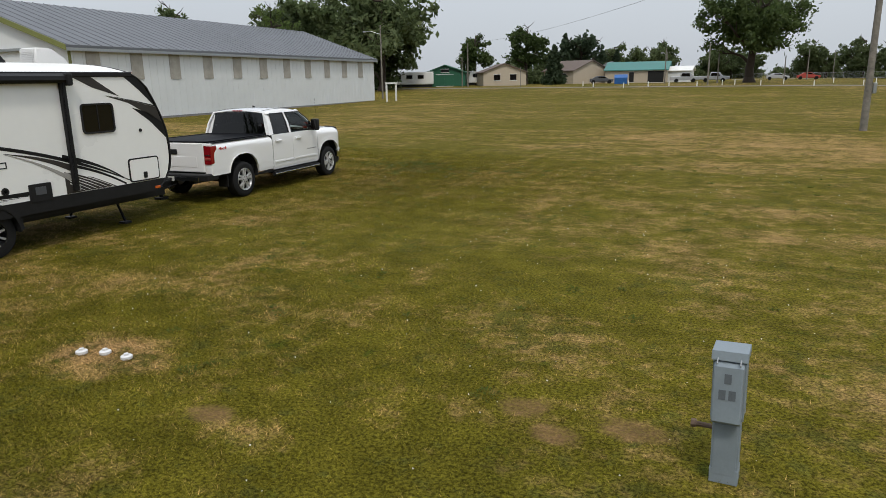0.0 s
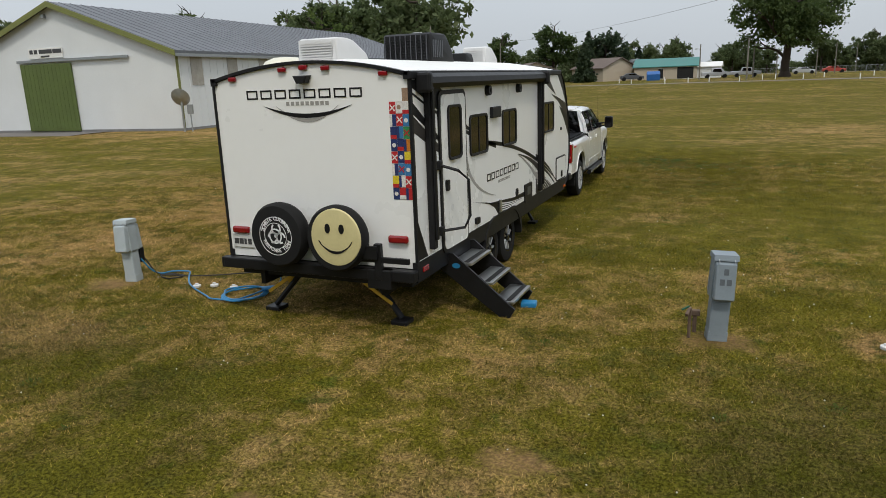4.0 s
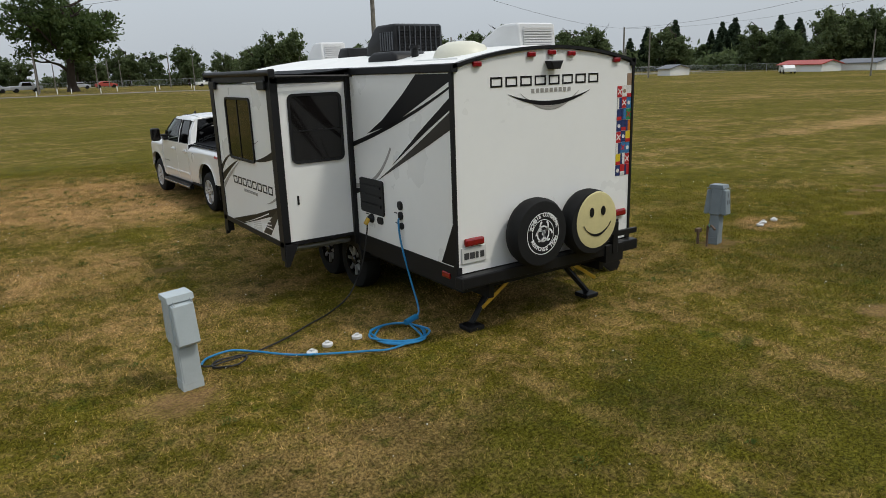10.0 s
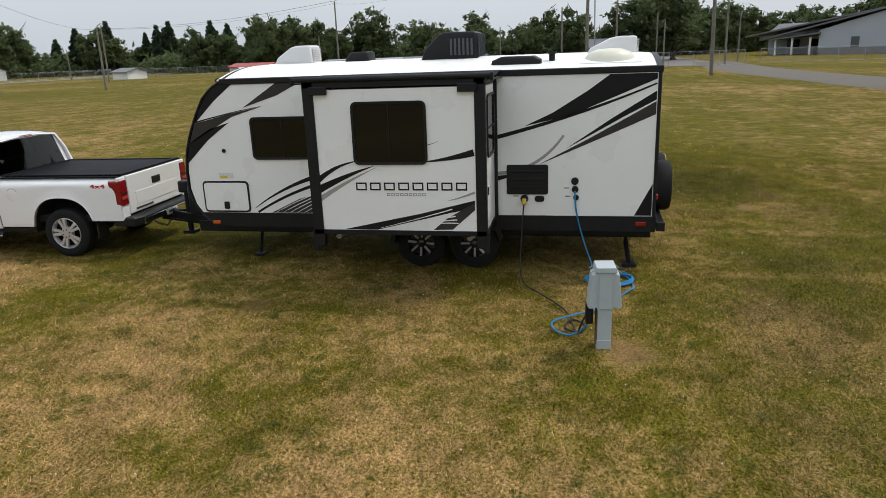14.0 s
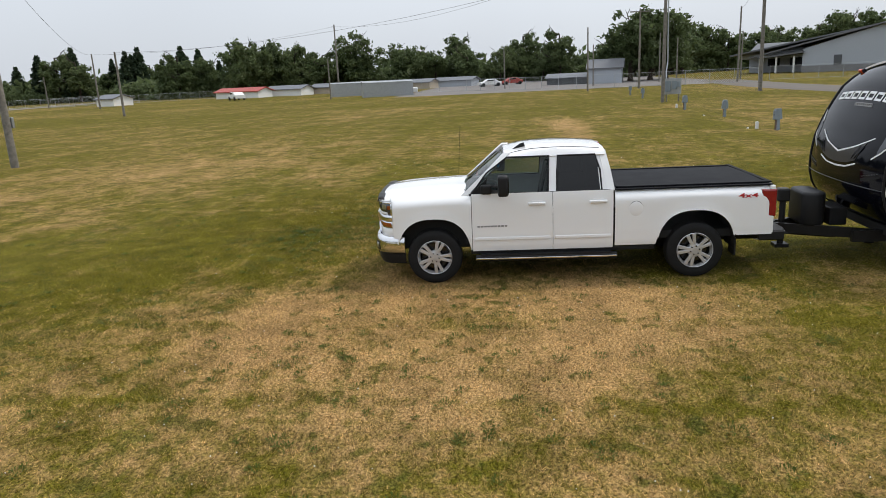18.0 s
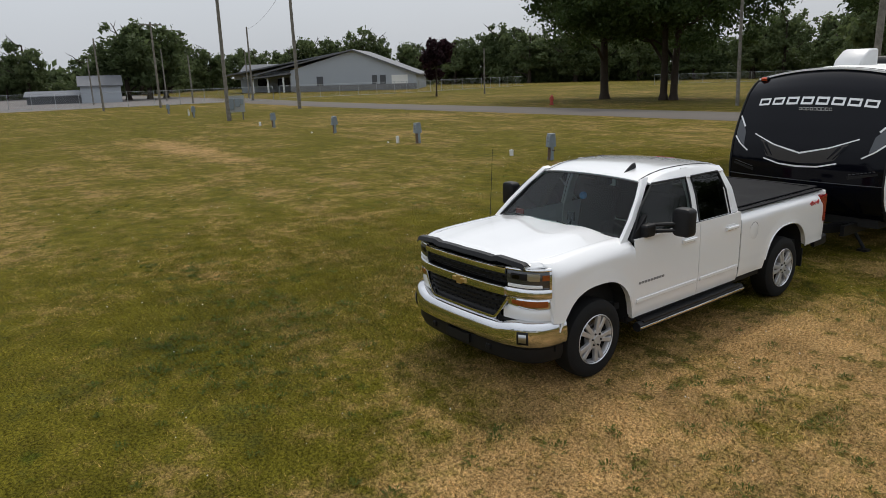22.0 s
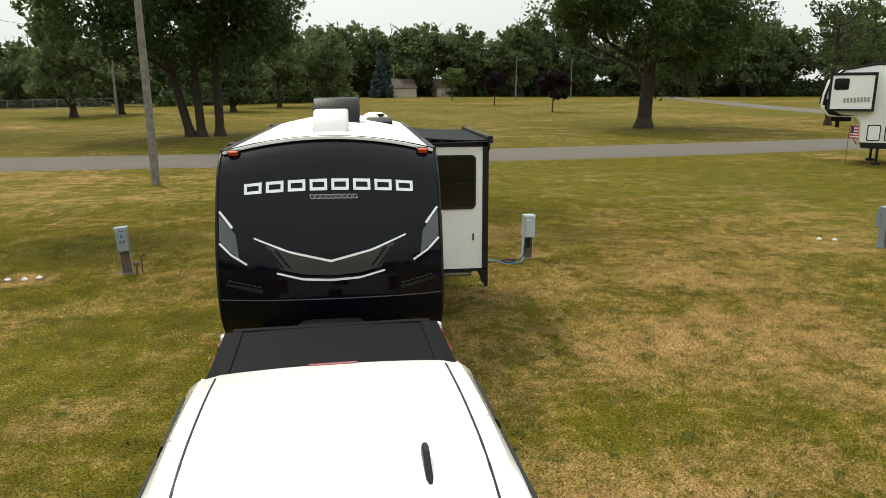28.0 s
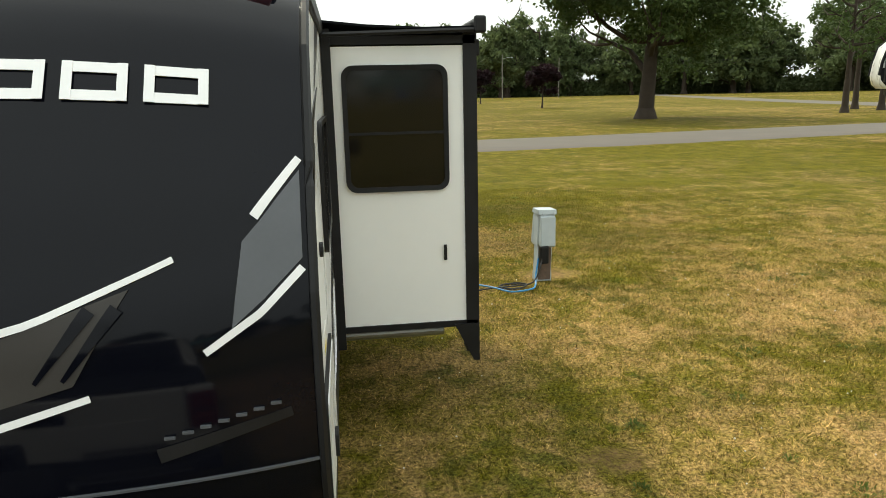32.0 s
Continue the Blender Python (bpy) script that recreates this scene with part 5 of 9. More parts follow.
for s in (-1, 1):
    part("chassis_rail", B(s * 0.8 - 0.03, s * 0.8 + 0.03, 0.0, 6.9, 0.40, 0.56), "blkmetal", trailer)


# front cap: a bulged sheet with its own u (across, -1 to 1) and v (down, 0 to 1)
CUM = [0]
for _a, _b in zip(FRONT, FRONT[1:]):
    CUM.append(CUM[-1] + math.dist(_a, _b))


def cap(u, v, off=0.0):
    d = min(max(v, 0), 1) * CUM[-1]
    k = max(i for i in range(len(CUM) - 1) if CUM[i] <= d + 1e-9)
    q = (d - CUM[k]) / (CUM[k + 1] - CUM[k])
    y = FRONT[k][0] + (FRONT[k + 1][0] - FRONT[k][0]) * q
    z = FRONT[k][1] + (FRONT[k + 1][1] - FRONT[k][1]) * q
    fl = 1 - abs(u) ** 2.6
    y += 0.12 * fl * min(1, 0.12 + 1.6 * v) * (1.0 if v < 0.75 else 1 - 0.5 * ((v - 0.75) / 0.25) ** 2)
    z += arch(u * HX) * max(0, 1 - v * 2.2)
    y += off
    return (u * (HX + 0.004 - 0.05 * max(0, v - 0.85)), y, z + off * 0.55)


us = [-1, -0.985, -0.95, -0.88, -0.78] + [k / 10 for k in range(-7, 8)] + [0.78, 0.88, 0.95, 0.985, 1]
vs = [k / 30 for k in range(31)]
part("front_cap", thick(G([[cap(u, v) for u in us] for v in vs]), 0.03), "gel", trailer, "glossy black moulded front cap", smooth=True, angle=60)
for s in (-1, 1):
    part("cap_edge_trim", T([cap(s, v, 0.005) for v in vs], 0.016, 6), "blk", trailer)
part("cap_seam", T([cap(u, 0.715, 0.0) for u in us], 0.006, 5), "slate", trailer)
part("cap_top_trim", T([cap(u, 0.0, 0.0) for u in us], 0.022, 6), "blk", trailer)


def on_cap(name, rows, material, off=0.006, label=""):
    fine = []
    for a, b in zip(rows, rows[1:]):
        k = max(1, int(max(abs(p[0] - q[0]) for p, q in zip(a, b)) / 0.03)) if len(rows) > 2 or len(a) == 2 else 5
        fine += [[tuple(p[i] + (q[i] - p[i]) * j / k for i in (0, 1)) for p, q in zip(a, b)] for j in range(k)]
    fine.append(rows[-1])
    out = []
    for r in fine:
        row = []
        for p, q in zip(r, r[1:]):
            k = max(1, int(math.dist(p, q) / 0.03))
            row += [tuple(p[i] + (q[i] - p[i]) * j / k for i in (0, 1)) for j in range(k)]
        out.append(row + [r[-1]])
    m = max(len(r) for r in out)
    if min(len(r) for r in out) < m:
        out = [[tuple(r[0][i] + (r[-1][i] - r[0][i]) * j / (m - 1) for i in (0, 1)) for j in range(m)] for r in out]
    return part(name, thick(G([[cap(u, v + 0.012, off) for u, v in r] for r in out]), 0.003), material, trailer, label, smooth=True)


def stripe(pts, w0, w1, material, off=0.007, name="cap_stripe", n=14):
    """A tapered band on the cap along points (u, v)."""
    top, bot = [], []
    P_ = [Vector((u * HX, v * CUM[-1])) for u, v in pts]
    seg = [0]
    for a, b in zip(P_, P_[1:]):
        seg.append(seg[-1] + (b - a).length)
    for i in range(n + 1):
        d = seg[-1] * i / n
        k = max(j for j in range(len(seg) - 1) if seg[j] <= d + 1e-9)
        q = (d - seg[k]) / (seg[k + 1] - seg[k])
        p = P_[k].lerp(P_[k + 1], q)
        t = (P_[k + 1] - P_[k]).normalized()
        nn = Vector((-t.y, t.x)) * 0.5 * (w0 + (w1 - w0) * i / n)
        top.append(((p + nn).x / HX, (p + nn).y / CUM[-1]))
        bot.append(((p - nn).x / HX, (p - nn).y / CUM[-1]))
    return on_cap(name, [top, bot], material, off)


for s in (-1, 1):
    stripe([(s * 0.67, 0.433), (s * 0.36, 0.494), (0, 0.536)], 0.018, 0.026, "wvinyl")
    stripe([(s * 0.475, 0.584), (s * 0.25, 0.612), (0, 0.619)], 0.020, 0.026, "wvinyl")
    stripe([(s * 0.975, 0.316), (s * 0.86, 0.390)], 0.024, 0.030, "wvinyl")
    stripe([(s * 0.975, 0.455), (s * 0.87, 0.505), (s * 0.735, 0.546)], 0.026, 0.022, "wvinyl")
    on_cap("cap_panel", [[(s * 0.975, 0.331), (s * 0.975, 0.443)], [(s * 0.88, 0.391), (s * 0.88, 0.488)], [(s * 0.83, 0.418), (s * 0.80, 0.520)]], "slate", 0.005)
    on_cap("cap_panel", [[(s * 0.57, 0.463), (s * 0.44, 0.568)], [(s * 0.3, 0.507), (s * 0.25, 0.590)], [(0, 0.538), (0, 0.598)]], "taupe", 0.005)
    for d in (0.0, 0.06):
        stripe([(s * (0.545 - d), 0.484), (s * (0.42 - d), 0.562)], 0.040, 0.012, "gel", 0.010)
    part("cap_marker_lamp", moved(B(-0.050, 0.050, -0.02, 0.016, -0.026, 0.026, 0.008), Matrix.Translation(cap(s * 0.875, 0.045, 0.036)) @ pose(0, 0, 0, -35)), "lampred", trailer, "amber marker lamp")
    part("cap_lamp_housing", moved(B(-0.066, 0.066, -0.04, 0.018, -0.06, 0.045, 0.012), Matrix.Translation(cap(s * 0.875, 0.045, 0.008)) @ pose(0, 0, 0, -35)), "blk", trailer)
    for k in range(7):
        a = cap(s * (0.64 + k * 0.042), 0.655 - k * 0.0042, 0.006)
        part("cap_vent_slot", moved(B(-0.016, 0.016, -0.005, 0.005, -0.004, 0.004), Matrix.Translation(a)), "slate", trailer)
    stripe([(s * 0.61, 0.665), (s * 0.93, 0.632)], 0.045, 0.03, "blk", 0.004)


def cap_glyphs(v0, v1, u0, u1, n, w, material, slant=0.0):
    """The maker's wordmark as a row of plain open blocks."""
    step = (u1 - u0) / n
    hu, hv = w / HX, w / CUM[-1]
    for k in range(n):
        a, b = u0 + k * step + step * 0.10, u0 + (k + 1) * step - step * 0.10
        g = slant * (v1 - v0)
        on_cap("wordmark_block", [[(a + g, v0), (a, v1)], [(a + hu + g, v0), (a + hu, v1)]], material, 0.007)
        on_cap("wordmark_block", [[(b - hu + g, v0), (b - hu, v1)], [(b + g, v0), (b, v1)]], material, 0.007)
        for vv in (v0, v1 - hv):
            g2 = g * (1 - (vv - v0) / (v1 - v0))
            on_cap("wordmark_block", [[(a + hu + g2, vv), (a + hu + g2, vv + hv)], [(b - hu + g2, vv), (b - hu + g2, vv + hv)]], material, 0.007)


cap_glyphs(0.205, 0.252, -0.775, 0.775, 8, 0.031, "wvinyl")
cap_glyphs(0.268, 0.286, -0.26, 0.17, 9, 0.008, "grey", 0.8)


def rv_window(y0, y1, z0, z1, x, s, parent=trailer, split=True, r=0.07, horiz=False, flat=None):
    """A rounded window with a black rim on a wall at x facing s; flat: on a wall across the trailer at y = flat."""
    fr = rrect(y0, y1, z0, z1, r)
    inn = rrect(y0 + 0.03, y1 - 0.03, z0 + 0.03, z1 - 0.03, r - 0.02)
    ax = "x" if flat is None else "y"
    at = x if flat is None else flat
    bm = bmesh.new()
    k = "xyz".index(ax)

    def q(p, h):
        p = list(p)
        p.insert(k, h)
        return p
    o0, i0 = V(bm, [q(p, at + s * 0.002) for p in fr]), V(bm, [q(p, at + s * 0.002) for p in inn])
    o1, i1 = V(bm, [q(p, at + s * 0.022) for p in fr]), V(bm, [q(p, at + s * 0.018) for p in inn])
    n = len(fr)
    for i in range(n):
        j = (i + 1) % n
        for a, b in ((o1, i1), (o0, o1), (i1, i0)):
            bm.faces.new((a[i], a[j], b[j], b[i]))
    bmesh.ops.recalc_face_normals(bm, faces=bm.faces[:])
    wdw = part("window", bm, "blk", parent, "black-rimmed tinted window", smooth=True)
    part("pane", P(inn, ax, at + s * 0.001, at + s * 0.009), "darkglass", wdw)
    if split:
        ym = (y0 + y1) / 2
        if horiz:
            zm = z0 + (z1 - z0) * 0.47
            rib = (y0 + 0.03, y1 - 0.03, zm - 0.008, zm + 0.008)
        else:
            rib = (ym - 0.007, ym + 0.007, z0 + 0.03, z1 - 0.03)
        h0, h1 = sorted((at + s * 0.0095, at + s * 0.016))
        part("mullion", B(h0, h1, *rib) if ax == "x" else B(rib[0], rib[1], h0, h1, rib[2], rib[3]), "blk", wdw)
    return wdw


def decal(pts, s, material, off=0.003, name="graphic_stripe", x=HX, parent=trailer):
    """A vinyl shape on the side wall: outline of (y, z)."""
    return part(name, P(pts, "x", s * (x + 0.0005), s * (x + off)), material, parent)


def bow(p0, p1, p2, w0, w1, s, material, off=0.003, n=12, **kw):
    """A curved tapering stripe through three points (y, z)."""
    a, b = [], []
    for i in range(n + 1):
        t = i / n
        p = [(1 - t) ** 2 * p0[k] + 2 * t * (1 - t) * p1[k] + t * t * p2[k] for k in (0, 1)]
        d = [2 * (1 - t) * (p1[k] - p0[k]) + 2 * t * (p2[k] - p1[k]) for k in (0, 1)]
        m = math.hypot(*d) or 1
        w = 0.5 * (w0 + (w1 - w0) * t)
        a.append((p[0] - d[1] / m * w, p[1] + d[0] / m * w))
        b.append((p[0] + d[1] / m * w, p[1] - d[0] / m * w))
    return decal(a + b[::-1], s, material, off, **kw)


# rear quarter graphics, the same on both sides
for s in (-1, 1):
    e = 0.04
    decal([(e, TOP - 0.06), (0.62, TOP - 0.06), (0.9, 2.42), (1.35, 2.15), (1.72, 1.985), (1.1, 2.12), (e, 2.545)], s, "vinyl")
    bow((e, 2.49), (1.1, 2.06), (2.55, 1.74), 0.02, 0.06, s, "vinyl")
    decal([(e, 2.40), (e, 2.29), (0.45, 2.08), (1.18, 1.68), (0.6, 2.06)], s, "vinyl")
    decal([(e, 2.27), (e, 2.11), (0.5, 1.91), (1.55, 1.47), (0.9, 1.80)], s, "taupe")
    decal([(e, 1.22), (0.26, SKIRT + 0.01), (e, SKIRT + 0.01)], s, "vinyl")
    # nose graphics
    decal([(6.12, 2.64), (5.83, 2.66), (6.18, 2.40), (6.50, 2.11), (6.44, 2.26), (6.32, 2.44)], s, "vinyl")
    decal([(6.53, 2.09), (5.97, 2.22), (5.46, 2.31), (5.92, 2.18), (6.40, 1.93), (6.645, 1.80)], s, "taupe")
    bow((6.54, 2.10), (6.0, 2.235), (5.46, 2.315), 0.02, 0.006, s, "vinyl", 0.005)
    decal([(6.65, 1.81), (6.30, 2.01), (5.98, 2.10), (6.35, 1.85), (6.73, 1.50)], s, "vinyl")
    decal([(5.15, 2.66), (4.77, 2.66), (5.20, 2.46), (5.74, 2.30)], s, "taupe")
    # sweeps along the lower wall
    bow((5.71, 0.86), (5.19, 1.22), (4.47, 1.39), 0.008, 0.075, s, "vinyl")
    bow((5.67, 0.80), (5.08, 1.14), (4.47, 1.27), 0.03, 0.05, s, "vinyl")
    decal([(5.45, 0.795), (5.0, 1.0), (4.47, 1.15), (4.47, 0.795)], s, "taupe")
    for k in range(6):
        bow((5.38 - k * 0.11, 0.80), (5.08 - k * 0.09, 0.96 - k * 0.01), (4.60 - k * 0.01, 1.13 - k * 0.035), 0.006, 0.014, s, "wvinyl", 0.006)
    bow((4.70, 0.82), (4.72, 1.0), (4.47, 1.13), 0.07, 0.05, s, "grey", 0.007)
# left wall
bow((2.2, 1.36), (1.55, 1.35), (1.20, 1.86), 0.05, 0.03, -1, "grey")
bow((2.25, 1.28), (2.0, 1.3), (1.85, 1.36), 0.09, 0.02, -1, "vinyl")
rv_window(4.69, 5.65, 1.57, 2.17, -HX, -1)
vent = part("furnace_vent", P(rrect(1.40, 1.96, 1.08, 1.48, 0.03), "x", -HX, -HX - 0.02, 0.004), "blk", trailer, "black louvred refrigerator vent")
for k in range(3):
    part("louvre", B(-HX - 0.034, -HX - 0.02, 1.45, 1.91, 1.17 + k * 0.105, 1.20 + k * 0.105, 0.004), "blk", vent)
for y, z, r in ((1.045, 1.26, 0.05), (1.04, 1.15, 0.045), (1.025, 1.04, 0.038)):
    part("water_port", R([(-HX - 0.02, 0.0001), (-HX - 0.025, r * 0.6), (-HX - 0.018, r), (-HX, r)], "x", 16, (0, y, z)), "blk", trailer, smooth=True)
part("power_port", R([(-HX - 0.05, 0.0001), (-HX - 0.05, 0.035), (-HX - 0.01, 0.055), (-HX, 0.055)], "x", 16, (0, 1.72, 1.02)), "blk", trailer, smooth=True)
part("power_plug", C((-HX - 0.05, 1.72, 1.02), (-HX - 0.10, 1.72, 0.96), 0.03, 0.025, 10), "yellow", trailer)
part("cable_port", P(rrect(1.45, 1.58, 0.98, 1.06, 0.035), "x", -HX, -HX - 0.015), "blk", trailer)
for y, z in ((1.12, 1.16), (1.10, 1.05), (1.80, 1.05)):
    part("label_bar", B(-HX - 0.003, -HX, y, y + 0.07, z, z + 0.012), "bar", trailer)


def hatch(y0, y1, z0, z1, s):
    d = part("baggage_door", P(rrect(y0, y1, z0, z1, 0.06), "x", s * HX, s * (HX + 0.014)), "blk", trailer, "white baggage door in a black frame")
    part("door_panel", P(rrect(y0 + 0.025, y1 - 0.025, z0 + 0.025, z1 - 0.025, 0.045), "x", s * (HX + 0.012), s * (HX + 0.019)), "fibre", d)
    part("latch", P(rrect((y0 + y1) / 2 - 0.04, (y0 + y1) / 2 + 0.04, z0 + 0.05, z0 + 0.16, 0.02), "x", s * (HX + 0.016), s * (HX + 0.034)), "blk", d)


hatch(5.78, 6.52, 0.80, 1.26, -1)
hatch(5.75, 6.44, 0.80, 1.22, 1)
for s in (-1, 1):
    part("side_marker_lamp", B(*sorted((s * (HX + 0.004), s * (HX + 0.022))), 6.30, 6.42, 0.62, 0.67, 0.008), "amber", trailer)
    part("side_marker_lamp", B(*sorted((s * (HX + 0.004), s * (HX + 0.022))), 0.10, 0.24, 0.66, 0.72, 0.008), "red", trailer)
    part("tank_fill", R([(s * (HX + 0.015), 0.0001), (s * (HX + 0.015), 0.03), (s * HX, 0.03)], "x", 12, (0, 6.11, 1.70)), "blk", trailer)
part("spec_label", B(-HX - 0.003, -HX, 6.01, 6.24, 1.30, 1.38), "flagwhite", trailer)
part("spec_label", B(-HX - 0.004, -HX - 0.0005, 6.10, 6.22, 1.305, 1.335), "flagyellow", trailer)

# slide-out room
SX, SY0, SY1, SZ0, SZ1 = -2.175, 2.12, 4.41, 0.79, 2.56
so = part("slide_out", B(SX, -HX + 0.05, SY0, SY1, SZ0, SZ1), "fibre", trailer, "white extended slide-out room")
for y in (SY0, SY1):
    part("corner_post", B(SX - 0.012, SX + 0.075, y - (0.13 if y == SY1 else 0.012), y + (0.012 if y == SY1 else 0.12), 0.58, 2.66), "blk", so, "black corner flange")
part("top_flange", B(SX - 0.012, SX + 0.02, SY0, SY1, 2.585, 2.68), "blk", so)
part("bottom_flange", B(SX - 0.012, SX + 0.06, SY0, SY1, 0.74, 0.80), "blk", so)
for y, s in ((SY0, -1), (SY1, 1)):
    y0, y1 = sorted((y, y + s * 0.012))
    part("end_flange", J(B(SX, -HX, y0, y1, 0.76, 0.80), B(SX, -HX, y0, y1, 2.57, 2.62), B(-HX - 0.06, -HX - 0.003, y0 - (0.03 if s < 0 else 0), y1 + (0.03 if s > 0 else 0), 0.66, 2.66)), "blk", so)
    rv_window(SX + 0.175, SX + 0.835, 1.68, 2.45, 0, s, so, True, 0.07, True, flat=y)
    part("latch_plate", B(SX + 0.20, SX + 0.22, *sorted((y, y + s * 0.014)), 1.22, 1.32), "blk", so)
rv_window(2.84, 3.80, 1.64, 2.41, SX, -1, so)
for y in (SY0 + 0.25, SY1 - 0.25):
    part("slide_rail", C((SX + 0.2, y, 0.66), (-0.7, y, 0.66), 0.04), "galv", so)
    part("slide_beam", B(SX + 0.05, -0.6, y - 0.03, y + 0.03, 0.71, 0.77), "blkmetal", so)
for y in (SY0, SY1):
    part("flange_foot", P([(SX, 0.78), (SX + 0.16, 0.78), (SX + 0.03, 0.52), (SX - 0.01, 0.52)], "y", y - 0.03, y + 0.03), "blk", so)
topper = part("awning_topper", thick(G([[(x, y, 2.705 - 0.04 * ((-HX - x) / 0.95) - 0.02 * math.sin(math.pi * (-HX - x) / 0.95)) for x in (-HX + 0.03, -1.5, -1.85, -2.17)] for y in np.linspace(SY0 - 0.08, SY1 + 0.10, 9)]), 0.012), "cover", trailer, "black fabric slide topper awning", smooth=True)
part("roller", C((-2.19, SY0 - 0.12, 2.68), (-2.19, SY1 + 0.12, 2.685), 0.034, n=14), "blk", topper)
for y in (SY0 - 0.1, SY1 + 0.13):
    part("end_bracket", B(-2.225, -2.15, y - 0.02, y + 0.02, 2.62, 2.72, 0.015), "blk", topper)
    part("arm", C((-2.15, y, 2.64), (-HX, y, 2.62), 0.015, n=6), "blk", topper)
for y in (SY0 + 0.2, SY1 - 0.2):
    part("wiper_block", B(SX - 0.05, SX - 0.012, y - 0.12, y + 0.12, 2.50, 2.60, 0.01), "blk", so)


def sbow(p0, p1, p2, w0, w1, material, off=0.003):
    return bow(p0, p1, p2, w0, w1, -1, material, off, x=-SX, parent=so)


sbow((4.33, 1.42), (4.1, 1.62), (3.80, 1.68), 0.075, 0.012, "vinyl")
sbow((4.33, 1.31), (3.9, 1.52), (3.55, 1.62), 0.10, 0.005, "vinyl")
sbow((4.33, 1.18), (3.95, 1.42), (3.52, 1.60), 0.07, 0.004, "grey")
sbow((2.92, 1.67), (2.6, 1.69), (2.26, 1.78), 0.006, 0.085, "vinyl")
sbow((2.92, 1.86), (2.8, 1.88), (2.70, 1.92), 0.012, 0.002, "vinyl")
sbow((2.26, 1.29), (2.5, 1.20), (2.60, 1.19), 0.03, 0.004, "grey")
decal([(4.0, 0.805), (3.55, 0.805), (2.26, 1.10), (2.26, 1.19), (3.0, 1.01)], -1, "vinyl", x=-SX, parent=so)
decal([(2.26, 1.07), (2.26, 1.16), (2.62, 0.96), (2.80, 0.812), (2.55, 0.82)], -1, "taupe", 0.004, x=-SX, parent=so)
for k in range(5):
    sbow((3.5 - k * 0.1, 0.83 - k * 0.002), (3.1 - k * 0.08, 0.92), (2.55 - k * 0.02, 1.08 - k * 0.045), 0.004, 0.014, "wvinyl", 0.006)


def side_glyphs(y0, y1, z0, z1, n, w, material, s, x=HX, parent=trailer, slant=0.0):
    """The wordmark on a side wall, as a row of plain open blocks."""
    step = (y1 - y0) / n
    for k in range(n):
        a, b = y0 + k * step + step * 0.12, y0 + (k + 1) * step - step * 0.12
        g = slant * (z1 - z0) * s
        sg = 1 if step > 0 else -1
        part("wordmark_block", P([(a, z0), (a + sg * w, z0), (a + sg * w + g, z1), (a + g, z1)], "x", s * (x + 0.0005), s * (x + 0.004)), material, parent)
        part("wordmark_block", P([(b, z0), (b - sg * w, z0), (b - sg * w + g, z1), (b + g, z1)], "x", s * (x + 0.0005), s * (x + 0.004)), material, parent)
        for zz in ((z0, z0 + w), (z1 - w, z1)):
            part("wordmark_block", P([(a + sg * w, zz[0]), (b - sg * w, zz[0]), (b - sg * w, zz[1]), (a + sg * w, zz[1])], "x", s * (x + 0.0005), s * (x + 0.004)), material, parent)


side_glyphs(3.82, 2.33, 1.315, 1.415, 8, 0.018, "vinyl", -1, -SX, so)
side_glyphs(3.40, 2.88, 1.245, 1.28, 9, 0.008, "grey", -1, -SX, so)

# door side
rv_window(1.57, 2.20, 1.70, 2.19, HX, 1)
rv_window(2.80, 3.43, 1.70, 2.19, HX, 1)
rv_window(4.92, 5.57, 1.71, 2.20, HX, 1)
ed = part("entry_door", P(rrect(0.64, 1.43, 0.72, 2.50, 0.09), "x", HX - 0.005, HX + 0.022), "blk", trailer, "white entry door in a black frame")
part("door_panel", P(rrect(0.685, 1.385, 0.76, 2.455, 0.07), "x", HX + 0.02, HX + 0.03), "fibre", ed)
rv_window(0.84, 1.23, 1.74, 2.34, HX + 0.03, 1, ed, False)
part("lock", P(rrect(0.73, 0.80, 1.42, 1.54, 0.02), "x", HX + 0.03, HX + 0.06), "blk", ed)
part("grab_handle", T([(HX + 0.03, 0.60, 1.72), (HX + 0.22, 0.66, 1.66), (HX + 0.30, 0.76, 1.55), (HX + 0.30, 0.78, 1.15), (HX + 0.24, 0.76, 1.02), (HX + 0.03, 0.60, 1.0)], 0.016, 8), "blk", trailer, "folding black grab handle", smooth=True)
for z in (1.0, 1.72):
    part("hinge", B(HX, HX + 0.05, 0.56, 0.64, z - 0.05, z + 0.05, 0.01), "blk", trailer)
bow((1.46, 1.70), (1.55, 1.28), (2.50, 1.09), 0.07, 0.006, 1, "grey")
bow((2.16, 1.82), (3.5, 1.68), (4.56, 1.32), 0.05, 0.055, 1, "vinyl")
bow((4.56, 1.32), (5.2, 1.12), (5.86, 0.80), 0.055, 0.01, 1, "vinyl", 0.0035)
bow((3.52, 1.53), (4.2, 1.40), (4.60, 1.20), 0.006, 0.10, 1, "taupe", 0.004)
bow((3.52, 1.52), (4.1, 1.34), (4.58, 1.02), 0.006, 0.07, 1, "grey", 0.0045)
decal([(1.62, 1.14), (2.3, 1.02), (3.3, 0.93), (3.85, 0.93), (3.80, 0.86), (3.2, 0.83), (2.62, 0.80), (2.45, 0.93), (2.15, 1.05)], 1, "vinyl")
for k in range(4):
    bow((2.7, 0.95 - k * 0.035), (3.1, 0.87 - k * 0.02), (3.75 - k * 0.1, 0.86 - k * 0.012), 0.018, 0.006, 1, "wvinyl", 0.005)
side_glyphs(2.15, 3.56, 1.315, 1.41, 8, 0.016, "vinyl", 1)
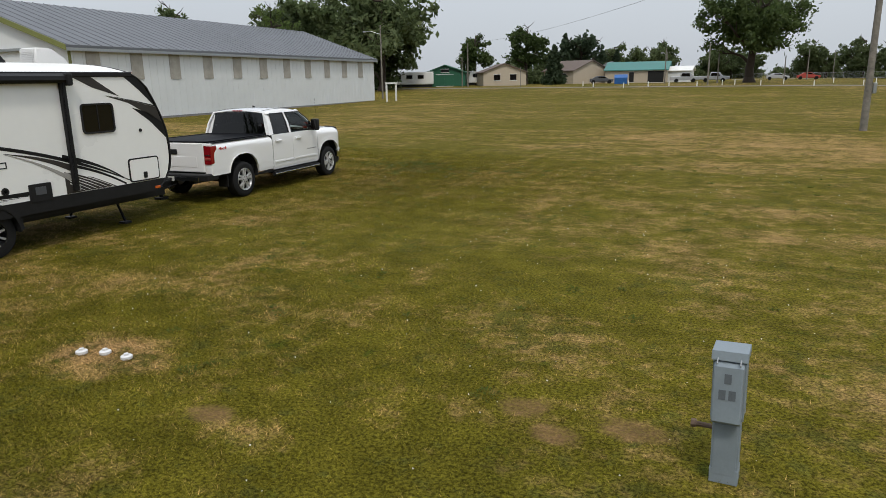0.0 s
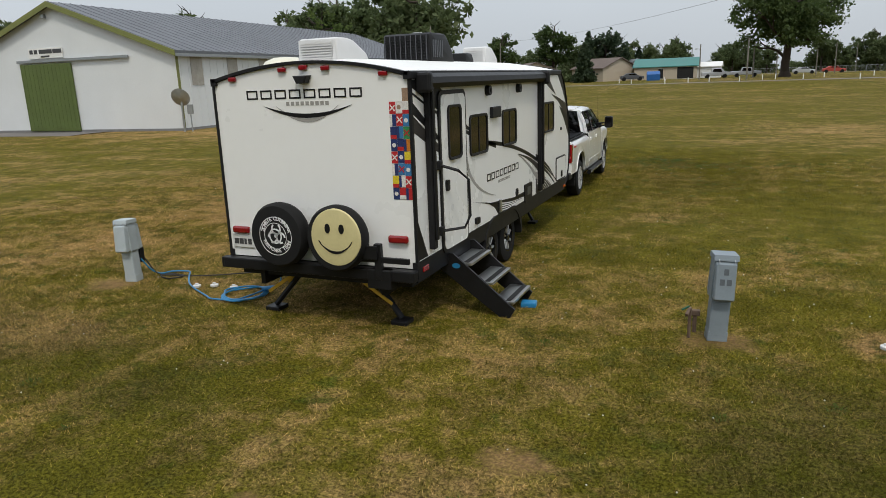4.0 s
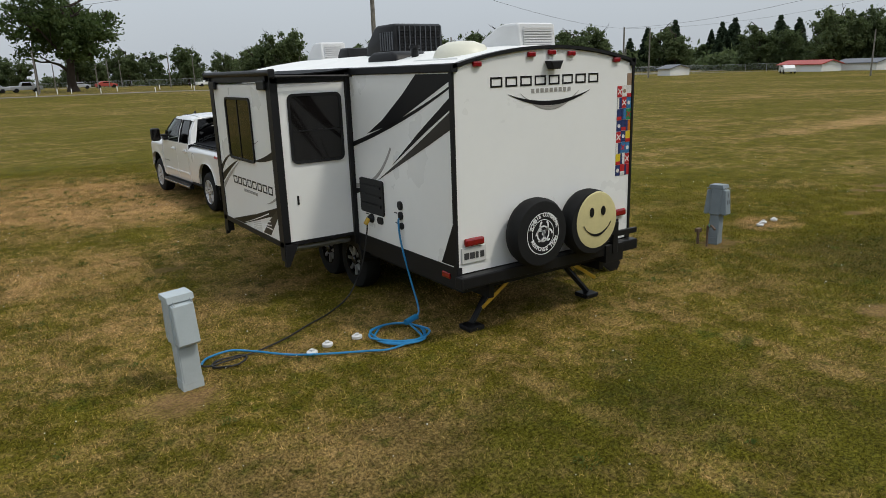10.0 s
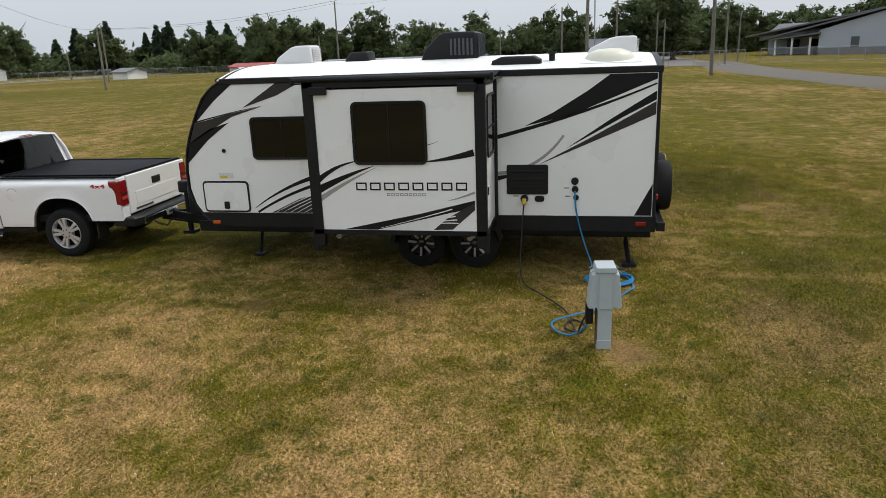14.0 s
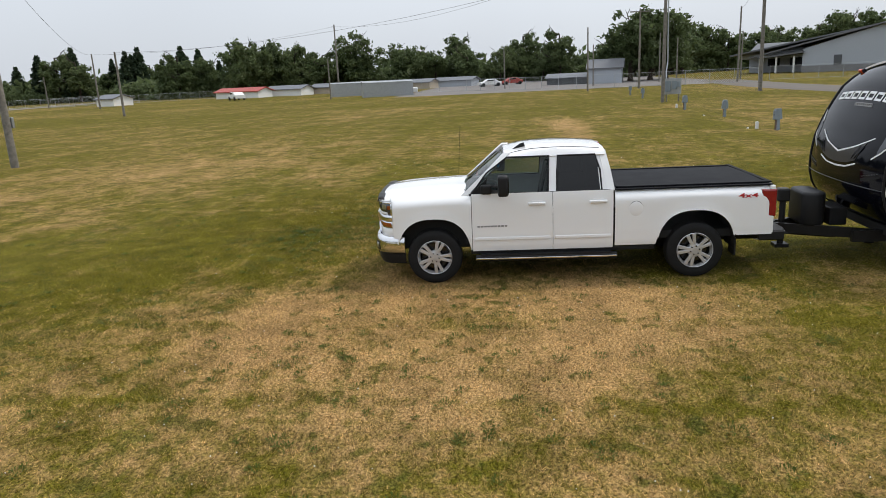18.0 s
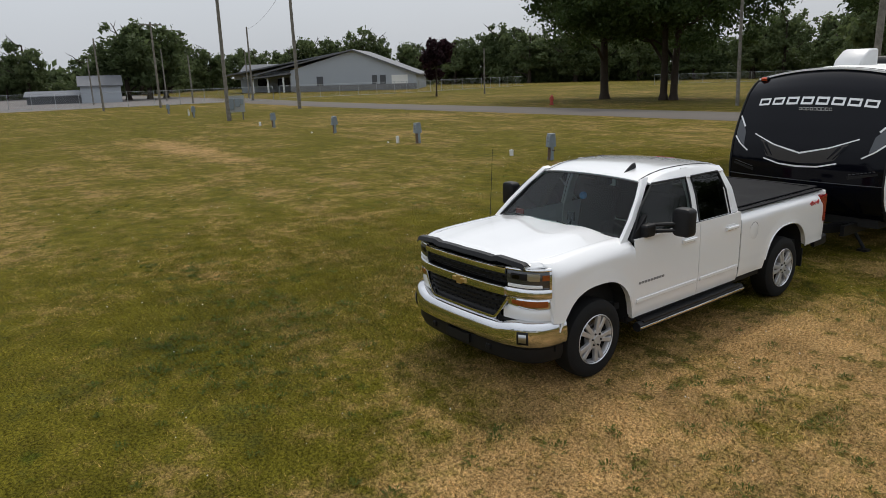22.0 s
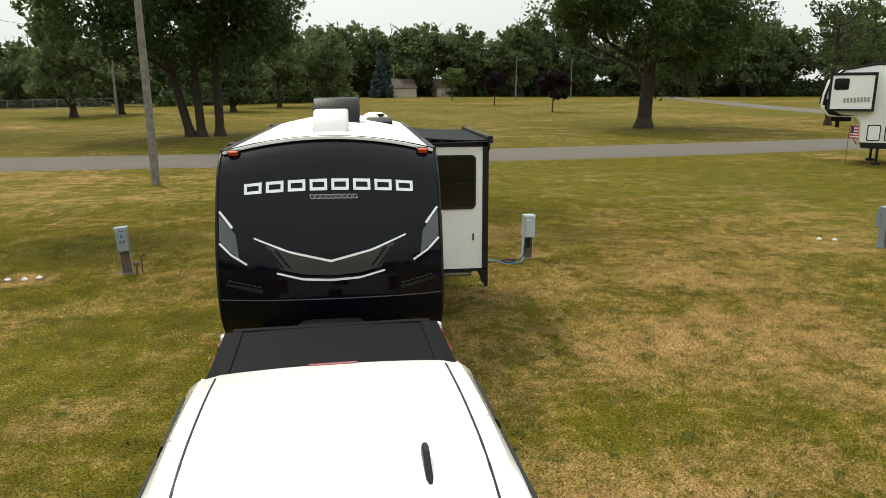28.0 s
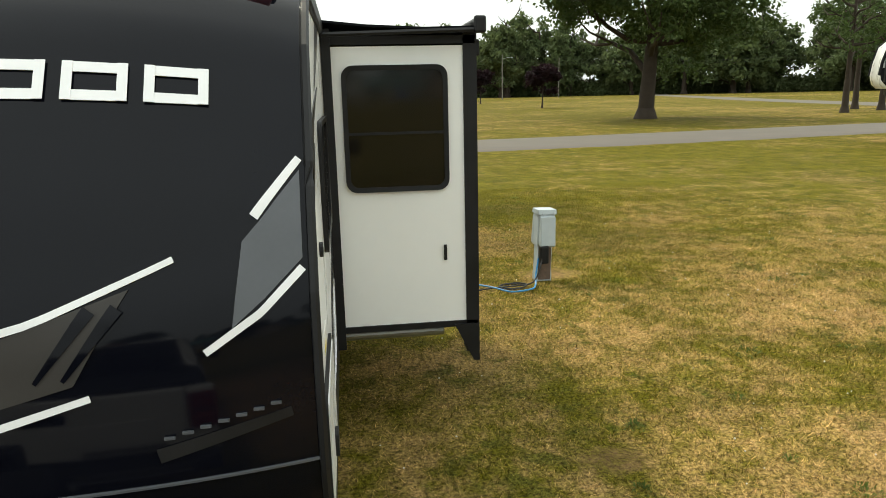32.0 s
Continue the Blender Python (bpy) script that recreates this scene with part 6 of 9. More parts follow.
side_glyphs(2.62, 3.14, 1.24, 1.275, 9, 0.008, "grey", 1)
for y in (2.21, 3.51):
    part("porch_speaker", R([(HX, 0.065), (HX + 0.06, 0.06), (HX + 0.06, 0.03), (HX + 0.03, 0.0001)], "x", 16, (0, y, 2.46)), "blk", trailer, smooth=True)
part("porch_light", B(HX, HX + 0.05, 2.32, 2.66, 2.11, 2.25, 0.01), "blk", trailer)
part("outdoor_outlet", P(rrect(1.69, 1.82, 0.85, 0.93, 0.02), "x", HX, HX + 0.03), "blk", trailer)
part("gas_outlet", R([(HX, 0.06), (HX + 0.012, 0.06), (HX + 0.012, 0.03), (HX, 0.03)], "x", 16, (0, 3.45, 0.98)), "blk", trailer)
wh = part("water_heater_door", P(rrect(3.82, 4.20, 0.76, 1.03, 0.02), "x", HX, HX + 0.02), "blk", trailer)
part("grille", B(HX + 0.02, HX + 0.026, 3.92, 4.10, 0.86, 0.98), "slate", wh)
part("door_holdback", B(HX, HX + 0.03, 2.62, 2.69, 0.83, 1.01, 0.01), "alu", trailer)
aw = part("awning_case", P([(HX, 2.53), (HX + 0.09, 2.53), (HX + 0.13, 2.58), (HX + 0.12, 2.64), (HX + 0.05, 2.68), (HX, 2.68)], "y", 0.12, 4.75, 0.01), "blk", trailer, "rolled-up black power awning")
for y in (0.16, 4.70):
    part("end_cap", B(HX, HX + 0.17, y - 0.05, y + 0.05, 2.49, 2.69, 0.03), "blk", aw)
for y, z0 in ((0.35, 0.86), (4.63, 0.83)):
    arm = part("awning_arm", B(HX, HX + 0.07, y - 0.05, y + 0.04, z0, 2.58, 0.012), "blk", trailer, "folded black awning arm")
    part("inner_arm", B(HX + 0.07, HX + 0.10, y - 0.03, y + 0.02, z0 + 0.1, 2.55, 0.008), "blkmetal", arm)
# wheels
TW = part("wheel", R([(-0.11, 0.20), (-0.115, 0.30), (-0.10, 0.345), (-0.06, 0.36), (0.06, 0.36), (0.10, 0.345), (0.115, 0.30), (0.11, 0.20), (-0.11, 0.20)], "x", 36), "tyre", trailer, "black tyre on a machined-spoke rim", smooth=True)
rim = part("rim", R([(0.02, 0.0001), (0.02, 0.19), (0.10, 0.205), (0.112, 0.205), (0.112, 0.195)], "x", 30), "rimblk", TW, smooth=True)
for k in range(8):
    a = k * math.pi / 4
    for d in (-0.10, 0.10):
        part("spoke", moved(P([(-0.005, 0.07), (0.005, 0.07), (0.010 + d * 0.12, 0.195), (-0.010 + d * 0.12, 0.195)], "x", 0.06, 0.095, 0.004), Matrix.Rotation(a + d, 4, "X")), "alloy", TW)
part("hub", R([(0.06, 0.05), (0.105, 0.05), (0.115, 0.03), (0.115, 0.0001)], "x", 16), "rimblk", TW, smooth=True)


def tr_copy(ob, m):
    c = copy_thing(ob, m)
    c.parent = ob.parent
    return c


TW.matrix_local = pose(1.05, 2.44, 0.355)
tr_copy(TW, pose(1.05, 3.22, 0.355, 20))
tr_copy(TW, pose(-1.05, 2.44, 0.355, 0, 0, 180))
tr_copy(TW, pose(-1.05, 3.22, 0.355, 40, 0, 180))
for s in (-1, 1):
    z_ = lambda c, n: [(c + 0.43 * math.cos(radians(a)), 0.40 + 0.42 * math.sin(radians(a))) for a in n]
    out = z_(3.22, range(0, 100, 15)) + z_(2.44, range(80, 185, 15))
    inn = [(p[0] * 0.93 + 2.83 * 0.07, p[1] - 0.05) for p in out]
    part("fender_skirt", P(out + inn[::-1], "x", s * (HX + 0.02), s * 1.0), "blk", trailer, "black double fender skirt")
    part("axle", C((-1.0, 2.44 if s < 0 else 3.22, 0.355), (1.0, 2.44 if s < 0 else 3.22, 0.355), 0.04, n=8), "blkmetal", trailer)

# rear fittings
for x in (-0.94, 0.94):
    part("rear_marker_lamp", B(x - 0.05, x + 0.05, -0.035, 0.0, 2.665, 2.715, 0.012), "red", trailer)
for x in (-0.27, 0.0, 0.27):
    part("rear_marker_lamp", B(x - 0.05, x + 0.05, -0.035, 0.0, 2.74 + (0.015 if x == 0 else 0), 2.79 + (0.015 if x == 0 else 0), 0.012), "red", trailer)
part("camera_mount", P([(-0.09, 2.70), (0.09, 2.70), (0.05, 2.62), (-0.05, 2.62)], "y", -0.10, 0.0, 0.01), "blk", trailer)
for x in (-1.025, 1.025):
    part("tail_light", B(x - 0.115, x + 0.115, -0.05, 0.0, 0.99, 1.07, 0.02), "red", trailer, "red rear light")
pl = part("number_plate", B(-1.17, -0.87, -0.018, 0.0, 0.82, 0.975, 0.004), "plate", trailer)
for k, (a, b) in enumerate(((-1.145, -1.085), (-1.075, -1.015), (-1.005, -0.97), (-0.95, -0.90))):
    part("lettering_bar", B(a, b, -0.021, -0.0185, 0.86, 0.925), "bar", pl)
for k in range(8):
    a, b = -0.775 + k * 0.187, -0.775 + (k + 1) * 0.187 - 0.04
    w = 0.017
    for q in ((a, a + w, 2.47, 2.565), (b - w, b, 2.47, 2.565), (a + w, b - w, 2.548, 2.565), (a + w, b - w, 2.47, 2.487)):
        part("wordmark_block", B(q[0], q[1], -0.004, -0.0004, q[2], q[3]), "vinyl", trailer)
for k in range(9):
    part("wordmark_block", B(-0.26 + k * 0.062, -0.26 + k * 0.062 + 0.04, -0.004, -0.0004, 2.40, 2.44), "grey", trailer)
sm = lambda x, d, w: (x, 2.40 - d * (1 - (x / w) ** 2))
part("smile_swoosh", P([sm(x, 0.13, 0.56) for x in np.linspace(-0.56, 0.56, 17)] + [sm(x, 0.085, 0.56) for x in np.linspace(0.56, -0.56, 17)], "y", -0.005, -0.0004), "vinyl", trailer)
part("smile_swoosh", P([sm(x, 0.175, 0.40) for x in np.linspace(-0.40, 0.40, 13)] + [sm(x, 0.135, 0.40) for x in np.linspace(0.40, -0.40, 13)], "y", -0.004, -0.0004), "grey", trailer)
# state flag stickers down the rear corner
cols = "flagred flagwhite flagwhite navy flagred flagblue navy flagblue flaggreen navy navy flagorange flagred navy flagyellow navy flagblue flagblue flagyellow flagwhite flagred navy flagred flagred".split()
part("flag_sticker", B(1.135, 1.205, -0.004, -0.0004, 2.42, 2.545), "flagtan", trailer)
for i, c in enumerate(cols):
    r_, k = divmod(i, 3)
    x0, z1 = 0.985 + k * 0.074, 2.415 - r_ * 0.122 + (0.0, 0.006, 0.0)[k]
    st = part("flag_sticker", B(x0, x0 + 0.071, -0.004, -0.0004, z1 - 0.118, z1), c, trailer)
    j = (i * 5 + 3) % 4
    xm, zm = x0 + 0.0355, z1 - 0.059
    if j == 0:
        part("emblem", R([(-0.006, 0.0001), (-0.006, 0.022), (-0.004, 0.022)], "y", 12, (xm, 0, zm)), "flagwhite" if c != "flagwhite" else "flagtan", st)
    elif j == 1:
        part("emblem", B(x0, x0 + 0.071, -0.006, -0.0041, z1 - 0.118, z1 - 0.08), "flagred" if c != "flagred" else "flagwhite", st)
    elif j == 2:
        part("emblem", B(x0, x0 + 0.028, -0.006, -0.0041, z1 - 0.118, z1), "navy" if c != "navy" else "flagwhite", st)
    else:
        part("emblem", moved(J(B(-0.04, 0.04, -0.006, -0.0041, -0.006, 0.006), moved(B(-0.04, 0.04, -0.0062, -0.0042, -0.006, 0.006), pose(0, 0, 0, 0, 90, 0))), Matrix.Translation((xm, 0, zm)) @ pose(0, 0, 0, 0, 50, 0)), "flagred" if c != "flagred" else "flagwhite", st)
part("bumper", B(-1.24, 1.24, -0.14, -0.03, 0.60, 0.72, 0.012), "blkmetal", trailer, "black square rear bumper")
part("bumper_cap", B(-1.27, -1.235, -0.14, -0.03, 0.60, 0.72, 0.01), "blk", trailer)
part("rack_bar", J(B(0.62, 1.20, -0.16, -0.12, 0.80, 0.86, 0.006), B(0.80, 0.88, -0.17, -0.11, 0.62, 1.0, 0.006), B(0.55, 0.85, -0.2, -0.16, 0.84, 0.98, 0.004), B(0.70, 0.98, -0.16, -0.02, 0.52, 0.72, 0.006)), "blkmetal", trailer, "black spare-wheel carrier")


def spare(x, z, face):
    """A covered spare wheel on the bumper."""
    t = part("spare_wheel", R([(-0.05, 0.0001), (-0.05, 0.30), (-0.08, 0.335), (-0.13, 0.35), (-0.21, 0.35), (-0.255, 0.325), (-0.262, 0.275), (-0.262, 0.0001)], "y", 40, (x, -0.02, z)), "tyre", trailer, face, smooth=True)
    return t


s1 = spare(-0.350, 1.045, "spare wheel in a black printed cover")
yy = -0.285


def ring(r0, r1, cx, cz, a0=0, a1=360, y=yy, n=36):
    bm = bmesh.new()
    rows = [[(cx + r * math.cos(radians(a0 + (a1 - a0) * k / n)), y, cz + r * math.sin(radians(a0 + (a1 - a0) * k / n))) for k in range(n + 1)] for r in (r0, r1)]
    bm.free()
    return thick(G(rows), 0.002)


part("print_ring", ring(0.205, 0.212, -0.350, 1.045), "wvinyl", s1)
part("print_ring", ring(0.140, 0.146, -0.350, 1.045), "wvinyl", s1)
for text, mid, sgn in (("ZOMBIE OUTBREAK", 90, -1), ("RESPONSE TEAM", 270, 1)):
    for k, ch in enumerate(text):
        a = mid + sgn * (k - (len(text) - 1) / 2) * 10.6
        if ch != " ":
            rr = 0.175
            words(ch, 0.058, Matrix.Translation((-0.335 + rr * math.cos(radians(a)), yy - 0.001, 1.06 + rr * math.sin(radians(a)))) @ pose(0, 0, 0, 90, 0, 0) @ pose(0, 0, 0, 0, 0, a - 90 if sgn < 0 else a + 90), "wvinyl", s1, bold=0.001)
for k in range(3):
    a = 90 + k * 120
    cx, cz = -0.335 + 0.062 * math.cos(radians(a)), 1.06 + 0.062 * math.sin(radians(a))
    part("emblem_ring", ring(0.044, 0.064, cx, cz, a + 35, a + 325, n=18), "wvinyl", s1)
part("emblem_ring", ring(0.0001, 0.018, -0.350, 1.045, n=12), "wvinyl", s1)
part("emblem_ring", ring(0.068, 0.084, -0.350, 1.045), "wvinyl", s1)
s2 = spare(0.385, 1.045, "spare wheel in a black cover with a pale yellow smiling face")
part("face_disc", R([(-0.287, 0.0001), (-0.290, 0.26), (-0.284, 0.295), (-0.27, 0.305)], "y", 40, (0.415, 0, 1.07)), "smile", s2, "pale yellow face panel", smooth=True)
for s in (-1, 1):
    part("eye", moved(R([(-0.296, 0.0001), (-0.296, 0.05), (-0.288, 0.05)], "y", 18), Matrix.Translation((0.415 + s * 0.085, 0, 1.165)) @ Matrix.Diagonal((0.62, 1, 1, 1))), "vinyl", s2)
    part("mouth_end", moved(B(-0.03, 0.03, -0.296, -0.289, -0.004, 0.004), Matrix.Translation((0.415 + s * 0.185, 0, 1.01)) @ pose(0, 0, 0, 0, -s * 55, 0)), "vinyl", s2)
part("mouth", P([(0.415 + x, 1.005 - 0.105 * (1 - (x / 0.185) ** 2)) for x in np.linspace(-0.185, 0.185, 15)] + [(0.415 + x, 1.005 - 0.078 * (1 - (x / 0.185) ** 2)) for x in np.linspace(0.185, -0.185, 15)], "y", -0.296, -0.288), "vinyl", s2)
# stabiliser jacks
for s in (-1, 1):
    jk = part("stabiliser_jack", T([(s * 0.45, 0.35, 0.52), (s * 0.86, 0.28, 0.06)], 0.035, 6), "blkmetal", trailer, "black scissor stabiliser leg")
    part("brace", moved(B(-0.25, 0.25, -0.006, 0.006, -0.02, 0.02, 0.004), Matrix.Translation((s * 0.62, 0.12, 0.40)) @ pose(0, 0, 0, 0, s * 32, 0)), "yellow", jk, "yellow jack brace")
    part("brace", moved(B(-0.18, 0.18, -0.006, 0.006, -0.018, 0.018, 0.004), Matrix.Translation((s * 0.58, 0.36, 0.44)) @ pose(0, 0, 0, 0, s * 40, 0)), "yellow", jk)
    part("foot", B(s * 0.86 - 0.10, s * 0.86 + 0.10, 0.18, 0.38, 0.0, 0.05, 0.01), "blkmetal", jk)
    j2 = part("stabiliser_jack", T([(s * 0.45, 6.0, 0.5), (s * 0.74, 5.95, 0.05)], 0.026, 6), "blkmetal", trailer)
    part("foot", B(s * 0.74 - 0.08, s * 0.74 + 0.08, 5.87, 6.03, 0.0, 0.04, 0.01), "blkmetal", j2)
# entry steps
STR = [(HX - 0.12, 0.70), (HX + 0.06, 0.70), (HX + 0.80, 0.10), (HX + 0.74, 0.0), (HX + 0.62, 0.0), (HX - 0.12, 0.52)]
st = part("entry_steps", P(STR, "y", 0.80, 0.83), "blkmetal", trailer, "folding black entry steps with grey treads")
part("stringer", P(STR, "y", 1.50, 1.53), "blkmetal", st)
for k in range(3):
    x0, z0 = HX + 0.02 + k * 0.25, 0.56 - k * 0.205
    tr = part("tread", B(x0, x0 + 0.26, 0.832, 1.498, z0, z0 + 0.035, 0.006), "alu", st, "ribbed grey aluminium tread")
    part("grip_strip", B(x0 + 0.16, x0 + 0.22, 0.84, 1.49, z0 + 0.036, z0 + 0.040), "blk", tr)
part("badge", moved(R([(-0.003, 0.0001), (-0.003, 0.05), (0, 0.05)], "y", 16), Matrix.Translation((HX + 0.1, 0.799, 0.56)) @ Matrix.Diagonal((1, 1, 0.6, 1))), "hose", st)


# roof units
def rooftop(name, x0, x1, y0, y1, h, material, label, wedge=0.0, fins=True, z=None):
    z0 = (TOP + arch(x0) + TOP + arch(x1)) / 2 - 0.01 if z is None else z
    prof = [(y0, z0), (y1, z0), (y1 - wedge * 0.25, z0 + h * 0.45), (y1 - wedge, z0 + h * 0.92), (y1 - wedge * 1.3, z0 + h), (y0 + 0.06, z0 + h), (y0 + 0.02, z0 + h * 0.94)]
    u = part(name, P(prof, "x", x0, x1, 0.03, 2), material, trailer, label, smooth=True, angle=50)
    if fins:
        for k in range(7):
            zz = z0 + h * (0.18 + 0.1 * k)
            part("fin", B(x0 + 0.05, x1 - 0.05, y0 - 0.012, y0 + 0.004, zz, zz + h * 0.05), material, u)
    return u


rooftop("rear_air_conditioner", -0.22, 0.28, 0.22, 0.95, 0.26, "white_pl", "white rooftop unit with a louvred back", 0.35)
rooftop("front_air_conditioner", -0.215, 0.215, 5.02, 5.66, 0.30, "white_pl", "white rooftop air conditioner", 0.3)
u = rooftop("air_conditioner", -0.36, 0.36, 2.45, 3.30, 0.41, "blk", "black rooftop air conditioner with grille", 0.28)
for k in range(6):
    for s in (-1, 1):
        part("side_slot", B(*sorted((s * 0.36, s * 0.368)), 2.52 + k * 0.06, 2.55 + k * 0.06, 2.905, 3.13), "slate", u)
for k in range(9):
    part("grille_bar", B(-0.32 + k * 0.078, -0.31 + k * 0.078, 2.43, 2.442, 2.875, 3.19), "slate", u)
rooftop("roof_fan", -0.2, 0.2, 4.12, 4.52, 0.18, "blk", "small black roof fan cover", 0.1, False)
part("roof_vent_lid", P([(1.50, 2.715), (2.20, 2.715), (2.18, 2.815), (2.05, 2.865), (1.62, 2.865), (1.52, 2.815)], "x", -0.92, -0.48, 0.03, 2), "blk", trailer, "black roof vent cover", smooth=True, angle=50)
part("skylight_dome", moved(R([(0.17, 0.0001), (0.16, 0.14), (0.12, 0.24), (0.05, 0.29), (0.0, 0.30)], "z", 24), Matrix.Translation((-0.66, 0.62, 2.755)) @ Matrix.Diagonal((0.9, 1.15, 1, 1))), "cream", trailer, "cream plastic skylight dome", smooth=True)
part("dome_flange", B(-1.0, -0.32, 0.22, 1.02, 2.730, 2.755, 0.01), "roof_tpo", trailer)
for x, y in ((-0.75, 1.38),):
    part("plumbing_vent", R([(0.14, 0.0001), (0.14, 0.06), (0.11, 0.065), (0.10, 0.04), (0.0, 0.04)], "z", 12, (x, y, TOP + arch(x))), "blk", trailer, smooth=True)

# drawbar, gas bottles, jack
for s in (-1, 1):
    part("drawbar_arm", moved(B(-0.035, 0.035, 0, 1.55, -0.07, 0.07), Matrix.Translation((s * 0.72, 6.45, 0.47)) @ pose(0, 0, 0, 0, 0, s * 27)), "blkmetal", trailer)
part("coupler", J(B(-0.05, 0.05, 7.75, 8.05, 0.42, 0.56, 0.02), C((0, 7.95, 0.38), (0, 7.95, 0.52), 0.05)), "blkmetal", trailer)
part("safety_chain", T([(-0.1, 7.85, 0.42), (-0.12, 7.95, 0.3), (-0.14, 8.1, 0.34), (-0.16, 8.25, 0.46)], 0.018, 6), "galv", trailer)
part("gas_bottle_cover", P(rrect(-0.36, 0.36, 7.06, 7.40, 0.15), "z", 0.52, 1.02, 0.05, 3), "blk", trailer, "black moulded gas bottle cover", smooth=True)
part("battery_box", B(-0.28, 0.28, 6.75, 7.0, 0.52, 0.78, 0.02), "blk", trailer)
part("tongue_jack", J(C((0, 7.58, 0.2), (0, 7.58, 0.98), 0.045), B(-0.09, 0.09, 7.5, 7.68, 0.85, 1.05, 0.03)), "blk", trailer)
part("jack_foot", B(-0.1, 0.1, 7.48, 7.68, 0.15, 0.2), "blkmetal", trailer)
part("weight_bar", C((-0.3, 6.9, 0.36), (-0.12, 7.9, 0.42), 0.02), "blkmetal", trailer)
part("weight_bar", C((0.3, 6.9, 0.36), (0.12, 7.9, 0.42), 0.02), "blkmetal", trailer)


# ---- the pickup: local y forward from the rear axle, x across (right +), z up ----
truck = thing("pickup_truck", -10.11, 13.70, 0, 2.5, "white four-door pickup with black bed cover, hitched to a trailer", "pickup truck")
WB, TR = 3.645, 0.395


AR = 0.535


def arch_z(d):
    """The height of a squarish wheel arch at d from its middle."""
    return 0.40 + 0.545 * max(0.0, 1 - (d / AR) ** 2.5) ** (1 / 2.5)


def arc_low(y, base):
    """The lower edge of the body at y, with the wheel arches cut out."""
    z = base
    for c, r in ((0.0, AR), (WB, AR)):
        d = abs(y - c)
        if d < r:
            z = max(z, arch_z(d))
    return z


def half(y, z, top):
    """Half the body's width: a crowned side that tucks in low and rolls over at the top; narrower at the nose."""
    w = 1.005 - 0.045 * max(0, (0.66 - z) / 0.26) ** 2 - 0.018 * max(0, (z - 0.98) / 0.25) ** 2
    if 0.60 < z < 0.66:
        w -= 0.006
    for c in (0.0, WB):
        d = math.hypot(y - c, z - 0.40)
        if d < 0.66:
            w += 0.012 * (1 - max(0, d - 0.54) / 0.12)
    if y > 4.0:
        w -= 0.16 * ((y - 4.0) / 0.4) ** 2.5
    if y < -0.8:
        w -= 0.03 * ((-0.8 - y) / 0.4) ** 2
    if top and z > top - 0.12:
        w -= 0.13 * ((z - top + 0.12) / 0.12) ** 2
    return w


def side_panel(name, y0, y1, low, high, s, roll=True, n=None, label="", material="paint"):
    n = n or max(4, int((y1 - y0) / 0.05))
    rows = []
    for i in range(n + 1):
        y = y0 + (y1 - y0) * i / n
        zl, zh = low(y), high(y)
        zs = [zl + (zh - zl) * k / 16 for k in range(17)]
        rows.append([(s * (half(y, zl, None) - 0.05), y, zl + 0.01)] + [(s * half(y, z, zh if roll else None), y, z) for z in zs] + [(s * (half(y, zh, zh if roll else None) - 0.05), y, zh)])
    return part(name, thick(G(rows), 0.012), material, truck, label, smooth=True, angle=38)


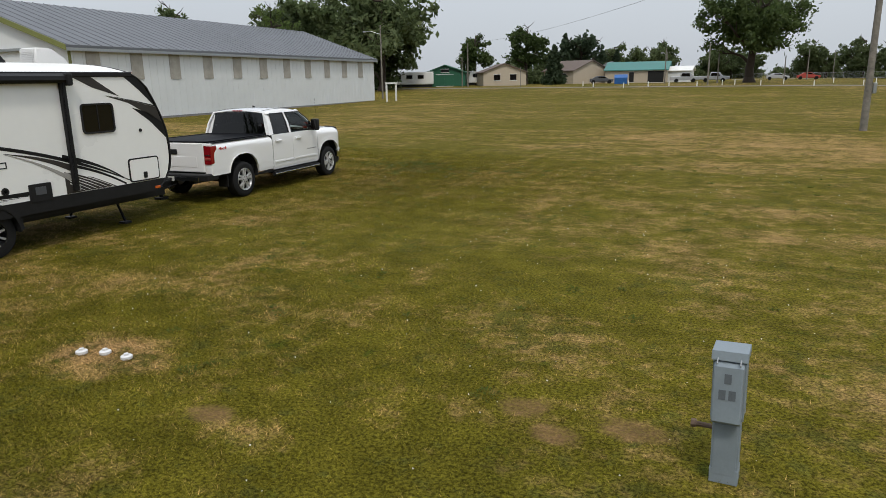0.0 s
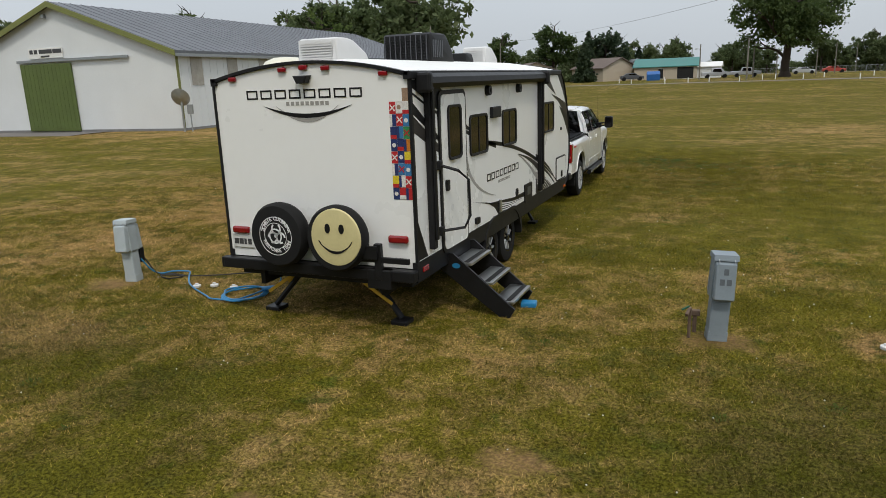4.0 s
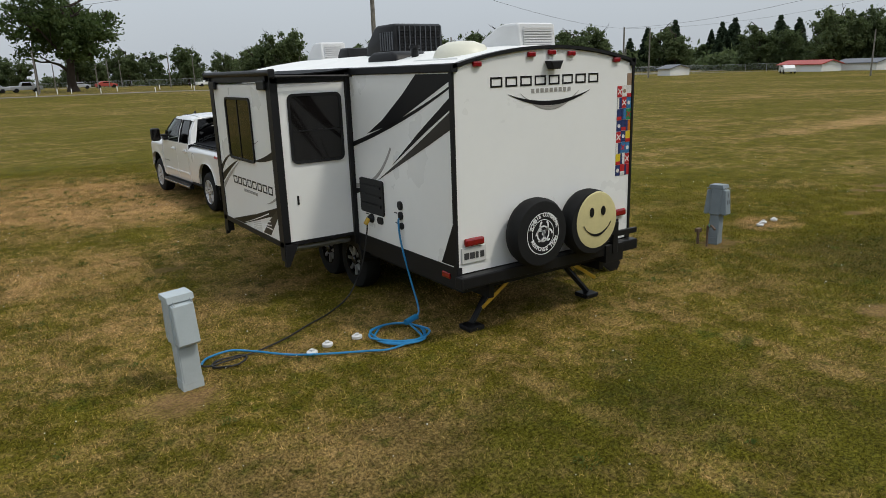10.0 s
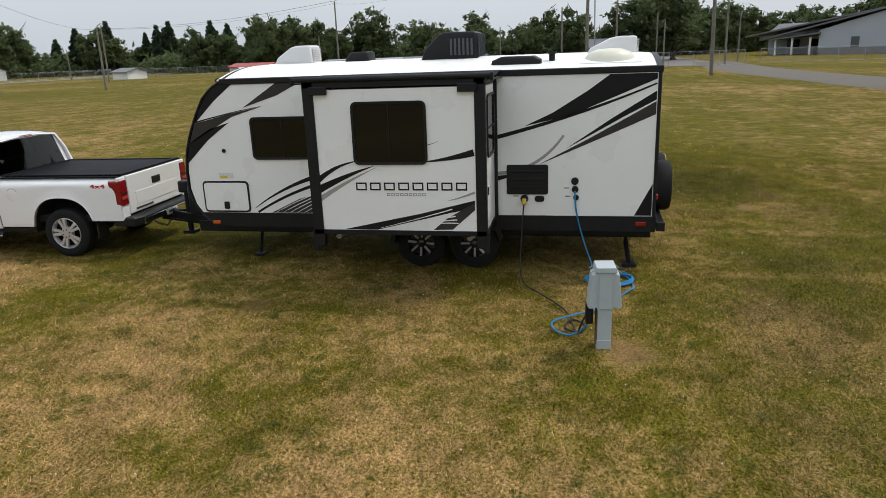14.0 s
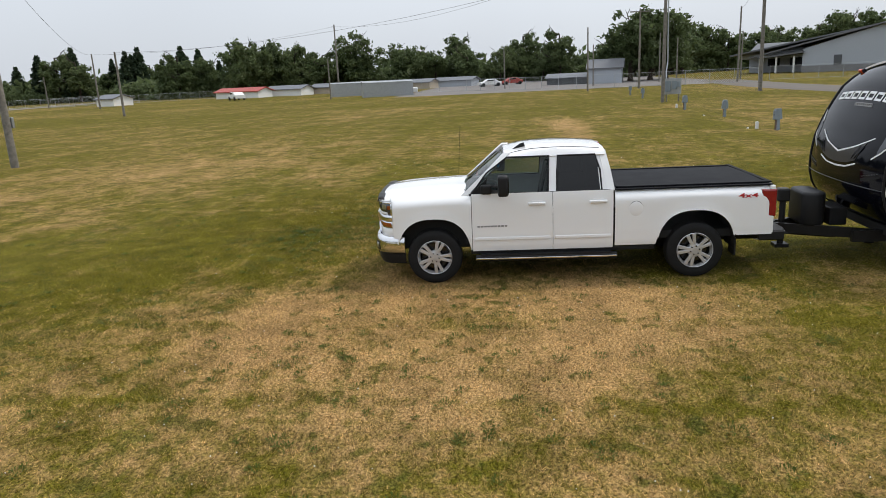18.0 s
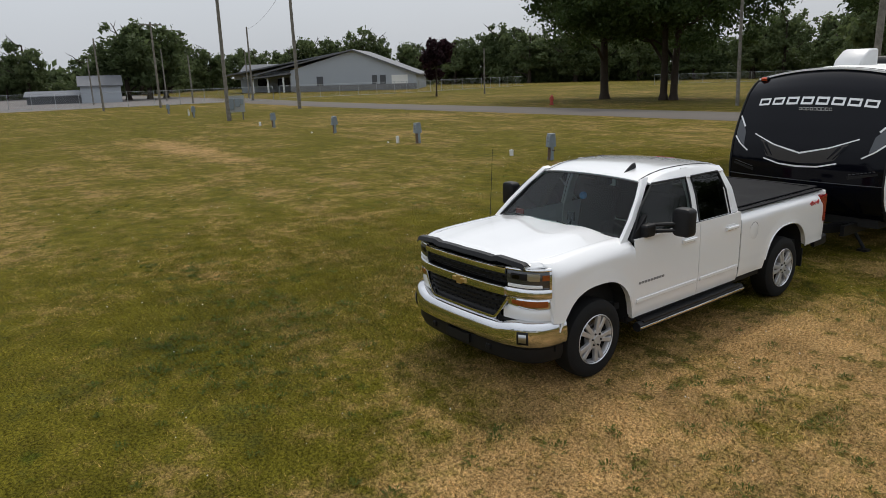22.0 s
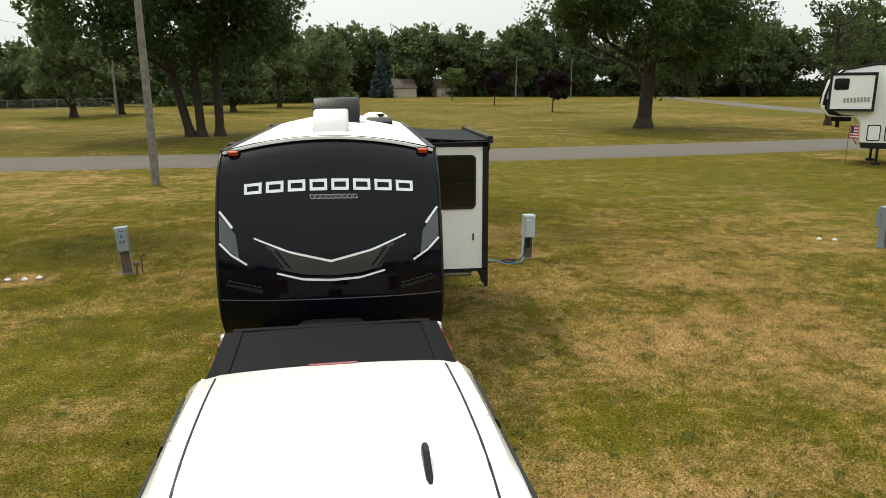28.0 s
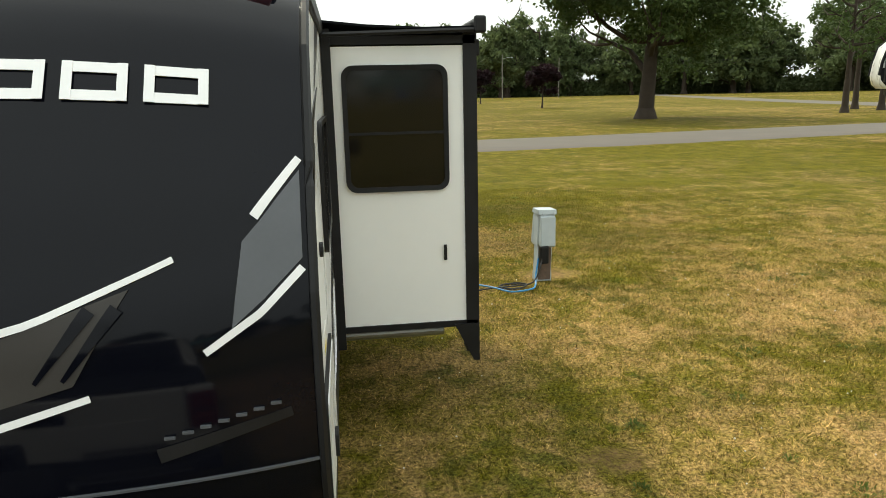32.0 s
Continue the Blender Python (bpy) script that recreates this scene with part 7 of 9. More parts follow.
hood_z = lambda y: 1.235 - 0.055 * max(0, (y - 3.1) / 1.3) ** 2 - (0.10 * ((y - 4.35) / 0.17) ** 2 if y > 4.35 else 0)
for s in (-1, 1):
    side_panel("front_fender", 3.10, 4.40, lambda y: arc_low(y, 0.50) if y < WB else (arc_low(y, 0.70) if y < 4.24 else hood_z(y) - 0.035), hood_z, s, n=34, label="white front fender")
    fd = side_panel("front_door", 1.965, 3.092, lambda y: max(0.47, arc_low(y, 0.47)), lambda y: 1.235, s, False, label="white front door")
    rd = side_panel("rear_door", 1.13, 1.957, lambda y: max(0.47, arc_low(y, 0.47)), lambda y: 1.235, s, False, label="white rear door")
    bs = side_panel("bedside", -1.02, 1.105, lambda y: arc_low(y, 0.50 if y > 0 else 0.60), lambda y: 1.225, s, label="white cargo bed side")
    for d, y0 in ((fd, 2.08), (rd, 1.24)):
        hnd = part("door_handle", P([(y0 - 0.02, 1.075), (y0 + 0.22, 1.075), (y0 + 0.22, 1.11), (y0 - 0.02, 1.11)], "x", s * 1.0, s * 1.035, 0.008), "paint", d)
        part("handle_recess", B(*sorted((s * 0.985, s * 1.004)), y0 + 0.02, y0 + 0.17, 1.055, 1.13), "wvinyl", hnd)
    part("body_moulding", B(*sorted((s * 1.0, s * 1.016)), 1.16, 1.93, 0.625, 0.665, 0.006), "paint", rd)
    part("body_moulding", B(*sorted((s * 1.0, s * 1.016)), 2.0, 3.06, 0.625, 0.665, 0.006), "paint", fd)
    part("rocker", B(*sorted((s * 0.90, s * 0.955)), 0.55, 3.12, 0.42, 0.475, 0.01), "blk", truck)
    # dark strip stands in for the shade between cab and bed
    part("cab_gap", B(*sorted((s * 0.88, s * 0.965)), 1.108, 1.128, 0.45, 1.22), "darkgap", truck)
    stp = part("side_step", C((s * 1.02, 1.08, 0.375), (s * 1.02, 3.05, 0.375), 0.05, n=12), "blk", truck, "black and chrome side step")
    part("step_trim", B(*sorted((s * 1.05, s * 1.075)), 1.08, 3.05, 0.36, 0.385, 0.006), "chrome", stp)
    part("step_pad", B(*sorted((s * 0.96, s * 1.06)), 1.15, 2.98, 0.41, 0.428), "blk", stp)
    for y in (1.4, 2.75):
        part("step_bracket", T([(s * 1.0, y, 0.37), (s * 0.85, y, 0.44)], 0.02, 6), "blkmetal", stp)
    for c in (0.0, WB):
        arch = [(c + AR * math.cos(k * math.pi / 24), arch_z(AR * abs(math.cos(k * math.pi / 24)))) for k in range(25)]
        part("wheel_well", G([[(s * x, yy, zz + 0.004) for yy, zz in arch] for x in (0.55, 0.96)]), "darkgap", truck)
        lip = [(s * (half(yy, zz, None) + 0.003), yy, zz) for yy, zz in arch[2:23]]
        part("arch_lip", T(lip, 0.009, 6), "paint", truck)
    for k in range(9):
        a = 3.02 - k * 0.048 if s < 0 else 2.60 + k * 0.048
        part("lettering_bar", B(*sorted((s * 1.004, s * 1.009)), a - 0.036 if s < 0 else a, a if s < 0 else a + 0.036, 0.80, 0.822), "decalgrey", fd)
    words("4x4", 0.15, Matrix.Translation((s * 1.004, -0.68, 1.10)) @ pose(0, 0, 0, 90, 0, -90 if s < 0 else 90) @ Matrix.Diagonal((1.15, 0.55, 1, 1)), "flagred", truck, bold=0.004)
part("fuel_door", R([(-1.006, 0.0001), (-1.008, 0.085), (-1.004, 0.095), (-0.99, 0.095)], "x", 24, (0, 0.82, 0.98)), "paint", truck, smooth=True)
part("fuel_door_gap", R([(-1.0035, 0.096), (-1.0045, 0.101), (-1.0, 0.101)], "x", 24, (0, 0.82, 0.98)), "bar", truck)

# hood with two raised folds
hx = [-0.88, -0.85, -0.80, -0.72, -0.60, -0.52, -0.44, -0.36, -0.2, 0, 0.2, 0.36, 0.44, 0.52, 0.60, 0.72, 0.80, 0.85, 0.88]


def hood_pt(x, y):
    t = (y - 3.18) / 1.30
    z = hood_z(y) + 0.055 * (1 - (x / 0.9) ** 2) * (1 - 0.3 * t)
    z += 0.014 * max(0, 1 - ((abs(x) - 0.30 - 0.12 * (1 - t)) / 0.22) ** 2) * (1 - t * 0.6)
    w = 1 - 0.20 * max(0, t - 0.5)
    return (x * w, y + 0.05 * (1 - (x / 0.9) ** 2) * t, z - (0.055 if abs(x) > 0.87 else 0.0) * 0.3)


part("hood", thick(G([[hood_pt(x, 3.18 + 1.225 * k / 18) for x in hx] for k in range(19)]), 0.02), "paint", truck, "white sculpted hood", smooth=True, angle=45)
dx_ = hx
df = [[(hood_pt(x, 4.405)[0], hood_pt(x, 4.405)[1] + dy, hood_pt(x, 4.405)[2] + dz - (0.025 if abs(x) < 0.5 else 0)) for x in dx_] for dy, dz in ((-0.07, 0.010), (-0.03, 0.038), (0.025, 0.034), (0.045, -0.004))]
part("bug_deflector", thick(G(df), 0.008), "blk", truck, "black hood deflector", smooth=True)

# cab: belt line to roof
ROOF, RY0, RY1 = 1.865, 1.22, 2.62
rxs = [k / 8 for k in range(-8, 9)]


def roof_pt(u, y):
    t = (y - RY0) / (RY1 - RY0)
    z = ROOF - 0.045 * (2 * t - 1) ** 2 - (0.045 * max(0, 3 * t - 2) ** 2) - 0.03 * abs(u) ** 2.2 - (0.02 if abs(u) > 0.96 else 0)
    return (u * (0.715 + (0.02 if abs(u) > 0.96 else 0)), y, z)


part("roof", thick(G([[roof_pt(u, RY0 + (RY1 - RY0) * k / 10) for u in rxs] for k in range(11)]), 0.03), "paint", truck, "white cab roof", smooth=True, angle=50)
for s in (-1, 1):
    part("roof_ditch", T([(s * 0.64, y, roof_pt(0.895, y)[2] - 0.003) for y in np.linspace(RY0 + 0.06, RY1 - 0.02, 8)], 0.007, 6), "blk", truck)
part("roof_fin", P([(2.30, 1.815), (2.50, 1.80), (2.37, 1.885), (2.32, 1.895)], "x", -0.39, -0.36, 0.008), "blk", truck, "black shark-fin aerial")


def quad_bar(name, pts, w, material, s=1, d=0.04):
    """A pillar along points, flat in the window plane."""
    out = []
    for (x, y, z), ww in zip(pts, w):
        out.append([(s * x, y - ww / 2, z), (s * x, y + ww / 2, z)])
    return part(name, thick(G(out), d), material, truck, smooth=True, angle=50)


belt = 1.225


def pane(bm):
    """Turns a sheet of glass to face out of the cab."""
    for f in bm.faces:
        f.normal_update()
        if f.normal.dot(f.calc_center_median() - Vector((0, 2.1, 1.2))) < 0:
            f.normal_flip()
    return bm


for s in (-1, 1):
    quad_bar("a_pillar", [(0.93, 3.20, belt - 0.02), (0.88, 2.98, 1.42), (0.80, 2.77, 1.62), (0.71, 2.58, 1.79)], (0.095, 0.08, 0.08, 0.10), "paint", s, 0.045)
    quad_bar("b_pillar", [(0.945, 1.96, belt - 0.01), (0.87, 1.95, 1.52), (0.73, 1.93, 1.83)], (0.13, 0.11, 0.11), "paint", s)
    quad_bar("c_pillar", [(0.945, 1.20, belt - 0.01), (0.87, 1.24, 1.52), (0.725, 1.30, 1.782)], (0.20, 0.17, 0.18), "paint", s)
    part("roof_side", thick(G([[(s * (0.735 + dx), y, roof_pt(1, y)[2] + 0.004 - (roof_pt(1, y)[2] - 1.722) * q) for dx, q in ((0, 0), (0.026, 0.36), (0.046, 0.75), (0.058, 1.0))] for y in np.linspace(RY0 + 0.01, RY1 - 0.04, 11)]), 0.02), "paint", truck, smooth=True, angle=50)
    quad_bar("belt_trim", [(0.965, 2.15, belt + 0.016), (0.985, 2.15, belt - 0.008)], (1.95, 1.95), "blk", s, 0.012)
    part("front_side_glass", pane(G([[(s * 0.935, 3.08, belt), (s * 0.935, 2.02, belt)], [(s * 0.865, 2.86, 1.52), (s * 0.865, 2.01, 1.52)], [(s * 0.787, 2.60, 1.735), (s * 0.787, 1.99, 1.735)]])), "sideglass", truck, smooth=True).visible_shadow = False
    part("rear_side_glass", pane(G([[(s * 0.935, 1.90, belt), (s * 0.935, 1.29, belt)], [(s * 0.865, 1.89, 1.52), (s * 0.865, 1.31, 1.52)], [(s * 0.787, 1.88, 1.735), (s * 0.787, 1.36, 1.735)]])), "privacy", truck, "dark privacy glass", smooth=True).visible_shadow = False
    part("window_seal", T([(s * 0.943, 1.90, belt + 0.005), (s * 0.873, 1.89, 1.52), (s * 0.793, 1.88, 1.732), (s * 0.793, 1.36, 1.732), (s * 0.873, 1.30, 1.52), (s * 0.943, 1.28, belt + 0.005)], 0.012, 6), "blk", truck)
    part("window_seal", T([(s * 0.943, 2.02, belt + 0.005), (s * 0.873, 2.01, 1.52), (s * 0.793, 1.99, 1.732), (s * 0.793, 2.58, 1.735), (s * 0.873, 2.87, 1.525), (s * 0.943, 3.09, belt + 0.005)], 0.012, 6), "blk", truck)
    part("mirror_sail", P([(2.92, belt), (3.10, belt), (2.86, 1.46)], "x", s * 0.90, s * 0.95), "blk", truck)
ws = [[(u * (0.86 - 0.16 * t), 3.17 - 0.60 * t + 0.10 * (1 - u * u) * (1 - t), 1.235 + 0.575 * t - 0.035 * t * abs(u) ** 2.2 + 0.01 * (1 - u * u) * (1 - t)) for u in rxs] for t in (0, 0.2, 0.4, 0.6, 0.8, 0.93)]
part("windscreen", pane(G(ws)), "windscreen", truck, "green-tinted windscreen", smooth=True).visible_shadow = False
part("windscreen_band", J(thick(G([[(p[0] * 1.01, p[1] + 0.008, p[2] + 0.004) for p in ws[0]], [(p[0] * 1.01, p[1] * 0.8 + q[1] * 0.2 + 0.008, p[2] * 0.8 + q[2] * 0.2 + 0.004) for p, q in zip(ws[0], ws[1])]]), 0.004),
                          thick(G([[(p[0] * 0.99, p[1] + 0.008, p[2] - 0.005) for p in ws[5]], [(p[0] * 0.8 + q[0] * 0.2, p[1] * 0.8 + q[1] * 0.2 + 0.008, p[2] * 0.8 + q[2] * 0.2) for p, q in zip(ws[5], ws[4])]]), 0.004)), "vinyl", truck)
for s in (-1, 1):
    part("windscreen_band", T([(s * (0.865 - 0.16 * t), 3.175 - 0.60 * t, 1.238 + 0.54 * t) for t in (0, 0.25, 0.5, 0.75, 0.93)], 0.012, 6), "vinyl", truck)
part("cowl", thick(G([[(x, 3.12 + 0.09 * (1 - (x / 0.88) ** 2), 1.232) for x in hx], [(x, 3.30 + 0.04 * (1 - (x / 0.88) ** 2), 1.225) for x in hx]]), 0.02), "blk", truck)
for x0, x1 in ((-0.62, -0.02), (0.02, 0.62)):
    part("wiper", T([(x0, 3.27, 1.25), ((x0 + x1) / 2, 3.22, 1.275), (x1, 3.17, 1.29)], 0.010, 5), "blk", truck)
rw = [[(u * (0.80 - 0.13 * t), 1.165 + 0.08 * t - 0.05 * (1 - u * u), 1.235 + 0.545 * t) for u in [k / 8 for k in range(-8, 9)]] for t in (0, 0.25, 0.5, 0.75, 1)]
part("rear_window", pane(G(rw)), "privacy", truck, "dark rear window", smooth=True).visible_shadow = False
for s in (-1, 1):
    part("rear_corner", thick(G([[(s * x0, y0, z), (s * (x0 + x1) / 2, y0 - 0.004, z), (s * x1, y0 + 0.05, z)] for x0, x1, y0, z in ((0.795, 0.945, 1.165, 1.225), (0.728, 0.875, 1.207, 1.52), (0.660, 0.745, 1.25, 1.772))]), 0.02), "paint", truck, smooth=True)
part("cab_back", P([(-0.90, 0.55), (0.90, 0.55), (0.93, 1.23), (-0.93, 1.23)], "y", 1.12, 1.15), "paint", truck)
part("brake_lamp", B(-0.14, 0.14, 1.20, 1.235, 1.79, 1.825, 0.008), "red", truck, "red high brake lamp")
part("rear_header", thick(G([[(u * 0.72, 1.235, 1.77) for u in rxs], [(u * 0.72, 1.215, 1.818 - 0.045 * u * u) for u in rxs]]), 0.02), "paint", truck)

# inside
part("cab_floor", B(-0.85, 0.85, 1.15, 3.2, 0.55, 0.62), "seat", truck)
part("dashboard", P([(2.75, 0.75), (3.15, 0.75), (3.15, 1.2), (2.98, 1.215), (2.72, 1.14)], "x", -0.84, 0.84, 0.03), "seat", truck, "dark dashboard")
for x in (-0.42, 0.42):
    se = part("front_seat", B(x - 0.26, x + 0.26, 1.98, 2.55, 0.75, 0.95, 0.06), "seat", truck)
    part("backrest", moved(B(-0.25, 0.25, -0.07, 0.07, 0, 0.62, 0.05), Matrix.Translation((x, 2.02, 0.9)) @ pose(0, 0, 0, 12)), "seat", se)
    part("headrest", B(x - 0.13, x + 0.13, 1.83, 1.93, 1.50, 1.68, 0.04), "seat", se)
part("rear_bench", J(B(-0.7, 0.7, 1.25, 1.6, 0.75, 0.95, 0.05), B(-0.7, 0.7, 1.18, 1.28, 0.95, 1.5, 0.04)), "seat", truck)
part("steering_wheel", moved(R([(-0.015, 0.185), (0.0, 0.20), (0.015, 0.185), (0.0, 0.17), (-0.015, 0.185)], "y", 24), Matrix.Translation((-0.42, 2.68, 1.12)) @ pose(0, 0, 0, -25)), "blk", truck, smooth=True)
part("rear_view_mirror", B(-0.12, 0.12, 2.66, 2.69, 1.66, 1.73, 0.012), "blk", truck)
part("dash_phone_mount", J(C((0.0, 2.95, 1.21), (0.0, 2.93, 1.28), 0.02), B(-0.05, 0.05, 2.915, 2.93, 1.26, 1.36)), "slate", truck)
part("hanging_charm", R([(0, 0.0001), (0.02, 0.04), (0.0, 0.045), (-0.02, 0.04)], "y", 12, (0.02, 2.70, 1.52)), "hose", truck)
part("dash_sticker", B(0.62, 0.74, 3.03, 3.05, 1.26, 1.32), "redpaint", truck)

# nose: bands that follow the rounded outline of the front in plan
def outline(a, y0, b, n, bow, y_end):
    """Half of a rounded front, from its middle to y_end: x, y and the way along it."""
    th = np.linspace(0, math.pi / 2, 240)
    x = a * np.sin(th) ** (2 / n)
    y = y0 + b * np.cos(th) ** (2 / n) - bow * (x / a) ** 2
    x, y = x[y >= y_end], y[y >= y_end]
    return x, y, np.r_[0, np.cumsum(np.hypot(np.diff(x), np.diff(y)))]


NOSE, BUMPER = outline(0.966, 3.9, 0.585, 4.6, 0.05, 4.225), outline(1.0, 3.85, 0.735, 5.0, 0.07, 4.07)
SOFT = ((0, -0.05), (0, -0.010), (0.08, 0.0), (0.5, 0.004), (0.92, 0.0), (1, -0.010), (1, -0.05))


def way(o, x):
    return float(np.interp(x, o[0], o[2]))


def band(name, o, s0, s1, lo, hi, out, material, parent, label="", prof=SOFT):
    """A strip along the outline from s0 to s1, between the heights lo and hi, with turned edges."""
    n = max(2, int(abs(s1 - s0) / 0.025))
    ss = [s0] + [s0 + (s1 - s0) * k / n for k in range(n + 1)] + [s1]
    rows = []
    for q, d in prof:
        row = []
        for k, w in enumerate(ss):
            a = abs(w)
            x, y = float(np.interp(a, o[2], o[0])), float(np.interp(a, o[2], o[1]))
            x2, y2 = float(np.interp(a - 0.01, o[2], o[0])), float(np.interp(a - 0.01, o[2], o[1]))
            x3, y3 = float(np.interp(a + 0.01, o[2], o[0])), float(np.interp(a + 0.01, o[2], o[1]))
            t = Vector((x3 - x2, y3 - y2)).normalized() if x3 > x2 else Vector((1, 0))
            e = (out + d) if 0 < k < len(ss) - 1 else min(out + d, -0.04)
            g = 1 if w >= 0 else -1
            a0, a1 = (lo(a) if callable(lo) else lo), (hi(a) if callable(hi) else hi)
            row.append((g * (x - t.y * e), y + t.x * e, a0 + (a1 - a0) * q))
        rows.append(row)
    return part(name, G(rows), material, parent, label, smooth=True, angle=50)


SN, SB, GW = NOSE[2][-1], BUMPER[2][-1], 0.60
gr = part("grille", B(-0.66, 0.66, 4.28, 4.32, 0.66, 1.13), "blk", truck, "black grille between chrome bars")
band("grille_bar", NOSE, -GW, GW, 1.095, 1.150, 0.028, "chrome", gr, "chrome grille bar")
band("grille_insert", NOSE, -GW, GW, 1.00, 1.10, -0.02, "blk", gr)
band("grille_bar", NOSE, -GW, GW, 0.905, 0.985, 0.040, "chrome", gr, "chrome grille bar")
low_w = lambda a: 0.69 + 0.17 * max(0.0, (a - 0.46) / 0.14) ** 1.2
band("grille_insert", NOSE, -GW, GW, lambda a: low_w(a), 0.91, -0.02, "blk", gr)
band("grille_surround", NOSE, -GW - 0.02, GW + 0.02, lambda a: low_w(a) - 0.028, lambda a: low_w(a) + 0.012, 0.030, "chrome", gr)
for zc in (1.022, 1.058, 0.74, 0.785, 0.83, 0.872):
    for k in range(14):
        x = -0.56 + k * 0.086 + (0.04 if zc in (1.058, 0.785, 0.872) else 0)
        if low_w(abs(x)) < zc - 0.02 and abs(x) < 0.57:
            y = float(np.interp(abs(x), NOSE[0], NOSE[1]))
            part("grille_mesh", B(x - 0.030, x + 0.030, y - 0.03, y - 0.004, zc - 0.007, zc + 0.007), "vinyl", gr)
part("grille_emblem", P([(-0.105, 0.922), (-0.036, 0.922), (-0.036, 0.902), (0.036, 0.902), (0.036, 0.922), (0.105, 0.922), (0.092, 0.96), (0.036, 0.96), (0.036, 0.978), (-0.036, 0.978), (-0.036, 0.96), (-0.092, 0.96)], "y", 4.515, 4.545, 0.005), "gold", gr, "gold emblem")
for s in (-1, 1):
    x6, x7, x8 = (way(NOSE, q) for q in (0.70, 0.80, 0.90))
    hl = band("headlight", NOSE, s * (GW + 0.005), s * SN, 0.985, 1.142, 0.004, "lampdark", truck, "dark clear headlight with a chrome surround")
    band("lamp_box", NOSE, s * (GW + 0.05), s * x7, 1.055, 1.115, 0.010, "blk", hl)
    band("projector", NOSE, s * (GW + 0.07), s * (x6 + 0.03), 1.066, 1.104, 0.014, "privacy", hl)
    band("light_strip", NOSE, s * (GW + 0.02), s * x8, 0.990, 1.022, 0.010, "wvinyl", hl, "white lamp strip")
    band("reflector", NOSE, s * x7, s * (x8 - 0.02), 1.045, 1.125, 0.007, "alu", hl)
    band("turn_signal", NOSE, s * x8, s * (SN - 0.02), 1.055, 1.110, 0.008, "amberdark", hl)
    band("lamp_surround", NOSE, s * GW, s * SN, 1.138, 1.158, 0.014, "chrome", hl)
    band("lamp_surround", NOSE, s * GW, s * SN, 0.900, 0.985, 0.020, "chrome", hl)
    band("lamp_surround", NOSE, s * (SN - 0.022), s * SN, 0.90, 1.150, 0.014, "chrome", hl)
    ll = band("lower_lamp", NOSE, s * (GW + 0.02), s * SN, lambda a: 0.835 - 0.03 * min(1, max(0, (a - 0.6) / 0.2)), 0.900, 0.004, "chrome", truck, "amber lower lamp in a chrome frame")
    band("side_lens", NOSE, s * (GW + 0.06), s * (SN - 0.03), lambda a: 0.848 - 0.022 * min(1, max(0, (a - 0.6) / 0.2)), 0.882, 0.010, "amberdark", ll)
    band("nose_corner", NOSE, s * (GW - 0.04), s * SN, 0.70, lambda a: 0.835 - 0.03 * min(1, max(0, (a - 0.6) / 0.2)) if a > 0.6 else 0.80, -0.002, "paint", truck)
    y = float(np.interp(0.815, BUMPER[0], BUMPER[1]))
    fb = band("fog_lamp", BUMPER, s * way(BUMPER, 0.775), s * way(BUMPER, 0.865), 0.505, 0.635, 0.008, "blk", truck)
    band("lens", BUMPER, s * way(BUMPER, 0.792), s * way(BUMPER, 0.85), 0.525, 0.615, 0.012, "alu", fb)
corner_up = lambda a: 0.035 * min(1, max(0, (a - 0.55) / 0.2))
band("front_bumper", BUMPER, -SB, SB, 0.455, lambda a: 0.668 + corner_up(a), 0.0, "chrome", truck, "chrome front bumper", ((0, -0.10), (0.03, -0.03), (0.18, 0.0), (0.45, 0.008), (0.72, 0.002), (0.92, -0.012), (1.0, -0.035), (1.0, -0.13)))
band("bumper_gap", NOSE, -SN, SN, 0.64, 0.71, -0.02, "blk", truck)
band("air_dam", BUMPER, -SB, SB, 0.285, 0.46, -0.045, "blk", truck, "black lower air dam", ((0, -0.14), (0.1, -0.03), (0.5, 0.0), (0.95, 0.0), (1, -0.06)))
part("plate_bracket", B(-0.17, 0.17, 4.53, 4.565, 0.36, 0.45), "blk", truck)
for s in (-1, 1):
    part("tow_hook", B(s * 0.42 - 0.03, s * 0.42 + 0.03, 4.44, 4.545, 0.36, 0.42, 0.01), "blkmetal", truck)

# bed, cover and tail
part("bed_cover", thick(G([[(x, y, 1.245 + 0.012 * (1 - (x / 0.8) ** 2)) for x in (-0.80, -0.4, 0, 0.4, 0.80)] for y in (-0.98, -0.3, 0.4, 1.06)]), 0.02), "cover", truck, "black roll-up bed cover", smooth=True)
for s in (-1, 1):
    part("cover_rail", B(*sorted((s * 0.78, s * 0.87)), -1.0, 1.08, 1.235, 1.258, 0.008), "cover", truck)
    part("rail_cap", B(*sorted((s * 0.87, s * 0.945)), -1.02, 1.10, 1.215, 1.234, 0.008), "cover", truck)
part("cover_bar", B(-0.87, 0.87, -1.03, -0.96, 1.235, 1.262, 0.01), "cover", truck)
part("cover_bar", B(-0.87, 0.87, 1.02, 1.08, 1.235, 1.262, 0.01), "cover", truck)
tg = part("tailgate", B(-0.80, 0.80, -1.06, -1.0, 0.66, 1.225, 0.02, 3), "paint", truck, "white tailgate")
part("handle", B(-0.12, 0.12, -1.075, -1.055, 1.0, 1.10, 0.015), "blk", tg)
part("tailgate_panel", B(-0.62, 0.62, -1.066, -1.056, 0.76, 0.96, 0.004), "paint", tg)
for k in range(9):
    part("lettering_bar", B(-0.66 + k * 0.055, -0.66 + k * 0.055 + 0.042, -1.07, -1.0605, 0.70, 0.728), "bar", tg)
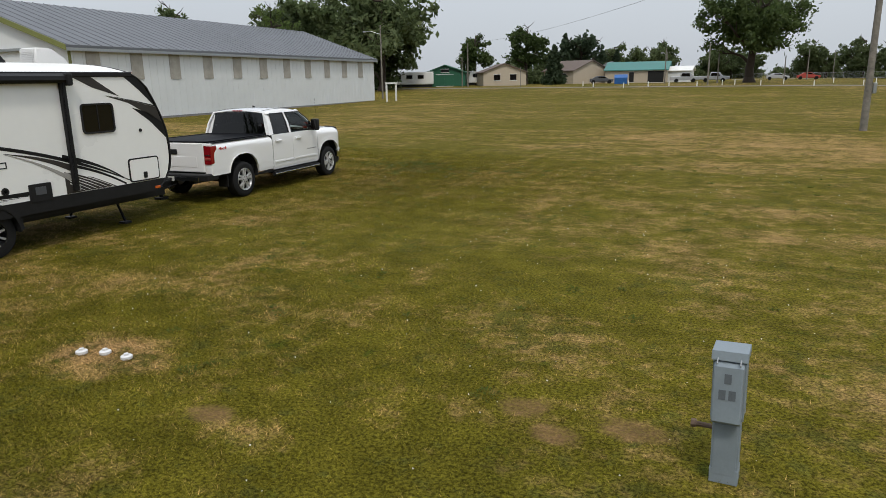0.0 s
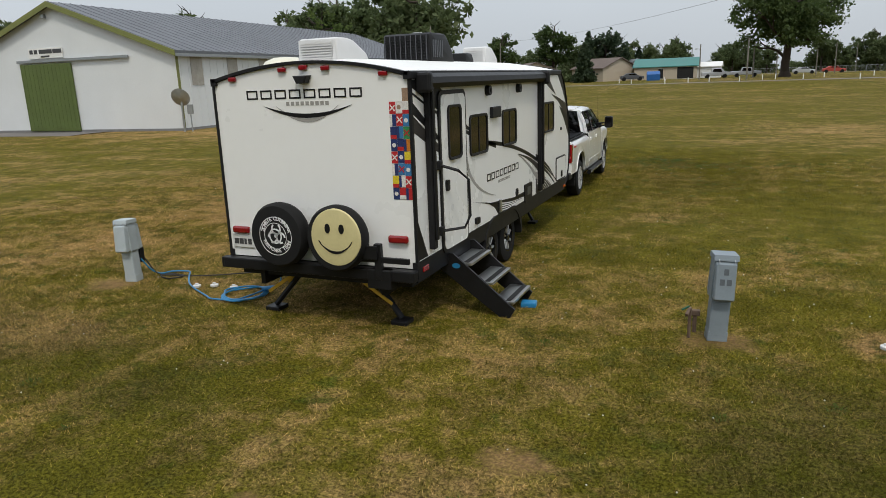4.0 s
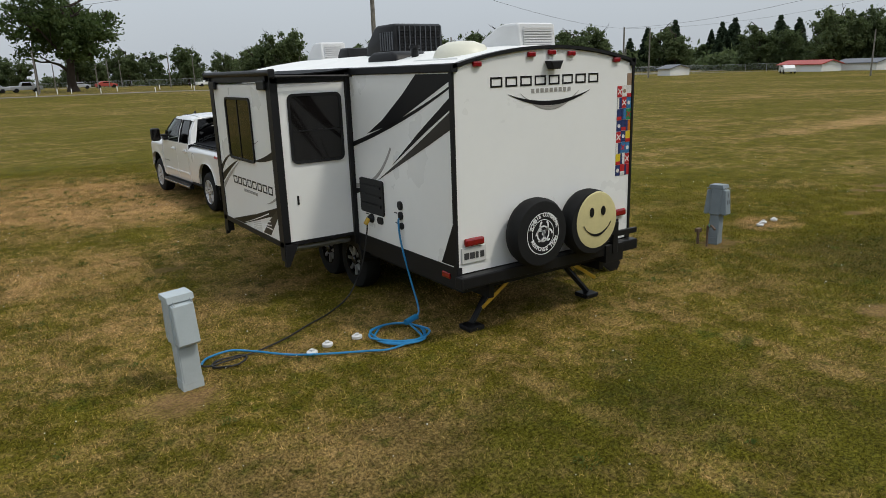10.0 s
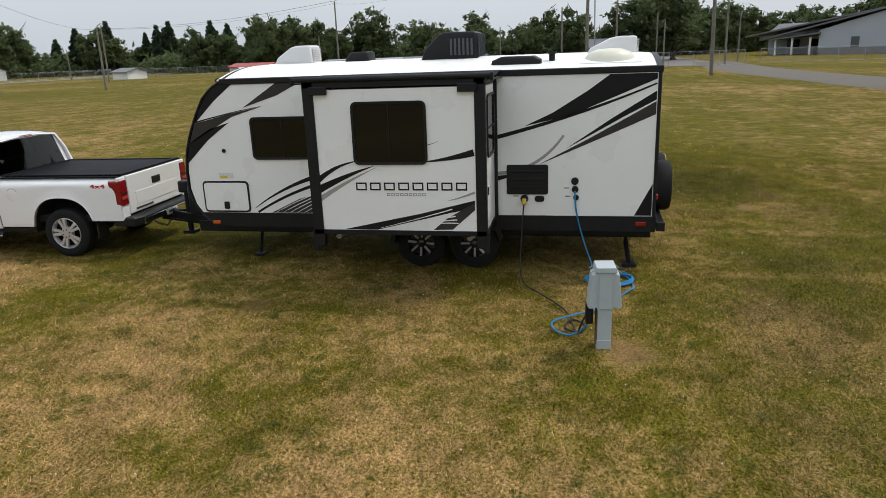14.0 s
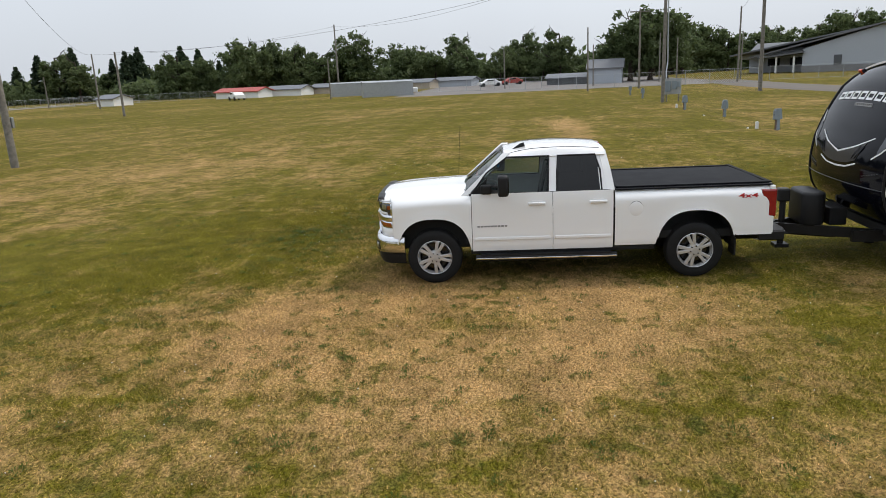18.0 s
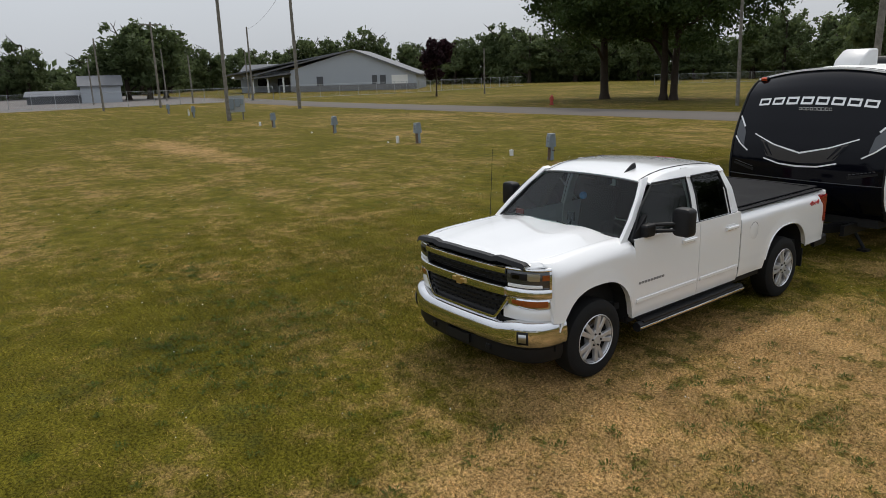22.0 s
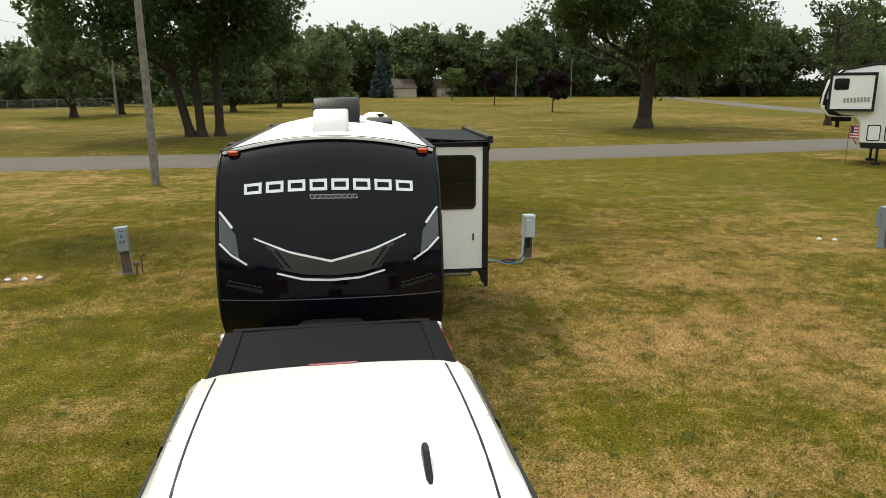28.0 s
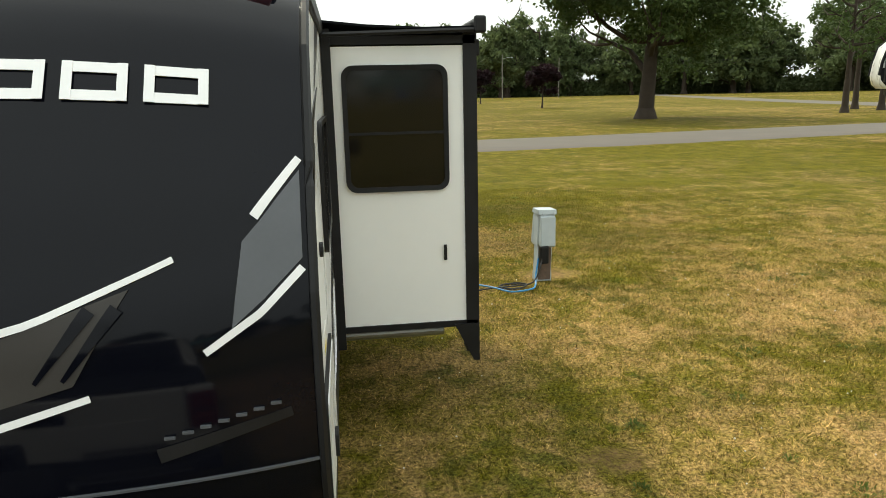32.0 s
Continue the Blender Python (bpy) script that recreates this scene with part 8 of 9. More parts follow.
for s in (-1, 1):
    tl = part("tail_light", P([(-1.06, 0.82), (-0.84, 0.82), (-0.86, 1.17), (-1.06, 1.17)], "x", s * 0.81, s * 1.0, 0.02, 2), "red", truck, "red tail light")
    part("lamp_divider", B(*sorted((s * 0.83, s * 0.985)), -1.066, -1.055, 0.985, 1.0), "blk", tl)
    part("reverse_lens", B(*sorted((s * 0.84, s * 0.98)), -1.068, -1.056, 0.90, 0.945, 0.006), "redpaint", tl)
    part("bed_corner", B(*sorted((s * 0.80, s * 0.985)), -1.045, -0.98, 0.60, 1.22, 0.02), "paint", truck)
rb = part("rear_bumper", P([(-0.98, -1.06), (-0.98, -1.2), (-0.80, -1.26), (0.80, -1.26), (0.98, -1.2), (0.98, -1.06), (0.98, -0.86), (0.93, -0.86), (0.90, -1.02), (-0.90, -1.02), (-0.93, -0.86), (-0.98, -0.86)], "z", 0.50, 0.64, 0.02), "blk", truck, "black rear step bumper")
part("chrome_face", B(-0.80, 0.80, -1.275, -1.262, 0.51, 0.60, 0.004), "chrome", rb)
pp = part("number_plate", B(-0.16, 0.16, -1.285, -1.276, 0.50, 0.60), "plate", rb)
part("lettering_bar", B(-0.11, 0.11, -1.288, -1.2855, 0.53, 0.57), "bar", pp)
part("hitch", J(B(-0.04, 0.04, -1.45, -1.1, 0.40, 0.48), C((0, -1.42, 0.46), (0, -1.42, 0.56), 0.03)), "blkmetal", truck)
part("frame_rails", J(B(-0.52, -0.44, -1.1, 4.4, 0.42, 0.56), B(0.44, 0.52, -1.1, 4.4, 0.42, 0.56), C((-0.9, 0, 0.39), (0.9, 0, 0.39), 0.06), C((-0.9, WB, 0.39), (0.9, WB, 0.39), 0.05)), "darkgap", truck)
part("bed_floor", B(-0.88, 0.88, -1.0, 1.1, 0.56, 0.66), "darkgap", truck)
part("engine_bay", B(-0.78, 0.78, 3.1, 4.36, 0.5, 1.05), "darkgap", truck)
for s in (-1, 1):
    part("mud_flap", B(*sorted((s * 0.72, s * 0.97)), -0.56, -0.54, 0.3, 0.55), "blk", truck)

# wheels
tw = part("wheel", R([(-0.12, 0.225), (-0.13, 0.30), (-0.125, 0.35), (-0.10, 0.385), (-0.05, 0.395), (0.05, 0.395), (0.10, 0.385), (0.125, 0.35), (0.13, 0.30), (0.12, 0.235), (-0.12, 0.225)], "x", 44), "tyre", truck, "black all-terrain tyre on a silver alloy rim", smooth=True)
part("rim_barrel", R([(-0.05, 0.0001), (-0.02, 0.19), (0.09, 0.226), (0.124, 0.238), (0.130, 0.244), (0.124, 0.25), (0.112, 0.245)], "x", 40), "alloy", tw, smooth=True)
part("rim_back", R([(0.01, 0.0001), (0.012, 0.19), (0.07, 0.214)], "x", 24), "rimblk", tw)
for k in range(5):
    for d in (-0.19, 0.19):
        part("spoke", moved(P([(-0.019, 0.05), (0.019, 0.05), (0.025, 0.232), (-0.025, 0.232)], "x", 0.085, 0.124, 0.006, 2), Matrix.Rotation(k * 2 * math.pi / 5 + d, 4, "X")), "alloy", tw)
part("hub", R([(0.06, 0.10), (0.118, 0.095), (0.126, 0.07), (0.126, 0.045), (0.136, 0.04), (0.136, 0.0001)], "x", 24), "alloy", tw, smooth=True)
for k in range(6):
    a = k * math.pi / 3
    part("lug_nut", C((0.11, 0.062 * math.cos(a), 0.062 * math.sin(a)), (0.137, 0.062 * math.cos(a), 0.062 * math.sin(a)), 0.010, n=6), "blkmetal", tw)
tw.matrix_local = pose(0.87, 0, TR)
tr_copy(tw, pose(0.87, WB, TR, 30))
tr_copy(tw, pose(-0.87, 0, TR, 15, 0, 180))
tr_copy(tw, pose(-0.87, WB, TR, 50, 0, 180))

# towing mirrors, aerial
for s in (-1, 1):
    mr = part("towing_mirror", P(rrect(0.0, 0.20, 1.24, 1.54, 0.05), "y", 2.58, 2.72, 0.03, 2), "blk", truck, "extended black towing mirror", smooth=True)
    mr.location.x = s * 1.24 - 0.10
    part("mirror_glass", P(rrect(0.02, 0.18, 1.27, 1.51, 0.03), "y", 2.572, 2.581), "darkglass", mr)
    for z in (1.29, 1.36):
        part("mirror_arm", C((s * 0.92, 2.84, z - 0.02), (s * 1.26, 2.66, z + 0.02), 0.020, n=8), "blk", truck)
    part("mirror_base", B(*sorted((s * 0.92, s * 1.03)), 2.80, 2.96, 1.23, 1.37, 0.03), "blk", truck)
part("aerial", C((0.86, 3.35, 1.22), (0.86, 3.30, 2.05), 0.004, 0.002, 5), "blk", truck)


# the sides stand a little taller from the sills to the belt line
def lift(z):
    return 0.055 * min(1, max(0, (z - 0.6) / 0.6)) - 0.025 * min(1, max(0, (z - 1.25) / 0.6))


for ob in truck.children_recursive:
    if ob.name.startswith("wheel") and "well" not in ob.name or (ob.parent and ob.parent.name.startswith("wheel")):
        continue
    if ob.name.startswith("lettering") and "bar" not in ob.name:
        ob.location.z += lift(ob.location.z)
        continue
    for v in ob.data.vertices:
        v.co.z += lift(v.co.z)


# ---- service pedestals and small things on the grass ----
def pedestal(x, y, rz, material, label, faces=(0,), lean=0.0, mark=True, spigot=False, rust=False):
    """A campsite power pedestal: a post with one or two hooded boxes."""
    p = thing("power_pedestal", x, y, 0, rz, label, "pedestal", "power pedestals in a row")
    p.scale = (0.9, 0.9, 1.0)
    k = Matrix.Rotation(radians(lean), 4, "Y")
    post = part("post", moved(B(-0.10, 0.10, -0.075, 0.075, -0.05, 0.50, 0.006), k), "iron" if rust else material, p)
    part("access_cover", moved(B(-0.085, 0.085, -0.082, -0.074, 0.06, 0.40, 0.003), k), "iron" if rust else material, post)
    part("rear_plate", moved(B(-0.09, 0.09, 0.0755, 0.081, 0.02, 0.42, 0.002), k), "iron", post, "rusty brown rear plate")
    part("base_band", moved(B(-0.105, 0.105, -0.08, 0.08, 0.0, 0.10, 0.004), k), "iron" if rust else material, post)
    body = part("cabinet", moved(B(-0.115, 0.115, -0.075, 0.075, 0.44, 0.84, 0.008), k), material, p)
    part("cap", moved(P([(-0.12, 0.83), (0.12, 0.83), (0.105, 0.885), (-0.105, 0.885)], "x", -0.128, 0.128, 0.004), k), material, p)
    for f in faces:
        m = k @ Matrix.Rotation(radians(f), 4, "Z")
        hood = part("hood", moved(P([(-0.075, 0.46), (-0.16, 0.44), (-0.185, 0.46), (-0.15, 0.80), (-0.075, 0.83)], "x", -0.105, 0.105, 0.012, 2), m), material, p, "hinged weather hood")
        part("hood_rim", moved(B(-0.118, 0.118, -0.088, -0.074, 0.44, 0.83, 0.004), m), material, hood)
        for sx in (-0.08, 0.08):
            part("screw", moved(C((sx, -0.165, 0.82), (sx, -0.125, 0.845), 0.006, n=6), m), "galv", hood)
        if mark:
            for bx0, bx1, z0, z1 in ((-0.025, 0.025, 0.70, 0.76), (-0.06, -0.01, 0.60, 0.66), (0.01, 0.06, 0.60, 0.66)):
                yf = lambda z: -0.185 + (z - 0.46) * 0.103 - 0.003
                part("stencil_bar", moved(G([[(bx0, yf(z0), z0), (bx1, yf(z0), z0)], [(bx0, yf(z1), z1), (bx1, yf(z1), z1)]]), m), "pedtext", hood)
    if spigot:
        w = part("water_spigot", J(C((-0.28, 0.02, 0), (-0.28, 0.02, 0.32), 0.018, n=8), T([(-0.28, 0.02, 0.30), (-0.30, -0.05, 0.32), (-0.34, -0.12, 0.28)], 0.02, 8)), "iron", p, "rusty standpipe tap")
        part("tap_handle", moved(B(-0.05, 0.05, -0.01, 0.01, 0.33, 0.345, 0.004), Matrix.Translation((-0.26, 0.02, 0)) @ pose(0, 0, 0, 0, -15, 30)), "greenpaint", w)
    return p


pedestal(-5.95, 5.52, 14, "ped", "blue-grey power pedestal with two boxes and a tap", (0, 180), 3, True, True)
ped_near = pedestal(1.23, 5.79, -4, "ped", "blue-grey power pedestal with a rusty pipe stub", (0, 180), -1.5, True)
ped_near.scale = (0.8, 0.85, 1.0)
part("pipe_stub", J(C((-0.27, 0, 0.34), (-0.09, 0, 0.34), 0.018, n=8), C((-0.275, 0, 0.34), (-0.235, 0, 0.34), 0.028, n=6)), "iron", ped_near, "rusty pipe stub")
pedestal(-13.63, 5.40, 6, "pedlite", "pale grey power pedestal with cord plugged in", (0, 180), -2, False)
for x, y, rz, ln, ru in ((9.68, 5.5, 8, 4, True), (17.85, 5.4, -5, -2, False), (25.1, 5.85, 10, 2, False), (42.5, 5.6, 0, 0, False), (51.0, 5.4, 0, 1, False), (-21.3, 5.6, 25, 1, False)):
    pedestal(x, y, rz, "ped", "blue-grey power pedestal farther along the row", (0, 180), ln, True, False, False)
# iron foot cover of one pedestal as seen beside the trailer
cut = thing("pump_stub", -6.16, 5.66, 0, 0, "short rusty pipe stub with a valve", "pipe")
part("pipe", C((0, 0, 0), (0, 0, 0.20), 0.02, n=8), "iron", cut)
part("valve", B(-0.05, 0.05, -0.03, 0.03, 0.18, 0.24, 0.01), "iron", cut)

pn = thing("meter_panel", 35.4, 4.5, 0, -108, "grey electrical panel on posts beside the service pole", "panel")
for x in (-0.45, 0.45):
    part("post", B(x - 0.05, x + 0.05, -0.05, 0.05, 0, 1.75), "wood", pn)
part("board", B(-0.62, 0.62, -0.09, -0.05, 0.55, 1.75), "galv", pn)
for x, z, w2, h2 in ((-0.35, 0.75, 0.4, 0.8), (0.12, 0.95, 0.35, 0.6), (0.42, 1.1, 0.2, 0.4)):
    part("meter_box", B(x - w2 / 2, x + w2 / 2, -0.22, -0.09, z, z + h2, 0.02), "ped", pn)
part("conduit", T([(-0.5, -0.05, 1.6), (-0.55, 0.2, 2.2), (-0.5, 0.5, 3.0), (-0.62, 0.55, 9.5)], 0.05, 8), "galv", pn)


def clean_out(x, y, tall=0.0, r=0.042, label="white plastic sewer cap in the grass"):
    c = thing("sewer_cap", x, y, 0.008, random.uniform(0, 90), label, "cap", "sewer caps")
    part("pipe", R([(-0.03, r), (tall, r), (tall, r + 0.012), (tall + 0.025, r + 0.012), (tall + 0.032, r * 0.8), (tall + 0.032, 0.0001)], "z", 18), "white_pl", c, smooth=True)
    part("cap_lug", B(-0.02, 0.02, -0.02, 0.02, tall + 0.03, tall + 0.05, 0.004), "white_pl", c)


for x, y in ((-4.46, 5.72), (-4.24, 5.80), (-3.95, 5.79), (-12.48, 5.39), (-12.27, 5.49), (-11.94, 5.49), (-20.48, 4.72), (-20.78, 4.82), (10.9, 6.3), (19.2, 6.1)):
    clean_out(x, y)
clean_out(3.2, 5.8, 0.16, 0.07, "white capped pipe standing in the grass")
clean_out(10.5, 6.05, 0.26, 0.07, "white capped pipe standing in the grass")
clean_out(27.2, 5.9, 0.2, 0.07, "white capped pipe standing in the grass")
clean_out(46.0, 5.0, 0.45, 0.07, "white capped pipe standing in the grass")


def smooth_path(pts, n=8):
    """A soft line through points (Catmull-Rom)."""
    q = [Vector(p) for p in pts]
    q = [q[0] * 2 - q[1]] + q + [q[-1] * 2 - q[-2]]
    out = []
    for a, b, c, d in zip(q, q[1:], q[2:], q[3:]):
        for i in range(n):
            t = i / n
            out.append(0.5 * ((2 * b) + (c - a) * t + (2 * a - 5 * b + 4 * c - d) * t * t + (3 * b - a - 3 * c + d) * t ** 3))
    return out + [q[-2]]


coil = [(-11.57 + (0.25 + 0.016 * (k % 5)) * math.cos(-1.2 + k * 0.7), 5.26 + (0.25 + 0.016 * (k % 5)) * math.sin(-1.2 + k * 0.7), 0.03 + 0.006 * (k // 6)) for k in range(28)]
line = [(-13.56, 5.50, 0.30), (-13.50, 5.60, 0.12), (-13.46, 5.73, 0.03), (-13.36, 5.88, 0.03), (-13.12, 5.93, 0.03), (-12.94, 5.74, 0.04), (-12.68, 5.46, 0.03), (-12.4, 5.26, 0.03), (-12.03, 5.06, 0.03), (-11.84, 4.97, 0.03)] + coil + [(-11.36, 5.42, 0.06), (-11.24, 5.46, 0.08), (-11.18, 5.50, 0.16), (-11.20, 5.60, 0.45), (-11.24, 5.70, 0.85), (-11.25, 5.72, 1.08), (-11.24, 5.72, 1.13)]
hs = thing("garden_hose", -11.6, 5.3, 0, 0, "blue drinking-water hose coiled on the grass", "hose")
part("hose_tube", T([p - Vector((-11.6, 5.3, 0)) for p in smooth_path(line, 6)], 0.011, 7), "hose", hs, smooth=True)
part("inline_filter", C((0.20, 0.11, 0.07), (0.36, 0.15, 0.09), 0.032, n=12), "hose", hs, "blue inline water filter")
cd = thing("supply_cable", -12.5, 6.0, 0, 0, "black power cord between pedestal and trailer", "cord")
cl = [(-13.60, 5.52, 0.42), (-13.56, 5.60, 0.24), (-13.45, 5.66, 0.05), (-13.2, 5.7, 0.03), (-12.9, 5.75, 0.03), (-12.56, 5.89, 0.03), (-12.2, 6.12, 0.03), (-11.84, 6.34, 0.03), (-11.55, 6.42, 0.16), (-11.36, 6.42, 0.5), (-11.29, 6.40, 0.85), (-11.28, 6.39, 0.95)]
part("cord_tube", T([p - Vector((-12.5, 6.0, 0)) for p in smooth_path(cl, 6)], 0.009, 7), "cable", cd, smooth=True)
part("surge_box", B(-1.17, -1.06, -0.50, -0.42, 0.24, 0.46, 0.02), "blk", cd)
part("plug", C((-1.12, -0.50, 0.44), (-1.12, -0.56, 0.52), 0.03, n=10), "yellow", cd, "yellow cord plug")
hc = thing("hose_loops", -13.2, 5.68, 0, 0, "loops of dark cable lying by a pedestal", "cable")
part("loops", T([(0.17 * math.cos(k * 0.5) * (1 + 0.1 * math.sin(k)), 0.11 * math.sin(k * 0.5) * (1 + 0.1 * math.cos(k * 1.3)), 0.015 + 0.003 * (k % 7)) for k in range(40)], 0.007, 6), "cable", hc, smooth=True)
wl_ = thing("wheel_block", -8.0, 5.95, 0, 10, "blue plastic levelling blocks under the steps", "block")
part("block", B(-0.09, 0.09, -0.07, 0.07, 0, 0.06, 0.01), "hose", wl_)

# a fifth-wheel trailer parked by the lane
fw = thing("fifth_wheel_trailer", -32.1, -10.0, 0, -32, "cream fifth-wheel trailer with a slide-out, parked beside the lane", "travel trailer")
shell = [(1.30, 2.5), (1.25, 2.95), (1.10, 3.55), (0.62, 4.0), (-0.5, 4.2), (-9.6, 4.18), (-9.6, 0.74), (-0.32, 0.74), (-0.2, 0.98), (-0.14, 1.78), (0.06, 2.0), (1.05, 2.02), (1.22, 2.18)]
part("body", P(shell, "y", -1.25, 1.25, 0.08, 3), "fibre", fw, "cream rounded body", smooth=True, angle=45)
for s in (-1, 1):
    part("edge_trim", T([(x, s * 1.252, z) for x, z in shell[:5] + [(-9.5, 4.18)]], 0.05, 6), "blk", fw)
    part("skirt", P([(-0.3, 0.70), (-9.6, 0.70), (-9.6, 0.95), (-0.22, 0.95)], "y", s * 1.245, s * 1.262), "blk", fw)
    part("stripe", P([(1.26, 2.75), (1.14, 2.75), (1.02, 2.35), (0.6, 2.12), (-0.1, 2.06), (0.7, 2.05), (1.05, 2.12), (1.24, 2.35)], "y", s * 1.252, s * 1.262), "blk", fw)
    for x in (-0.95, -1.6):
        dr = part("storage_door", P(rrect(x, x + 0.5, 1.02, 1.70, 0.06), "y", s * 1.25, s * 1.27), "blk", fw)
        part("door_panel", P(rrect(x + 0.04, x + 0.46, 1.06, 1.66, 0.05), "y", s * 1.268, s * 1.276), "fibre", dr)
    part("landing_leg", J(B(-1.0, -0.9, s * 1.0 - 0.05, s * 1.0 + 0.05, 0.1, 1.0), B(-1.12, -0.78, s * 1.0 - 0.16, s * 1.0 + 0.16, 0, 0.10)), "blk", fw)
    for wx in (-6, -7):
        part("wheel", R([(s * 1.0 - 0.12, 0.2), (s * 1.0 - 0.12, 0.38), (s * 1.0 + 0.12, 0.38), (s * 1.0 + 0.12, 0.2)], "y", 18, (wx, 0, 0.38)), "tyre", fw)
sl = part("slide_out", B(-0.5, 1.12, 1.2, 1.58, 2.30, 3.80, 0.02), "fibre", fw, "cream bedroom slide-out")
for x0, x1, z0, z1 in ((-0.56, -0.46, 2.26, 3.86), (1.08, 1.16, 2.26, 3.86), (-0.46, 1.08, 3.74, 3.86), (-0.46, 1.08, 2.26, 2.36)):
    part("slide_trim", B(x0, x1, 1.22, 1.60, z0, z1), "blk", sl)
part("slide_window", P(rrect(0.45, 1.0, 3.15, 3.62, 0.08), "y", 1.58, 1.602), "darkglass", sl)
for k in range(8):
    part("lettering_bar", B(-0.36 + k * 0.125, -0.36 + k * 0.125 + 0.085, 1.58, 1.592, 2.66 - k * 0.008, 2.86 - k * 0.008), "grey", sl)
part("kingpin", J(B(0.1, 0.9, -0.3, 0.3, 1.78, 2.02, 0.05), C((0.6, 0, 1.5), (0.6, 0, 1.8), 0.08)), "blk", fw)
part("roof_rail", B(-9.4, -0.8, -1.2, 1.2, 4.14, 4.24, 0.04), "blk", fw)
fl = thing("garden_flag", -31.15, -8.9, 0, 180, "small striped flag on a stake", "flag")
part("stake", C((0, 0, 0), (0, 0, 1.68), 0.010, n=6), "blkmetal", fl)


def flag_strip(z0, z1, x1, y):
    """A strip of cloth that hangs in soft waves."""
    return thick(G([[(x1 * k / 10, y + 0.03 * math.sin(k * 0.9), z - 0.05 * k / 10) for k in range(11)] for z in (z0, z1)]), 0.004)


for k in range(9):
    part("flag_stripe", flag_strip(1.12 + k * 0.06, 1.179 + k * 0.06, 0.68, 0), ("flagred", "flagwhite")[k % 2], fl)
part("flag_canton", flag_strip(1.37, 1.66, 0.30, 0.008), "navy", fl)


# ---- grass: single blades near the way, broad tufts of weeds ----
grs = np.random.RandomState(77)


def blades(name, x, y, h0, h1, w, label, lean=0.06):
    """One triangle a blade, bent over."""
    n = len(x)
    h = grs.uniform(h0, h1, n)
    az, tz = grs.uniform(0, 2 * np.pi, n), grs.uniform(0, 2 * np.pi, n)
    le = grs.uniform(0.2, 1.0, n) * lean
    dx, dy = np.cos(az) * w * grs.uniform(0.6, 1.4, n), np.sin(az) * w * grs.uniform(0.6, 1.4, n)
    v = np.empty((n, 3, 3), np.float32)
    v[:, 0] = np.stack([x - dx, y - dy, np.full(n, -0.004)], 1)
    v[:, 1] = np.stack([x + dx, y + dy, np.full(n, -0.004)], 1)
    v[:, 2] = np.stack([x + np.cos(tz) * le, y + np.sin(tz) * le, h], 1)
    ob = arrays(name, v.reshape(-1, 3), np.arange(n * 3).reshape(-1, 3), "blades")
    return tagged(ob, label, "grass", kind="stuff")


# worn ground and tyres stand free of grass
def bare(x, y):
    out = np.zeros(len(x), bool)
    for ex, ey, r, sx in EARTH:
        out |= ((x - ex) / (r * sx)) ** 2 + ((y - ey) / r) ** 2 < 0.55 * grs.uniform(0.5, 1.6, len(x))
    return out


# the grass is thickest where the eye passes close
X0, X1, Y0, Y1 = -24.0, 6.0, -2.5, 24.5
N1 = 2600000
px, py = grs.uniform(X0, X1, N1), grs.uniform(Y0, Y1, N1)
cx, cy = np.array([(-13.5, 3.0), (-5.0, 4.0), (-15.5, 9.0), (-16.0, 15.0), (-13.0, 18.5), (-8.0, 17.0), (-15, 5)]).T
d = np.min(np.hypot((px[:, None] - cx), (py[:, None] - cy)), 1)
keep_ = grs.uniform(0, 1, N1) < np.clip(1.2 - d / 6.5, 0.0, 1)
keep_ &= ~bare(px, py)
px, py = px[keep_], py[keep_]
px, py = px + grs.normal(0, 0.01, len(px)), py + grs.normal(0, 0.01, len(py))
blades("grass", px, py, 0.010, 0.042, 0.0028, "short mown grass, green mixed with straw")
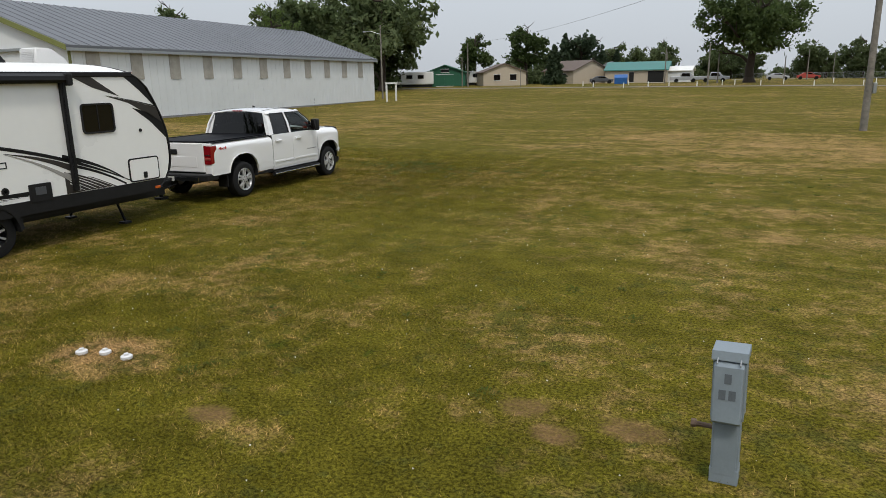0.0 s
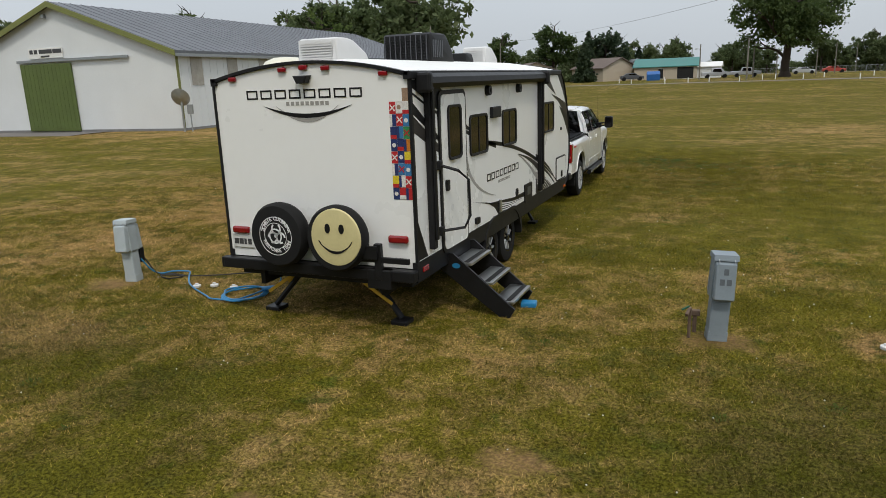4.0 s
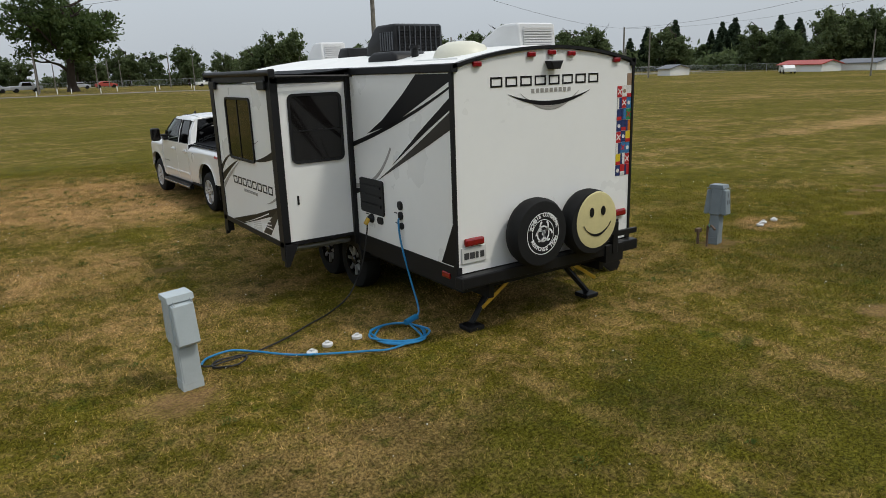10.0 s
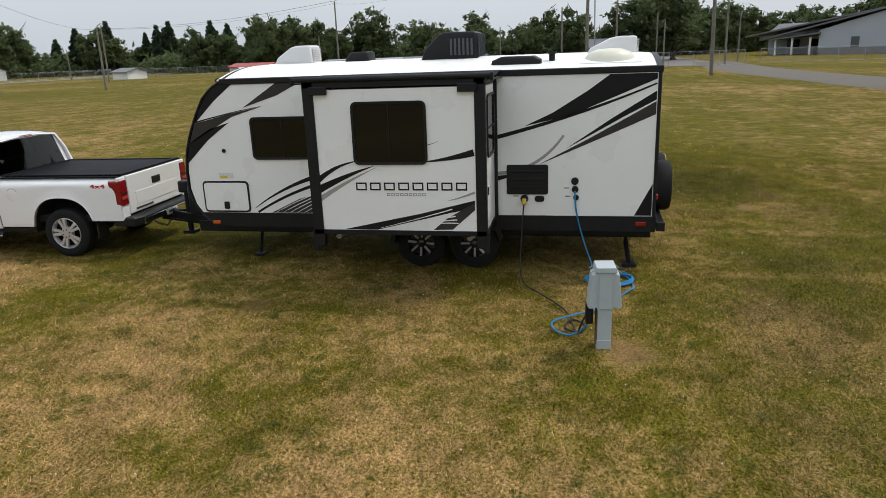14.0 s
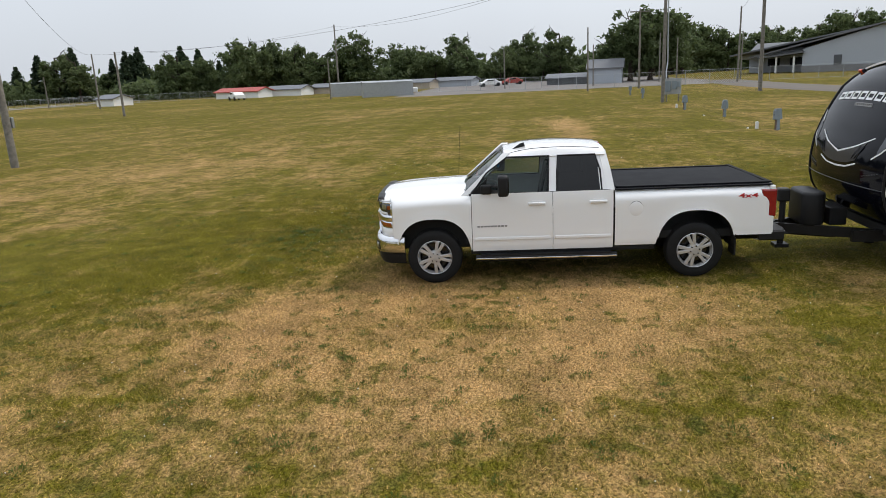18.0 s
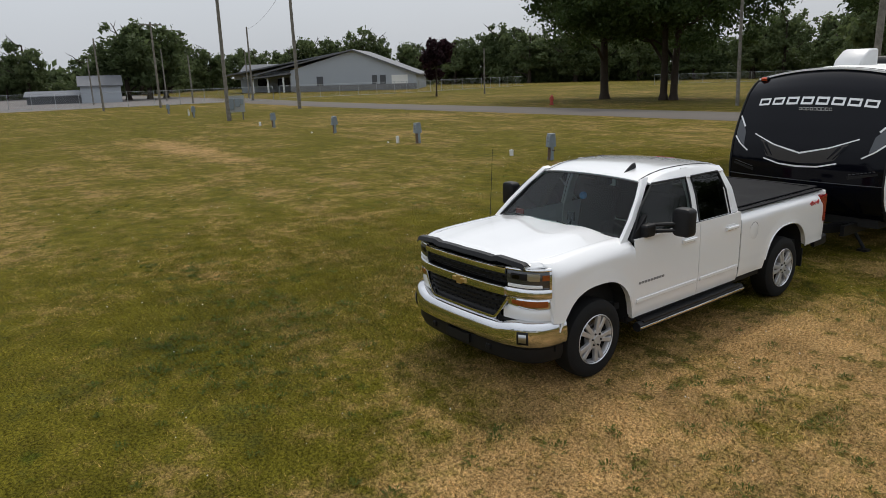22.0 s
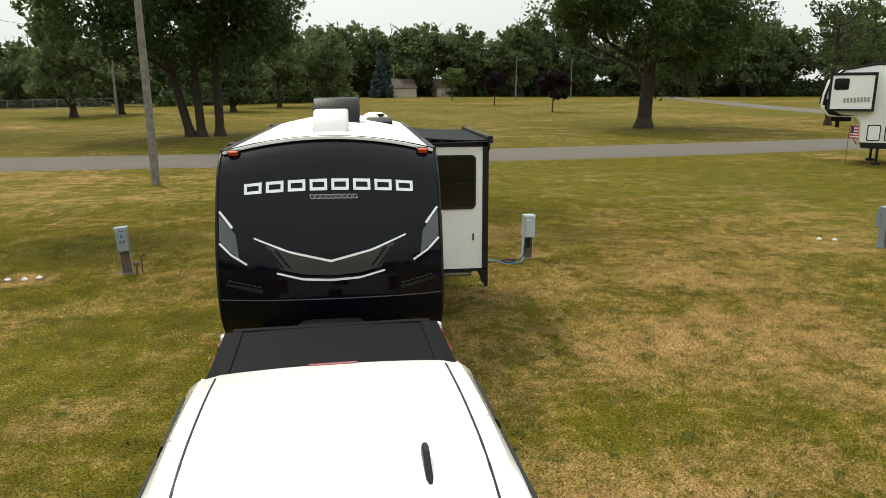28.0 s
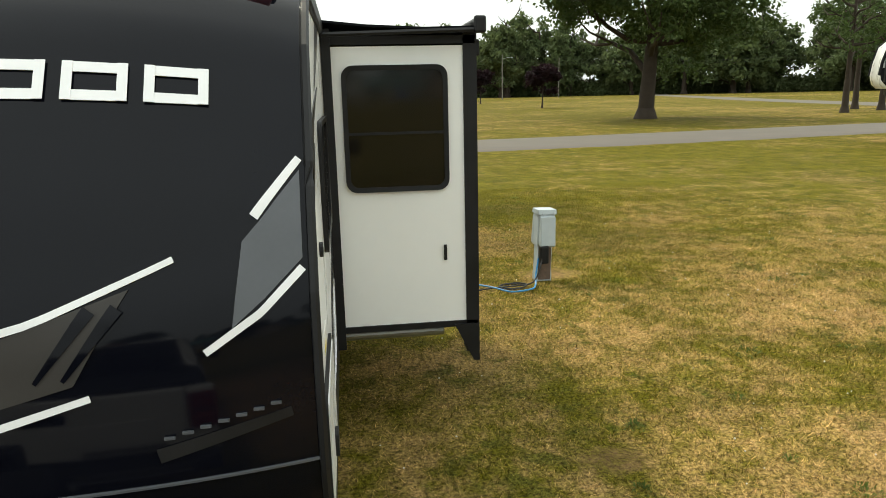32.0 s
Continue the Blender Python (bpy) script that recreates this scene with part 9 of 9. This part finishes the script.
# clover and plantain tufts
wv, wf = [], []
tufts = [(cx_ + grs.normal(0, 0.6), cy_ + grs.normal(0, 0.4)) for cx_, cy_ in ((-6.85, 19.3), (-7.9, 19.9), (-8.9, 19.65), (-8.4, 20.5), (-4.5, 19.35), (-7.2, 18.6)) for _ in range(26)] + [(-13.2 + grs.normal(0, 3.2), 17.2 + grs.normal(0, 3.2)) for _ in range(230)] + [(grs.uniform(-22, 3), grs.uniform(-2, 24)) for _ in range(260)]
for tx, ty in tufts:
    if -11.4 < tx < -8.6 and 4.6 < ty < 18.6:
        continue
    r = 0.025 + 0.10 * grs.uniform(0, 1) ** 2
    for k in range(int(10 + 380 * r)):
        a, q = grs.uniform(0, 6.28), r * math.sqrt(grs.uniform(0, 1))
        bx, by = tx + q * math.cos(a), ty + q * math.sin(a)
        ln, hh, wd = grs.uniform(0.02, 0.05), grs.uniform(0.012, 0.04), grs.uniform(0.003, 0.007)
        ca, sa = math.cos(a), math.sin(a)
        i0 = len(wv)
        wv += [(bx, by, 0.0), (bx + ca * ln * 0.5 - sa * wd, by + sa * ln * 0.5 + ca * wd, hh), (bx + ca * ln, by + sa * ln, hh * 0.8), (bx + ca * ln * 0.5 + sa * wd, by + sa * ln * 0.5 - ca * wd, hh)]
        wf.append((i0, i0 + 1, i0 + 2, i0 + 3))
M["weed"] = leafmat("weed_leaves", (0.052, 0.082, 0.010), (0.075, 0.108, 0.014), (0.115, 0.148, 0.022))
tagged(arrays("weeds", wv, wf, "weed"), "low dark green weed rosettes in the dry grass", "weeds", kind="stuff")
# clover flowers: tiny pale dots
fv, ff = [], []
for k in range(900):
    x, y, z, r = grs.uniform(-20, 3), grs.uniform(0.5, 21), grs.uniform(0.03, 0.05), grs.uniform(0.004, 0.009)
    if -11.4 < x < -8.6 and 4.6 < y < 18.6:
        continue
    i0 = len(fv)
    fv += [(x - r, y, z), (x, y - r, z), (x + r, y, z), (x, y + r, z), (x, y, z + r), (x, y, z - r)]
    for a, b in ((0, 1), (1, 2), (2, 3), (3, 0)):
        ff += [(i0 + a, i0 + b, i0 + 4), (i0 + b, i0 + a, i0 + 5)]
tagged(arrays("clover_flowers", fv, ff, "flagwhite"), "tiny white clover flowers scattered in the grass", "flowers", kind="stuff")
